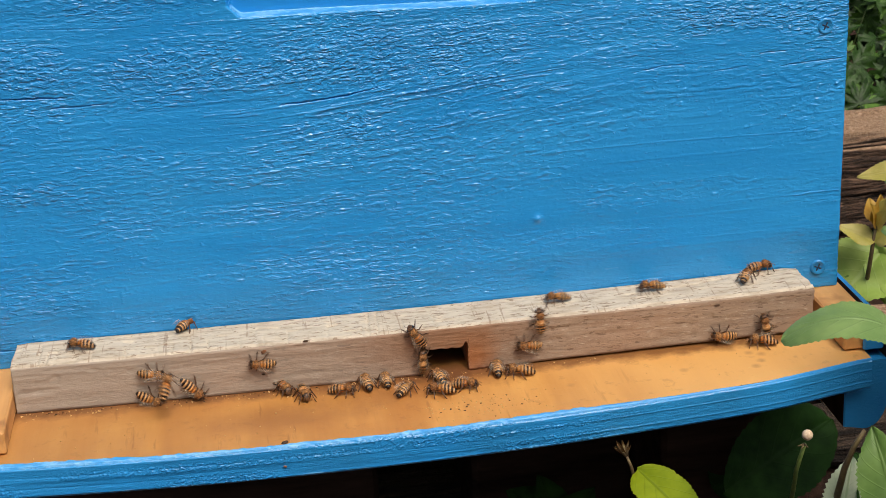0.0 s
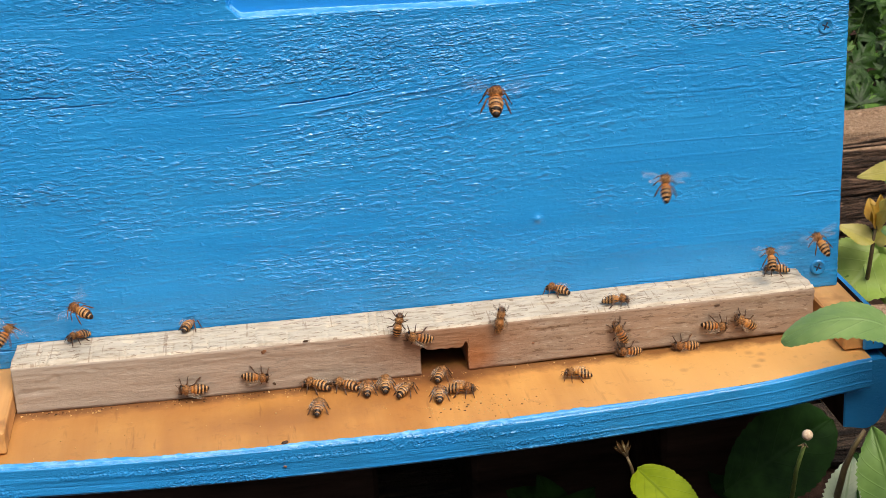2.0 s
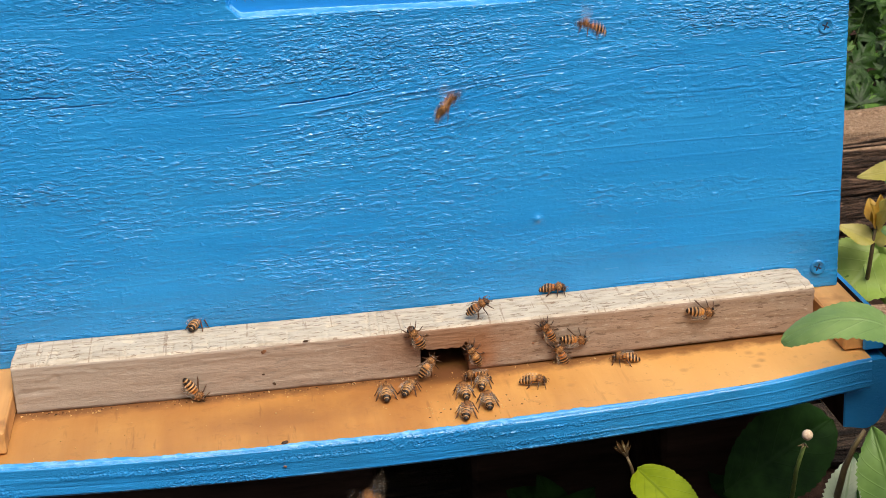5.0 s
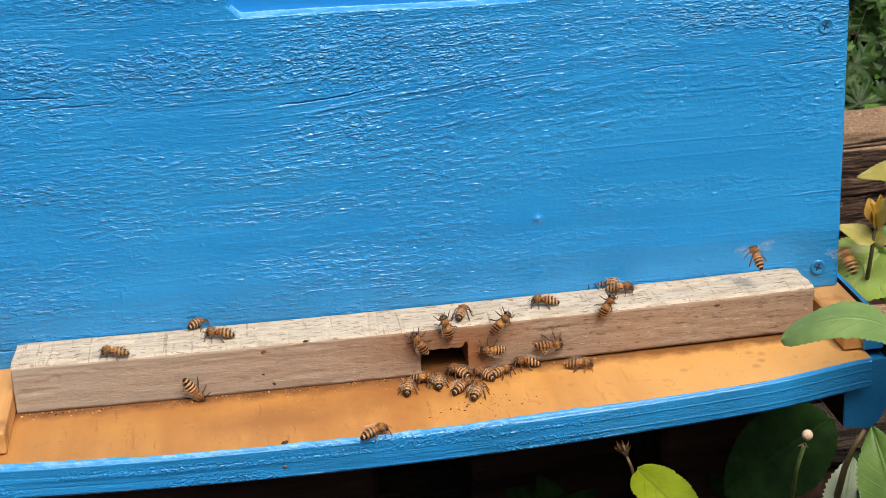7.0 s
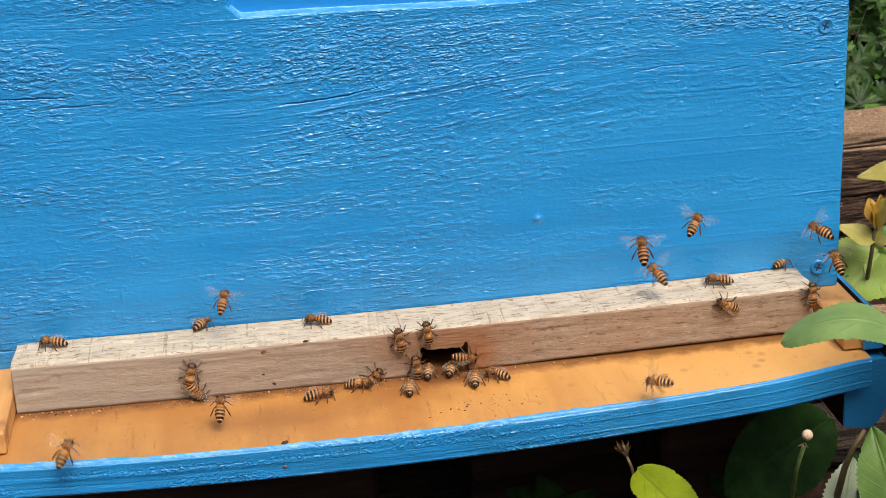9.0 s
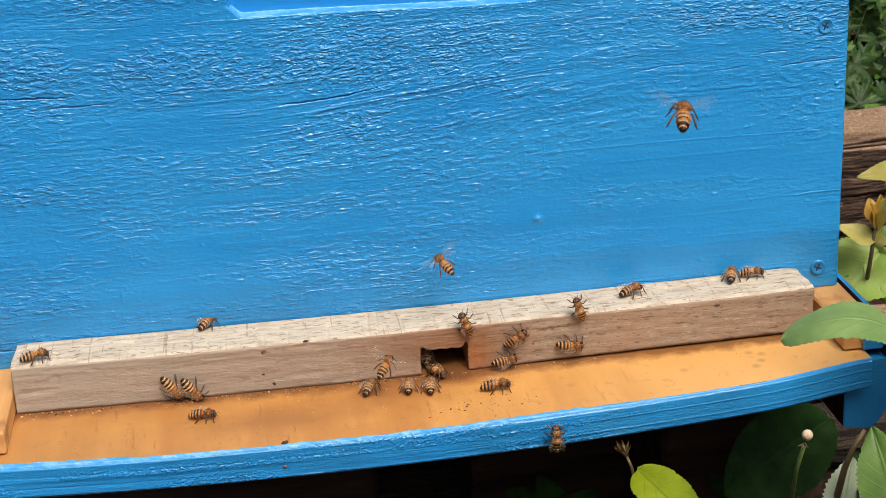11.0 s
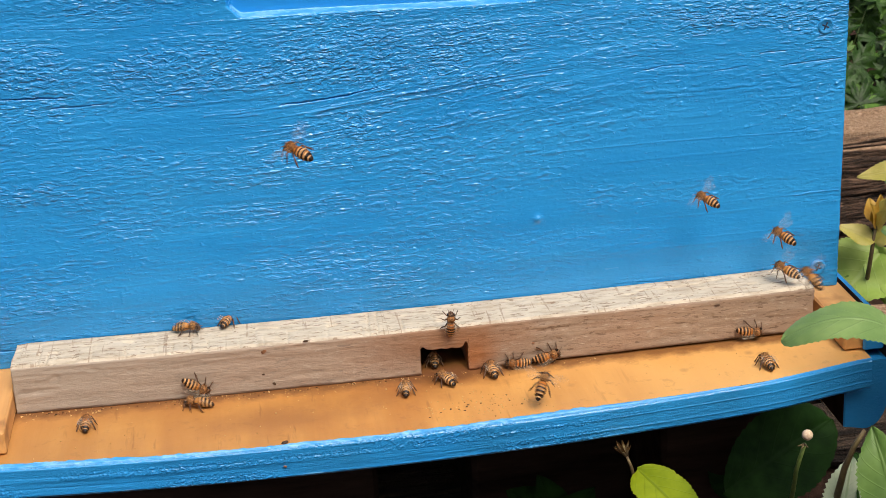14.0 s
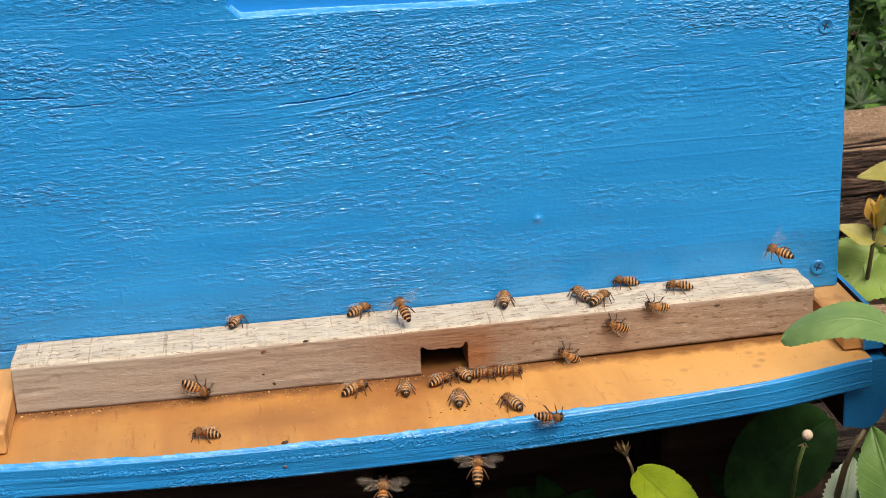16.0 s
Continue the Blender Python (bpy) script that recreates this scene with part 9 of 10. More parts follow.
    wings(bees[35], [(0.00, 1), (3.90, 1), (4.00, 0), (5.74, 0), (5.83, 1), (12.40, 1), (12.50, 0), (12.60, 1), (14.40, 1), (14.50, 0), (14.60, 1)])
    walk(bees[36], [(0, pose(0.2300, -0.5200, 0.6500, 0, 20, 93)), (0.433, pose(0.2300, -0.5200, 0.6500, 0, 20, 93)), (1.033, pose(0.1933, -0.1887, 0.2735, 0, 25, 78)), (1.267, pose(0.2010, -0.1528, 0.2206, -15, 6, 106)), (1.5, pose(0.2087, -0.1169, 0.1678, -37, -4, 139)), (2, pose(0.1831, -0.2654, 0.1954, 3, -17, 81)), (2.5, pose(0.2406, -0.0186, 0.0699, 32, -18, 37)), (2.733, pose(0.2485, -0.0185, 0.0551, -5, -28, 89)), (3, pose(0.2564, -0.0185, 0.0402, -35, -8, 137)), (3.5, pose(0.2498, -0.0183, 0.0637, 0, -39, 85)), (4, pose(0.2551, -0.0189, 0.0973, -30, -18, 129)), (4.533, pose(0.2545, -0.0188, 0.0887, -28, -21, 126)), (5.067, pose(0.2469, -0.1041, 0.1815, -9, -20, -166)), (5.6, pose(0.2393, -0.1894, 0.2743, 0, -37, -95)), (6.2, pose(0.2900, -0.5200, 0.6200, 0, -37, -81)), (7.3, pose(0.2203, -0.3992, 0.5046, -33, -15, -21)), (8.367, pose(0.1506, -0.2784, 0.3893, -34, 21, 25)), (9.467, pose(0.0809, -0.1576, 0.2739, 0, 43, 89)), (9.667, pose(0.0819, -0.1030, 0.1364, -11, 21, 34)), (9.9, pose(0.0829, -0.0483, -0.0011, 0, 1, -12)), (11.5, pose(0.0829, -0.0483, -0.0011, 0, 1, -12)), (12, pose(0.0688, -0.0469, -0.0010, 0, 1, -12)), (12.5, pose(0.0630, -0.0395, -0.0009, 0, 1, -12)), (13, pose(0.0468, -0.0383, -0.0007, 0, 1, -12)), (13.5, pose(0.0341, -0.0395, -0.0005, 0, 1, -12)), (13.733, pose(0.0329, -0.0426, -0.0005, 0, 0, 38)), (14, pose(0.0317, -0.0457, -0.0005, 0, 0, 89)), (14.267, pose(0.0390, -0.0507, -0.0006, 0, 0, 38)), (14.5, pose(0.0463, -0.0558, -0.0007, 0, 1, -12)), (15, pose(0.0607, -0.0496, -0.0009, 0, 1, -12)), (15.5, pose(0.0730, -0.0512, -0.0010, 0, 1, -12)), (15.667, pose(0.0764, -0.0564, -0.0010, 0, 0, -72)), (15.833, pose(0.0798, -0.0616, -0.0011, 0, 0, -132)), (15.933, pose(0.0832, -0.0668, -0.0011, 0, -1, 168)), (16, pose(0.0832, -0.0669, -0.0011, 0, -1, 168))])
    wings(bees[36], [(0.00, 1), (9.83, 1), (9.91, 0)])
    walk(bees[37], [(0, pose(0.3500, -0.5200, 0.6500, 0, 28, -165)), (0.433, pose(0.3500, -0.5200, 0.6500, 0, 28, -165)), (1.033, pose(0.1278, -0.4479, 0.3015, 0, -6, -92)), (1.267, pose(0.1258, -0.5148, 0.2896, -18, 7, -156)), (1.5, pose(0.1238, -0.5818, 0.2777, -37, -4, 139)), (1.967, pose(0.1446, -0.4702, 0.3056, 0, -18, 79)), (2.267, pose(0.0973, -0.5251, 0.4628, 17, -35, 144)), (2.567, pose(0.0500, -0.5800, 0.6200, 0, -54, -131)), (3.933, pose(0.0909, -0.3711, 0.4503, 24, -12, 165)), (5.3, pose(0.1318, -0.1622, 0.2806, 0, 27, 111)), (5.733, pose(0.0711, -0.0030, 0.0222, 0, 0, 146)), (6.5, pose(0.0711, -0.0030, 0.0222, 0, 0, 146)), (7, pose(0.0452, -0.0243, 0.0225, 0, -1, 168)), (7.5, pose(0.0276, -0.0283, 0.0217, 0, -1, 157)), (7.733, pose(0.0190, -0.0185, 0.0229, 0, 0, 114)), (8, pose(0.0104, -0.0087, 0.0230, 0, 0, 71)), (8.5, pose(0.0095, -0.0073, 0.0230, 0, 0, 99)), (9, pose(0.0171, -0.0077, 0.0229, 0, -1, 168)), (9.833, pose(0.0145, -0.0128, 0.0229, 1, 0, 108)), (10.667, pose(0.0118, -0.0180, 0.0230, 1, 0, 48)), (11.5, pose(0.0092, -0.0232, 0.0230, 0, 1, -12)), (11.733, pose(0.0073, -0.0201, 0.0230, 0, 0, 46)), (12, pose(0.0054, -0.0169, 0.0231, 0, 0, 103)), (12.267, pose(0.0134, -0.0134, 0.0230, 0, 0, 45)), (12.5, pose(0.0213, -0.0098, 0.0228, 0, 1, -12)), (13, pose(0.0388, -0.0111, 0.0226, 0, 1, -12)), (13.5, pose(0.0571, -0.0050, 0.0224, 0, 1, 35)), (14, pose(0.0781, -0.0046, 0.0221, 0, 1, -13)), (14.5, pose(0.0930, -0.0112, 0.0220, 0, 0, -13)), (15, pose(0.1150, -0.0080, 0.0218, 0, 0, 12)), (15.5, pose(0.1358, -0.0010, 0.0217, 0, 0, -14)), (15.933, pose(0.1577, -0.0024, 0.0216, 0, 0, 32)), (16, pose(0.1579, -0.0024, 0.0216, 0, 0, 32))])
    wings(bees[37], [(0.00, 1), (5.66, 1), (5.74, 0)])
    walk(bees[38], [(0, pose(-0.6000, -0.2500, 0.1500, 0, -9, 20)), (0.467, pose(-0.6000, -0.2500, 0.1500, 0, -9, 20)), (1.067, pose(-0.0181, -0.2088, 0.1923, 0, 1, 76)), (1.5, pose(0.0275, -0.0189, 0.1048, 0, -39, 85)), (2, pose(0.0335, -0.0187, 0.0423, -35, -8, 137)), (2.2, pose(-0.0041, -0.0994, 0.0916, -13, -8, -169)), (2.433, pose(-0.0417, -0.1800, 0.1409, 0, -26, -115)), (3.033, pose(-0.6500, -0.2500, 0.1500, 0, -12, -173)), (15.933, pose(-0.6500, -0.2500, 0.1500, 0, -12, -173)), (16, pose(-0.6500, -0.2500, 0.1500, 0, -12, -173))])
    wings(bees[38], [(0.00, 1)])
    walk(bees[39], [(0, pose(0.1100, -0.5800, 0.6500, 0, 18, 73)), (0.933, pose(0.1100, -0.5800, 0.6500, 0, 18, 73)), (1.533, pose(0.2391, -0.1483, 0.2658, 0, 37, 72)), (1.767, pose(0.2591, -0.0871, 0.1335, -34, -9, 117)), (2, pose(0.2792, -0.0260, 0.0012, -90, -6, 180)), (2.5, pose(0.2626, -0.0260, 0.0008, -90, -6, 180)), (3, pose(0.2707, -0.0260, 0.0022, -90, -6, 180)), (3.5, pose(0.2694, -0.0260, 0.0049, -90, -27, 180)), (4, pose(0.2438, -0.0260, 0.0172, 90, -89, 0)), (5.267, pose(0.2416, -0.0260, 0.0153, -90, -49, 180)), (6.5, pose(0.2395, -0.0260, 0.0134, -90, -6, 180)), (6.733, pose(0.2351, -0.0275, 0.0059, -45, -6, 172)), (7, pose(0.2307, -0.0290, -0.0015, 0, 0, 166)), (7.267, pose(0.2289, -0.0316, -0.0015, 0, 0, 87)), (7.5, pose(0.2270, -0.0342, -0.0015, 0, 0, 8)), (8, pose(0.2205, -0.0338, -0.0016, 0, 0, 27)), (8.5, pose(0.2238, -0.0377, -0.0015, 0, 0, -14)), (8.733, pose(0.2196, -0.0376, -0.0016, 0, 0, 65)), (9, pose(0.2155, -0.0374, -0.0016, 0, 0, 145)), (10.267, pose(0.2198, -0.0317, 0.0013, 48, -31, 70)), (11.5, pose(0.2241, -0.0260, 0.0042, 90, 6, 0)), (12, pose(0.2320, -0.0260, 0.0028, 90, -4, 0)), (12.5, pose(0.2187, -0.0260, 0.0005, 90, -16, 0)), (12.733, pose(0.2153, -0.0298, -0.0005, 45, -5, -4)), (13, pose(0.2119, -0.0335, -0.0016, 0, 0, -14)), (13.267, pose(0.2102, -0.0298, 0.0019, 17, -50, 30)), (13.5, pose(0.2084, -0.0260, 0.0055, -90, -65, 180)), (14, pose(0.2267, -0.0260, 0.0011, -90, -6, 180)), (14.5, pose(0.2241, -0.0260, 0.0017, -90, -6, 180)), (15, pose(0.2097, -0.0260, 0.0067, -90, -6, 180)), (15.267, pose(0.2126, -0.0317, 0.0026, -43, -25, 128)), (15.5, pose(0.2155, -0.0374, -0.0016, 0, 0, 80)), (15.733, pose(0.2130, -0.0368, -0.0016, 0, 0, 33)), (15.933, pose(0.2105, -0.0362, -0.0016, 0, 0, -14)), (16, pose(0.2105, -0.0362, -0.0016, 0, 0, -14))])
    wings(bees[39], [(0.00, 1), (1.92, 1), (2.00, 0)])
    walk(bees[40], [(0, pose(0.1700, -0.5800, 0.6200, 0, 17, 79)), (0.933, pose(0.1700, -0.5800, 0.6200, 0, 17, 79)), (1.533, pose(0.2578, -0.2134, 0.2766, 0, 25, 85)), (1.767, pose(0.2665, -0.1197, 0.1440, -14, -31, 102)), (2, pose(0.2753, -0.0260, 0.0114, -90, -63, 180)), (2.5, pose(0.2614, -0.0260, 0.0081, 90, -89, 0)), (2.733, pose(0.2509, -0.0260, 0.0050, -90, -49, 180)), (3, pose(0.2405, -0.0260, 0.0018, -90, -6, 180)), (3.5, pose(0.2302, -0.0260, 0.0030, -90, -6, 180)), (3.733, pose(0.2364, -0.0260, 0.0023, -90, -54, 180)), (4, pose(0.2426, -0.0260, 0.0016, 90, -79, 0)), (5.267, pose(0.2480, -0.0260, 0.0046, -90, -54, 180)), (6.5, pose(0.2534, -0.0260, 0.0076, -90, -6, 180)), (6.667, pose(0.2499, -0.0260, 0.0080, -90, -63, 180)), (6.833, pose(0.2463, -0.0260, 0.0083, 90, -61, 0)), (7, pose(0.2428, -0.0260, 0.0087, 90, -4, 0)), (7.233, pose(0.2256, -0.1204, 0.1421, 37, -2, -56)), (7.467, pose(0.2083, -0.2148, 0.2755, 0, -43, -100)), (8.067, pose(0.2300, -0.5800, 0.6500, 0, -36, -87)), (8.533, pose(0.2354, -0.4594, 0.5252, -23, -20, -25)), (9.033, pose(0.2408, -0.3388, 0.4004, -22, 6, 24)), (9.5, pose(0.2462, -0.2182, 0.2757, 0, 20, 79)), (9.933, pose(0.2853, -0.0118, 0.0220, 0, 0, 28)), (11.5, pose(0.2853, -0.0118, 0.0220, 0, 0, 28)), (12, pose(0.3174, -0.0067, 0.0223, 0, -1, -16)), (12.267, pose(0.3188, -0.0064, 0.0224, 0, 0, 33)), (12.5, pose(0.3203, -0.0061, 0.0224, 0, 0, 82)), (12.733, pose(0.3101, -0.0029, 0.0223, 0, 0, 123)), (13, pose(0.3000, 0.0004, 0.0222, 0, 1, 164)), (13.267, pose(0.2908, -0.0532, 0.0427, 3, -20, 111)), (13.5, pose(0.2817, -0.1068, 0.0643, 23, -30, 50)), (14, pose(0.3369, -0.0558, -0.0006, 0, 0, 92)), (14.5, pose(0.3074, -0.0901, 0.0073, -32, -15, 132)), (15, pose(0.3177, -0.1835, 0.0404, -32, -15, 132)), (15.5, pose(0.3285, -0.0713, 0.0071, 0, -39, 85)), (15.667, pose(0.3415, -0.1391, 0.0361, 7, -34, 27)), (15.8, pose(0.3545, -0.2070, 0.0651, 7, -27, -28)), (15.967, pose(0.3675, -0.2748, 0.0941, 0, -23, -79)), (16, pose(0.3675, -0.2748, 0.0941, 0, -23, -79))])
    wings(bees[40], [(0.00, 1), (1.92, 1), (2.00, 0), (7.00, 0), (7.09, 1), (9.84, 1), (9.92, 0), (13.00, 0), (13.10, 1), (13.90, 1), (14.00, 0), (14.10, 1)])
    walk(bees[41], [(0, pose(1.1000, -0.4300, 0.1000, 0, -11, 156)), (0.933, pose(1.1000, -0.4300, 0.1000, 0, -11, 156)), (1.533, pose(0.3725, -0.2521, 0.1472, 0, -4, 114)), (2, pose(0.2874, -0.0627, 0.0914, 3, -39, 80)), (2.5, pose(0.3496, -0.0178, 0.0612, 28, -24, 43)), (2.733, pose(0.3343, -0.0181, 0.0722, -5, -31, 90)), (3, pose(0.3190, -0.0184, 0.0832, -32, -15, 132)), (3.133, pose(0.3393, -0.0927, 0.1047, -21, -5, -177)), (3.3, pose(0.3596, -0.1671, 0.1262, -7, -7, -126)), (3.433, pose(0.3798, -0.2414, 0.1477, 0, -19, -75)), (4.033, pose(0.9500, -0.4900, 0.1300, 0, -11, -24)), (7.8, pose(0.6444, -0.3917, 0.1314, -4, -4, 35)), (11.567, pose(0.3388, -0.2935, 0.1327, 0, 3, 93)), (12, pose(0.3276, -0.0513, 0.0068, 28, -24, 43)), (12.267, pose(0.3086, -0.0387, 0.0095, -43, -52, 123)), (12.5, pose(0.2895, -0.0260, 0.0122, -90, -6, 180)), (13, pose(0.2647, -0.0260, 0.0005, -90, -6, 180)), (13.267, pose(0.2630, -0.0260, 0.0014, -90, -85, 180)), (13.5, pose(0.2613, -0.0260, 0.0024, 90, -16, 0)), (14, pose(0.2307, -0.0685, 0.0073, 18, -34, 59)), (14.5, pose(0.2215, -0.0436, 0.0211, -11, -36, 101)), (15, pose(0.2415, -0.0181, 0.0347, 0, -39, 85)), (15.5, pose(0.2255, -0.0185, 0.0456, -23, -27, 119)), (15.933, pose(0.2252, -0.0074, 0.0219, 0, 0, 82)), (16, pose(0.2252, -0.0073, 0.0217, 0, 0, 82))])
    wings(bees[41], [(0.00, 1), (12.40, 1), (12.50, 0), (13.50, 0), (13.60, 1), (15.90, 1), (16.00, 0)])
    walk(bees[42], [(0, pose(0.2900, -0.5800, 0.6200, 0, 18, 104)), (0.967, pose(0.2900, -0.5800, 0.6200, 0, 18, 104)), (1.567, pose(0.1784, -0.1525, 0.2742, 0, 41, 101)), (2, pose(0.1564, -0.0381, -0.0016, 0, 0, 84)), (2.5, pose(0.1646, -0.0406, -0.0016, 0, 0, 29)), (2.733, pose(0.1637, -0.0333, 0.0024, -42, -38, 102)), (3, pose(0.1628, -0.0260, 0.0063, -90, -6, 180)), (3.5, pose(0.1687, -0.0260, 0.0099, -90, -6, 180)), (3.733, pose(0.1692, -0.1182, 0.1443, -39, -7, -129)), (3.967, pose(0.1698, -0.2103, 0.2787, 0, -44, -90)), (4.567, pose(0.3500, -0.5800, 0.6500, 0, -34, -64)), (5.2, pose(0.2753, -0.3924, 0.4612, -19, -6, 7)), (5.867, pose(0.2006, -0.2047, 0.2724, 0, 21, 73)), (6.1, pose(0.2300, -0.1057, 0.1466, -4, 10, 28)), (6.333, pose(0.2593, -0.0068, 0.0218, 0, 0, -15)), (6.5, pose(0.2593, -0.0068, 0.0218, 0, 0, -15)), (6.667, pose(0.2630, -0.0035, 0.0219, 0, 0, 45)), (6.833, pose(0.2666, -0.0002, 0.0219, 0, 0, 105)), (7, pose(0.2703, 0.0030, 0.0209, 0, 0, 164)), (7.5, pose(0.2761, -0.0072, 0.0219, 0, 0, 110)), (8, pose(0.2581, -0.0493, 0.0070, -23, -27, 119)), (8.5, pose(0.2288, -0.0186, 0.0602, -23, -27, 119)), (9, pose(0.2634, -0.1165, 0.0859, 0, -39, 85)), (9.533, pose(0.2268, -0.1165, 0.0957, 5, -38, 78)), (9.933, pose(0.2210, -0.1553, 0.1824, 11, -46, 152)), (10.333, pose(0.2151, -0.1942, 0.2691, 0, -52, -122)), (10.933, pose(0.2300, -0.7000, 0.6500, 0, -31, -88)), (13.267, pose(0.2034, -0.4249, 0.4572, -29, 8, -23)), (15.567, pose(0.1768, -0.1499, 0.2644, 0, 49, 51)), (15.8, pose(0.2040, -0.1157, 0.1326, 43, 18, 33)), (15.933, pose(0.2310, -0.0818, 0.0020, 90, 7, 0)), (16, pose(0.2313, -0.0815, 0.0007, 90, 7, 0))])
    wings(bees[42], [(0.00, 1), (1.92, 1), (2.00, 0), (3.50, 0), (3.59, 1), (6.25, 1), (6.33, 0), (7.50, 0), (7.60, 1), (15.92, 1), (16.00, 0)])
    walk(bees[43], [(0, pose(1.0000, -0.4900, 0.1600, 0, -7, 151)), (0.967, pose(1.0000, -0.4900, 0.1600, 0, -7, 151)), (1.567, pose(0.3371, -0.3125, 0.1354, 0, 2, 85)), (2, pose(0.3533, -0.1379, 0.0511, -23, -27, 119)), (2.5, pose(0.3197, -0.2034, 0.1215, -32, -15, 132)), (2.667, pose(0.3304, -0.2227, 0.1340, -19, -6, -173)), (2.8, pose(0.3411, -0.2420, 0.1466, -4, -11, -117)), (2.967, pose(0.3518, -0.2613, 0.1591, 0, -26, -61)), (3.567, pose(1.0500, -0.4900, 0.1000, 0, -9, -18)), (7.8, pose(0.6480, -0.4755, 0.1797, -3, -5, 50)), (12.067, pose(0.2459, -0.4610, 0.2594, 0, -1, 117)), (12.5, pose(0.2271, -0.4244, 0.2439, -2, -16, 88)), (13, pose(0.2417, -0.3956, 0.2407, -21, -6, 110)), (13.167, pose(0.2489, -0.4100, 0.2440, -20, -17, 54)), (13.3, pose(0.2562, -0.4243, 0.2473, -10, -22, -4)), (13.467, pose(0.2634, -0.4386, 0.2507, 0, -17, -63)), (14.067, pose(1.1000, -0.6700, 0.1300, 0, -7, -15)), (15.933, pose(1.1000, -0.6700, 0.1300, 0, -7, -15)), (16, pose(1.1000, -0.6700, 0.1300, 0, -7, -15))])
    wings(bees[43], [(0.00, 1)])
    walk(bees[44], [(0, pose(0.2600, -0.4200, -0.1000, 0, -22, 112)), (1.433, pose(0.2600, -0.4200, -0.1000, 0, -22, 112)), (2.033, pose(0.1133, -0.3006, 0.0346, 0, -8, 76)), (2.5, pose(0.1506, -0.1547, 0.0156, -23, -27, 119)), (2.733, pose(0.1336, -0.1982, 0.0032, -19, -8, -176)), (2.967, pose(0.1165, -0.2418, -0.0092, 0, -4, -111)), (3.567, pose(0.3200, -0.4200, -0.0800, 0, -4, -41)), (5.333, pose(0.2839, -0.4158, 0.0029, 2, -8, 16)), (7.067, pose(0.2479, -0.4116, 0.0857, 0, -11, 74)), (7.5, pose(0.2797, -0.3036, 0.0859, 3, -39, 80)), (7.733, pose(0.2608, -0.3305, 0.0707, -15, -19, 163)), (7.933, pose(0.2418, -0.3574, 0.0555, 0, 1, -125)), (8.533, pose(0.2000, -0.4600, -0.0800, 0, 21, -112)), (11.533, pose(0.1816, -0.4571, 0.0249, -19, -2, 171)), (14.533, pose(0.1632, -0.4542, 0.1298, 0, -25, 93)), (15, pose(0.1612, -0.4089, 0.1541, 29, 2, 50)), (15.233, pose(0.1621, -0.4428, 0.1496, 11, 7, -20)), (15.467, pose(0.1630, -0.4766, 0.1452, 0, -8, -88)), (15.933, pose(0.1630, -0.4766, 0.1452, 0, -8, -88)), (16, pose(0.1630, -0.4766, 0.1452, 0, -8, -88))])
    wings(bees[44], [(0.00, 1)])
    walk(bees[45], [(0, pose(0.2300, 0.1000, 0.0003, 0, 0, -90)), (1.467, pose(0.2300, 0.1000, 0.0003, 0, 0, -90)), (2, pose(0.2005, 0.0300, 0.0003, 0, 0, -90)), (2.3, pose(0.2005, -0.0100, -0.0014, 0, 0, -90)), (2.367, pose(0.2017, -0.0153, 0.0020, -38, -4, -128)), (2.433, pose(0.2029, -0.0207, 0.0054, -68, -30, -158)), (2.5, pose(0.2041, -0.0260, 0.0088, -90, -65, 180)), (2.733, pose(0.1983, -0.0212, 0.0187, -46, -33, 170)), (3, pose(0.1925, -0.0084, 0.0216, 0, 0, 166)), (3.5, pose(0.1637, -0.0052, 0.0216, 0, 0, 166)), (4, pose(0.1379, -0.0082, 0.0217, 0, 0, 166)), (4.6, pose(0.1379, -0.0082, 0.0217, 0, 0, 166)), (4.8, pose(0.1271, -0.1114, 0.1491, 10, -20, -148)), (5, pose(0.1163, -0.2146, 0.2775, 0, -40, -96)), (5.6, pose(0.0500, -0.6400, 0.6200, 0, -32, -99)), (6.933, pose(0.0991, -0.4725, 0.5012, -26, -13, -42)), (8.233, pose(0.1481, -0.3050, 0.3824, -27, 17, 4)), (9.567, pose(0.1972, -0.1374, 0.2636, 0, 37, 64)), (9.8, pose(0.2249, -0.0817, 0.1353, 42, 9, 37)), (10, pose(0.2526, -0.0260, 0.0071, 90, 6, 0)), (11.5, pose(0.2526, -0.0260, 0.0071, 90, 6, 0)), (11.667, pose(0.2319, -0.0815, 0.0947, 51, 13, -44)), (11.8, pose(0.2112, -0.1370, 0.1824, 18, -9, -82)), (11.967, pose(0.1906, -0.1925, 0.2701, 0, -45, -110)), (12.567, pose(0.1100, -0.7600, 0.6500, 0, -28, -98)), (15.933, pose(0.1100, -0.7600, 0.6500, 0, -28, -98)), (16, pose(0.1100, -0.7600, 0.6500, 0, -28, -98))])
    wings(bees[45], [(0.00, 0), (4.58, 0), (4.67, 1), (9.93, 1), (10.01, 0), (11.50, 0), (11.59, 1)])
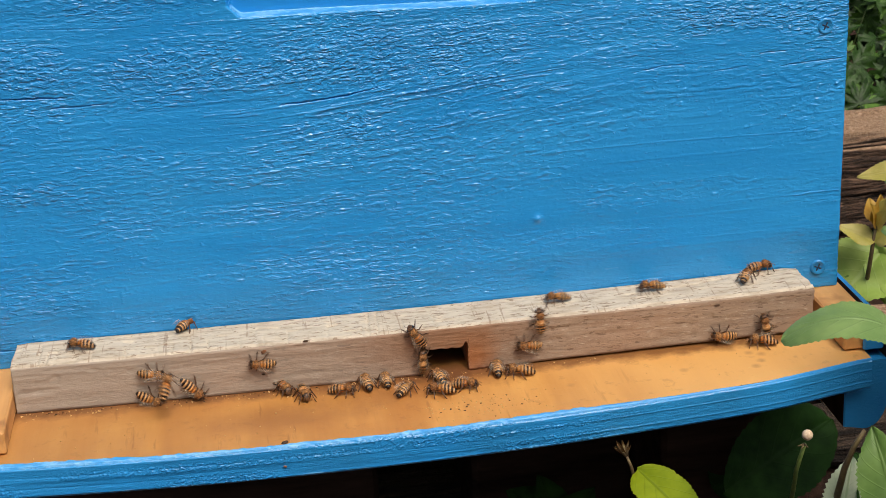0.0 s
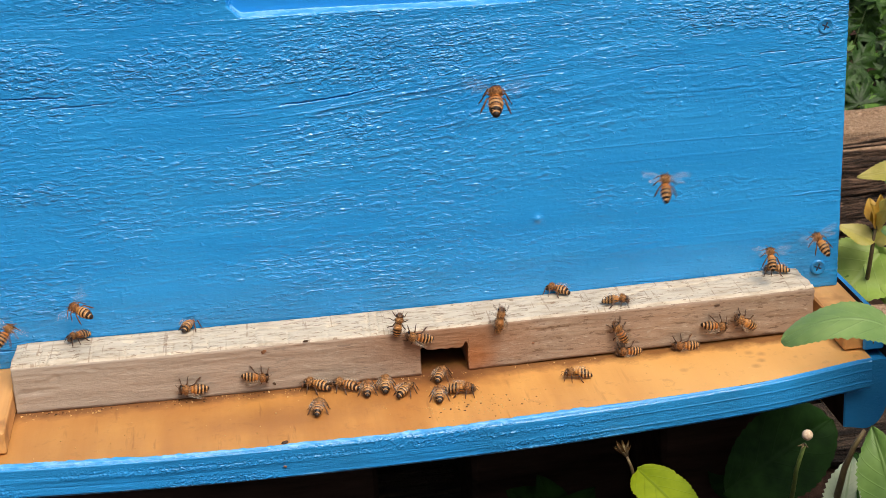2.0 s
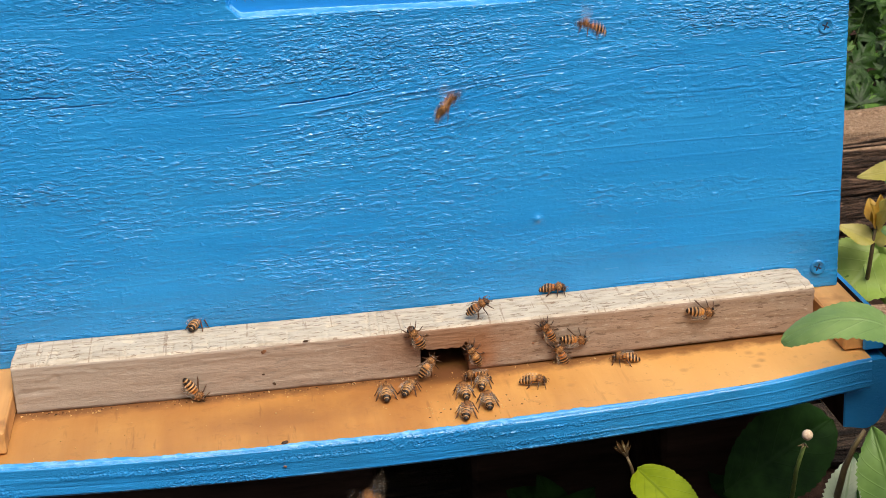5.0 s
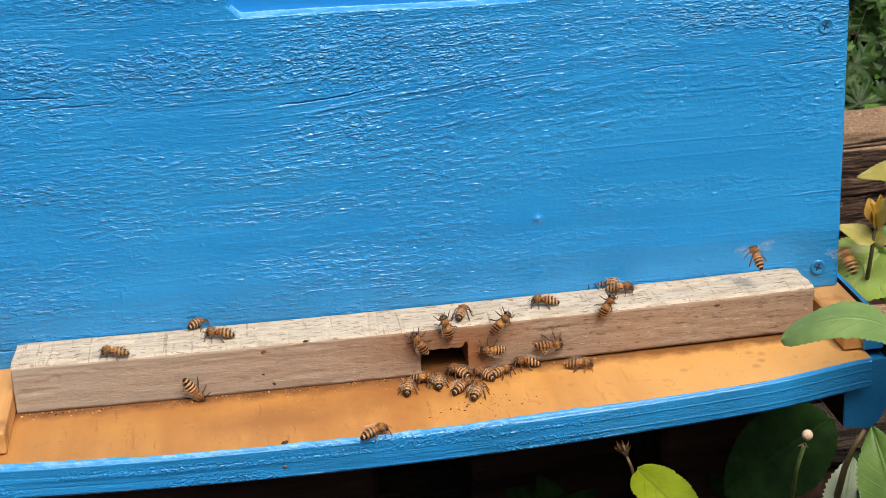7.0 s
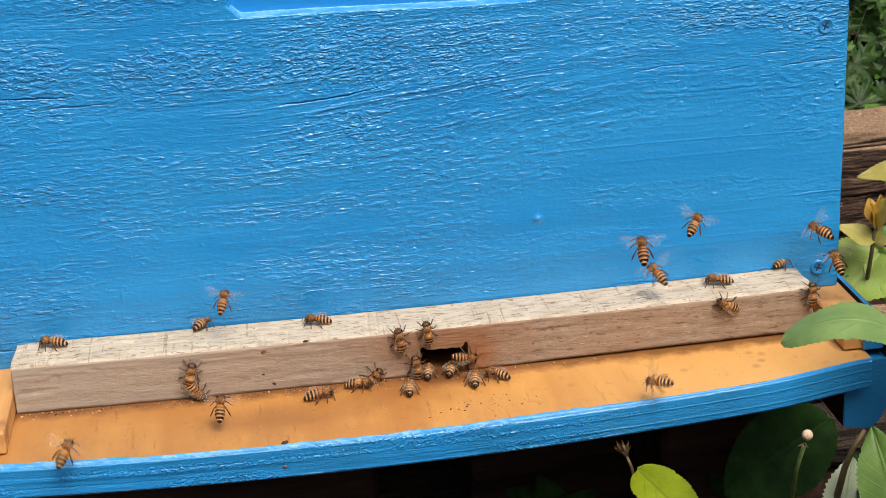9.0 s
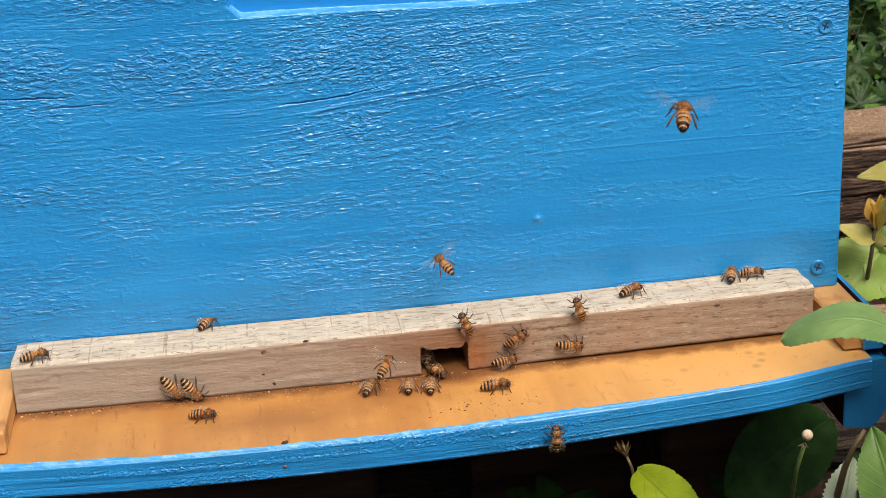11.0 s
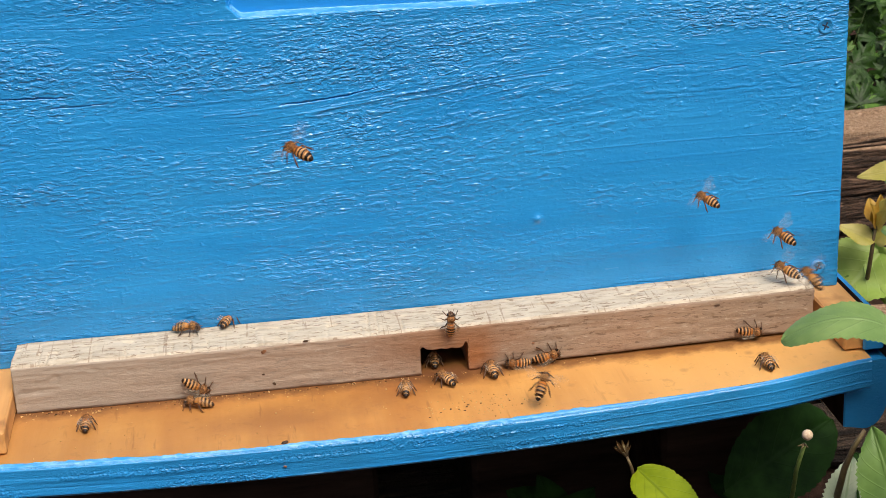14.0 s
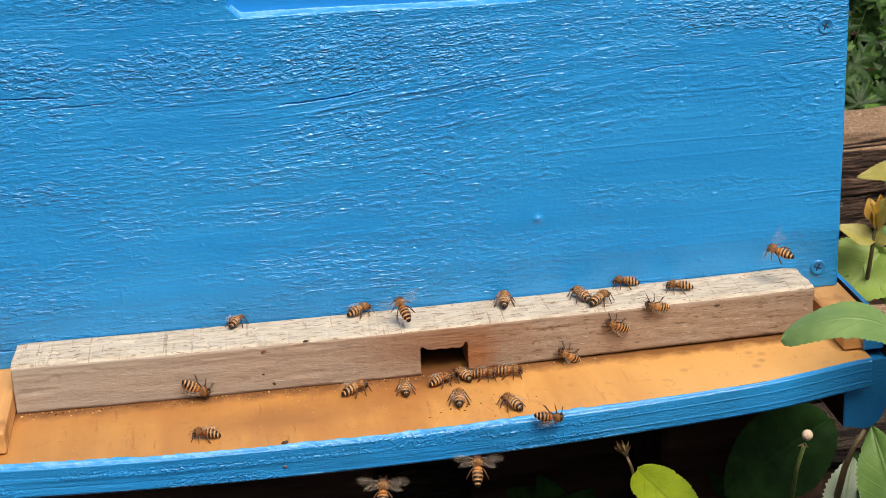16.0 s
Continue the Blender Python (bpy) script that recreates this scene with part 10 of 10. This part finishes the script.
    walk(bees[46], [(0, pose(0.3800, -0.4200, -0.1000, 0, -22, 124)), (1.467, pose(0.3800, -0.4200, -0.1000, 0, -22, 124)), (2.067, pose(0.1914, -0.3154, 0.0208, 0, -12, 86)), (2.5, pose(0.2032, -0.1562, 0.0238, 3, -39, 80)), (3, pose(0.2006, -0.1627, 0.0116, 23, -30, 50)), (3.5, pose(0.2074, -0.0974, -0.0026, -11, -36, 101)), (4, pose(0.1954, -0.0730, -0.0016, 0, 0, 77)), (6.5, pose(0.1994, -0.0600, -0.0016, 0, 0, 81)), (7, pose(0.1990, -0.0465, -0.0016, 0, 0, 42)), (7.5, pose(0.1986, -0.0453, -0.0016, 0, 0, 84)), (8, pose(0.1937, -0.0333, -0.0016, 0, 0, 86)), (8.267, pose(0.1817, -0.0296, 0.0027, 3, -45, 85)), (8.5, pose(0.1698, -0.0260, 0.0070, 90, -87, 0)), (9, pose(0.1598, -0.0260, 0.0010, 90, -43, 0)), (10.467, pose(0.1598, -0.0260, 0.0010, 90, -43, 0)), (10.667, pose(0.1778, -0.0931, 0.1387, 45, -35, -39)), (10.9, pose(0.1958, -0.1603, 0.2764, 0, -52, -75)), (11.5, pose(0.1100, -0.6400, 0.6500, 0, -31, -100)), (12.2, pose(0.1205, -0.4815, 0.5252, 28, -10, -154)), (12.867, pose(0.1310, -0.3231, 0.4004, 31, 24, 163)), (13.567, pose(0.1415, -0.1646, 0.2756, 0, 47, 102)), (14, pose(0.1318, -0.1168, 0.1384, -33, -11, 134)), (14.233, pose(0.1219, -0.1552, 0.2071, -6, -21, -167)), (14.467, pose(0.1121, -0.1935, 0.2759, 0, -49, -104)), (15.067, pose(0.0500, -0.8200, 0.6200, 0, -26, -96)), (15.933, pose(0.0500, -0.8200, 0.6200, 0, -26, -96)), (16, pose(0.0500, -0.8200, 0.6200, 0, -26, -96))])
    wings(bees[46], [(0.00, 1), (3.90, 1), (4.00, 0), (10.46, 0), (10.55, 1)])
    walk(bees[47], [(0, pose(0.0800, -0.4600, -0.0800, 0, -22, 61)), (1.967, pose(0.0800, -0.4600, -0.0800, 0, -22, 61)), (2.567, pose(0.2215, -0.2855, -0.0062, 0, -27, 93)), (2.8, pose(0.2199, -0.2497, 0.0154, 30, -14, 51)), (3, pose(0.2183, -0.2139, 0.0369, 44, 13, 20)), (3.267, pose(0.2339, -0.1379, 0.0178, 24, -1, 55)), (3.5, pose(0.2494, -0.0620, -0.0014, 0, 0, 92)), (3.733, pose(0.2448, -0.0608, -0.0015, 0, 0, 39)), (4, pose(0.2402, -0.0597, -0.0015, 0, 0, -14)), (6.5, pose(0.2218, -0.0342, -0.0015, 0, 0, -14)), (7, pose(0.2185, -0.0352, -0.0016, 0, 0, 28)), (7.5, pose(0.2182, -0.0320, -0.0016, 0, 0, 42)), (7.733, pose(0.2148, -0.0342, -0.0016, 0, 0, 93)), (8, pose(0.2115, -0.0365, -0.0016, 0, 0, 145)), (8.5, pose(0.2025, -0.0269, -0.0016, 0, 0, 116)), (9, pose(0.1967, -0.0267, -0.0016, 0, 0, 67)), (10.267, pose(0.1926, -0.0278, -0.0016, 0, 0, -8)), (11.5, pose(0.1885, -0.0290, -0.0016, 0, 0, -84)), (12, pose(0.1924, -0.0163, -0.0016, 0, 0, -98)), (12.267, pose(0.1913, -0.0211, 0.0044, -46, 15, -140)), (12.5, pose(0.1903, -0.0260, 0.0103, -90, -6, 180)), (12.733, pose(0.1885, -0.0260, 0.0130, -90, -50, 180)), (13, pose(0.1866, -0.0260, 0.0156, 90, -87, 0)), (13.5, pose(0.1913, -0.0260, 0.0159, 90, -58, 0)), (13.733, pose(0.1906, -0.0208, 0.0072, 22, -41, 67)), (14, pose(0.1898, -0.0156, -0.0016, 0, 0, 87)), (14.267, pose(0.1852, -0.0259, -0.0016, 0, 0, 36)), (14.5, pose(0.1806, -0.0361, -0.0016, 0, 0, -14)), (15, pose(0.1912, -0.0435, -0.0016, 0, 0, -14)), (15.267, pose(0.1927, -0.0348, -0.0016, 0, 0, 34)), (15.5, pose(0.1942, -0.0261, -0.0016, 0, 0, 82)), (15.933, pose(0.2003, -0.0336, -0.0016, 0, 0, 117)), (16, pose(0.2004, -0.0337, -0.0016, 0, 0, 117))])
    wings(bees[47], [(0.00, 1), (3.40, 1), (3.50, 0)])
    walk(bees[48], [(0, pose(0.2520, 0.1000, 0.0003, 0, 0, -90)), (4.367, pose(0.2520, 0.1000, 0.0003, 0, 0, -90)), (4.933, pose(0.1928, 0.0300, 0.0003, 0, 0, -90)), (5.233, pose(0.1928, -0.0100, -0.0014, 0, 0, -90)), (5.333, pose(0.1928, -0.0180, 0.0121, 53, -5, -37)), (5.433, pose(0.1928, -0.0260, 0.0256, 90, -48, 0)), (6.5, pose(0.1928, -0.0260, 0.0256, 90, -48, 0)), (7, pose(0.1948, -0.0260, 0.0231, -90, -74, 180)), (7.5, pose(0.1897, -0.0260, 0.0251, 90, -37, 0)), (8, pose(0.1891, -0.0260, 0.0238, 90, -87, 0)), (8.5, pose(0.1872, -0.0260, 0.0169, 90, -87, 0)), (9, pose(0.1861, -0.0260, 0.0207, -90, -84, 180)), (11.5, pose(0.2057, -0.0260, 0.0236, -90, -65, 180)), (11.6, pose(0.2031, -0.0180, 0.0111, -17, -43, 107)), (11.733, pose(0.2005, -0.0100, -0.0014, 0, 0, 90)), (11.933, pose(0.2005, 0.0500, 0.0003, 0, 0, 90)), (12.533, pose(0.2740, 0.1000, 0.0003, 0, 0, 73)), (15.933, pose(0.2740, 0.1000, 0.0003, 0, 0, 73)), (16, pose(0.2740, 0.1000, 0.0003, 0, 0, 73))])
    wings(bees[48], [(0.00, 0)])
    walk(bees[49], [(0, pose(0.1200, 0.1300, 0.0003, 0, 0, -90)), (4.6, pose(0.1200, 0.1300, 0.0003, 0, 0, -90)), (5.167, pose(0.1938, 0.0300, 0.0003, 0, 0, -90)), (5.433, pose(0.1938, -0.0100, -0.0014, 0, 0, -90)), (5.533, pose(0.1938, -0.0195, -0.0015, 0, 0, -161)), (5.633, pose(0.1938, -0.0290, -0.0016, 0, 0, 129)), (6.5, pose(0.1938, -0.0290, -0.0016, 0, 0, 129)), (7, pose(0.1986, -0.0315, -0.0016, 0, 0, 129)), (7.267, pose(0.1978, -0.0287, 0.0058, -16, -43, 121)), (7.5, pose(0.1969, -0.0260, 0.0133, -90, -83, 180)), (8, pose(0.1890, -0.0260, 0.0105, -90, -56, 180)), (8.5, pose(0.1832, -0.0260, 0.0097, 90, -58, 0)), (9, pose(0.1803, -0.0260, 0.0043, -90, -84, 180)), (9.8, pose(0.1803, -0.0260, 0.0043, -90, -84, 180)), (9.933, pose(0.1837, -0.0180, 0.0015, -4, -45, 94)), (10.067, pose(0.1870, -0.0100, -0.0014, 0, 0, 90)), (10.267, pose(0.1870, 0.0500, 0.0003, 0, 0, 90)), (10.867, pose(0.1420, 0.1300, 0.0003, 0, 0, 73)), (15.933, pose(0.1420, 0.1300, 0.0003, 0, 0, 73)), (16, pose(0.1420, 0.1300, 0.0003, 0, 0, 73))])
    wings(bees[49], [(0.00, 0)])
    walk(bees[50], [(0, pose(0.1640, 0.1300, 0.0003, 0, 0, -90)), (6.933, pose(0.1640, 0.1300, 0.0003, 0, 0, -90)), (7.5, pose(0.2005, 0.0300, 0.0003, 0, 0, -90)), (7.8, pose(0.2005, -0.0100, -0.0014, 0, 0, -90)), (7.867, pose(0.2034, -0.0153, 0.0011, -38, -8, -128)), (7.933, pose(0.2063, -0.0207, 0.0037, -68, -36, -158)), (8, pose(0.2092, -0.0260, 0.0062, -90, -74, 180)), (8.5, pose(0.2143, -0.0260, 0.0019, 90, -27, 0)), (9, pose(0.2032, -0.0260, 0.0066, 90, 6, 0)), (11.5, pose(0.2297, -0.0260, 0.0139, 90, -38, 0)), (12, pose(0.2205, -0.0260, 0.0141, 90, -27, 0)), (12.5, pose(0.2021, -0.0260, 0.0113, 90, 6, 0)), (12.733, pose(0.2028, -0.0260, 0.0119, 90, -73, 0)), (13, pose(0.2034, -0.0260, 0.0126, -90, -27, 180)), (13.133, pose(0.2046, -0.0244, 0.0166, -126, -62, -157)), (13.267, pose(0.2057, -0.0228, 0.0206, 138, -60, -72)), (13.4, pose(0.2068, -0.0173, 0.0206, 44, -41, -12)), (13.5, pose(0.2079, -0.0117, 0.0216, 0, 0, -15)), (13.733, pose(0.2024, -0.0228, 0.0265, 60, -44, -14)), (14, pose(0.1969, -0.0260, 0.0243, 90, -87, 0)), (14.5, pose(0.1935, -0.0260, 0.0227, 90, -87, 0)), (15, pose(0.1817, -0.0260, 0.0113, -90, -38, 180)), (15.5, pose(0.1827, -0.0260, 0.0154, -90, -88, 180)), (15.733, pose(0.1866, -0.0317, 0.0069, 17, -44, 47)), (15.933, pose(0.1905, -0.0373, -0.0015, 0, 0, 28)), (16, pose(0.1905, -0.0373, -0.0016, 0, 0, 28))])
    wings(bees[50], [(0.00, 0)])
    walk(bees[51], [(0, pose(0.1860, 0.1300, 0.0003, 0, 0, -90)), (6.967, pose(0.1860, 0.1300, 0.0003, 0, 0, -90)), (7.5, pose(0.2005, 0.0300, 0.0003, 0, 0, -90)), (7.8, pose(0.2005, -0.0100, -0.0014, 0, 0, -90)), (7.867, pose(0.2005, -0.0153, 0.0066, -38, -8, -128)), (7.933, pose(0.2005, -0.0207, 0.0145, -68, -37, -158)), (8, pose(0.2005, -0.0260, 0.0225, -90, -74, 180)), (8.5, pose(0.1961, -0.0260, 0.0224, -90, -6, 180)), (8.6, pose(0.1961, -0.0180, 0.0105, -43, -22, 133)), (8.733, pose(0.1961, -0.0100, -0.0014, 0, 0, 90)), (8.933, pose(0.1961, 0.0500, 0.0003, 0, 0, 90)), (9.533, pose(0.2080, 0.1300, 0.0003, 0, 0, 73)), (15.933, pose(0.2080, 0.1300, 0.0003, 0, 0, 73)), (16, pose(0.2080, 0.1300, 0.0003, 0, 0, 73))])
    wings(bees[51], [(0.00, 0)])
    walk(bees[52], [(0, pose(0.2600, -0.4600, -0.1000, 0, -19, 99)), (6.967, pose(0.2600, -0.4600, -0.1000, 0, -19, 99)), (7.567, pose(0.1444, -0.2850, 0.0193, 0, -9, 73)), (8, pose(0.2010, -0.0974, 0.0025, 0, -39, 85)), (8.5, pose(0.1685, -0.0975, 0.0023, 3, -39, 80)), (8.633, pose(0.1601, -0.1573, 0.0036, 16, -30, 14)), (8.8, pose(0.1517, -0.2171, 0.0050, 13, -17, -43)), (8.933, pose(0.1433, -0.2770, 0.0064, 0, -12, -98)), (9.533, pose(0.3200, -0.4600, -0.0800, 0, -2, -46)), (12.533, pose(0.2384, -0.3712, -0.0395, 3, -6, 22)), (15.567, pose(0.1567, -0.2824, 0.0010, 0, -10, 91)), (15.933, pose(0.1543, -0.1218, -0.0078, 3, -39, 80)), (16, pose(0.1543, -0.1202, -0.0079, 3, -39, 80))])
    wings(bees[52], [(0.00, 1)])
    walk(bees[53], [(0, pose(0.3800, -0.4600, -0.1000, 0, -18, 124)), (7.433, pose(0.3800, -0.4600, -0.1000, 0, -18, 124)), (8.033, pose(0.0989, -0.2638, 0.0074, 0, -11, 81)), (8.5, pose(0.1262, -0.0853, 0.0076, -18, -32, 111)), (9, pose(0.0910, -0.0574, 0.0074, 3, -39, 80)), (9.533, pose(0.1300, -0.0436, 0.0094, 1, -39, 83)), (9.767, pose(0.1142, -0.0930, 0.0985, -6, -41, 29)), (9.967, pose(0.0983, -0.1425, 0.1875, -8, -48, -29)), (10.2, pose(0.0825, -0.1920, 0.2765, 0, -52, -94)), (10.8, pose(0.3500, -0.7000, 0.6500, 0, -28, -62)), (15.933, pose(0.3500, -0.7000, 0.6500, 0, -28, -62)), (16, pose(0.3500, -0.7000, 0.6500, 0, -28, -62))])
    wings(bees[53], [(0.00, 1)])
    walk(bees[54], [(0, pose(0.0800, -0.5000, -0.0800, 0, -17, 97)), (7.967, pose(0.0800, -0.5000, -0.0800, 0, -17, 97)), (8.567, pose(0.0470, -0.3013, 0.0373, 0, -8, 95)), (9, pose(0.0266, -0.0848, 0.0076, 18, -34, 59)), (9.533, pose(0.0239, -0.0530, 0.0072, 9, -38, 72)), (9.867, pose(0.0363, -0.1606, 0.0087, 16, -21, -9)), (10.2, pose(0.0487, -0.2682, 0.0102, 0, -12, -83)), (10.8, pose(0.1400, -0.5000, -0.1000, 0, 1, -69)), (13.2, pose(0.1580, -0.3916, -0.0490, 5, -5, 7)), (15.567, pose(0.1760, -0.2832, 0.0021, 0, -11, 84)), (15.933, pose(0.1931, -0.1224, -0.0015, 3, -39, 80)), (16, pose(0.1933, -0.1207, -0.0016, 3, -39, 80))])
    wings(bees[54], [(0.00, 1)])


motions()
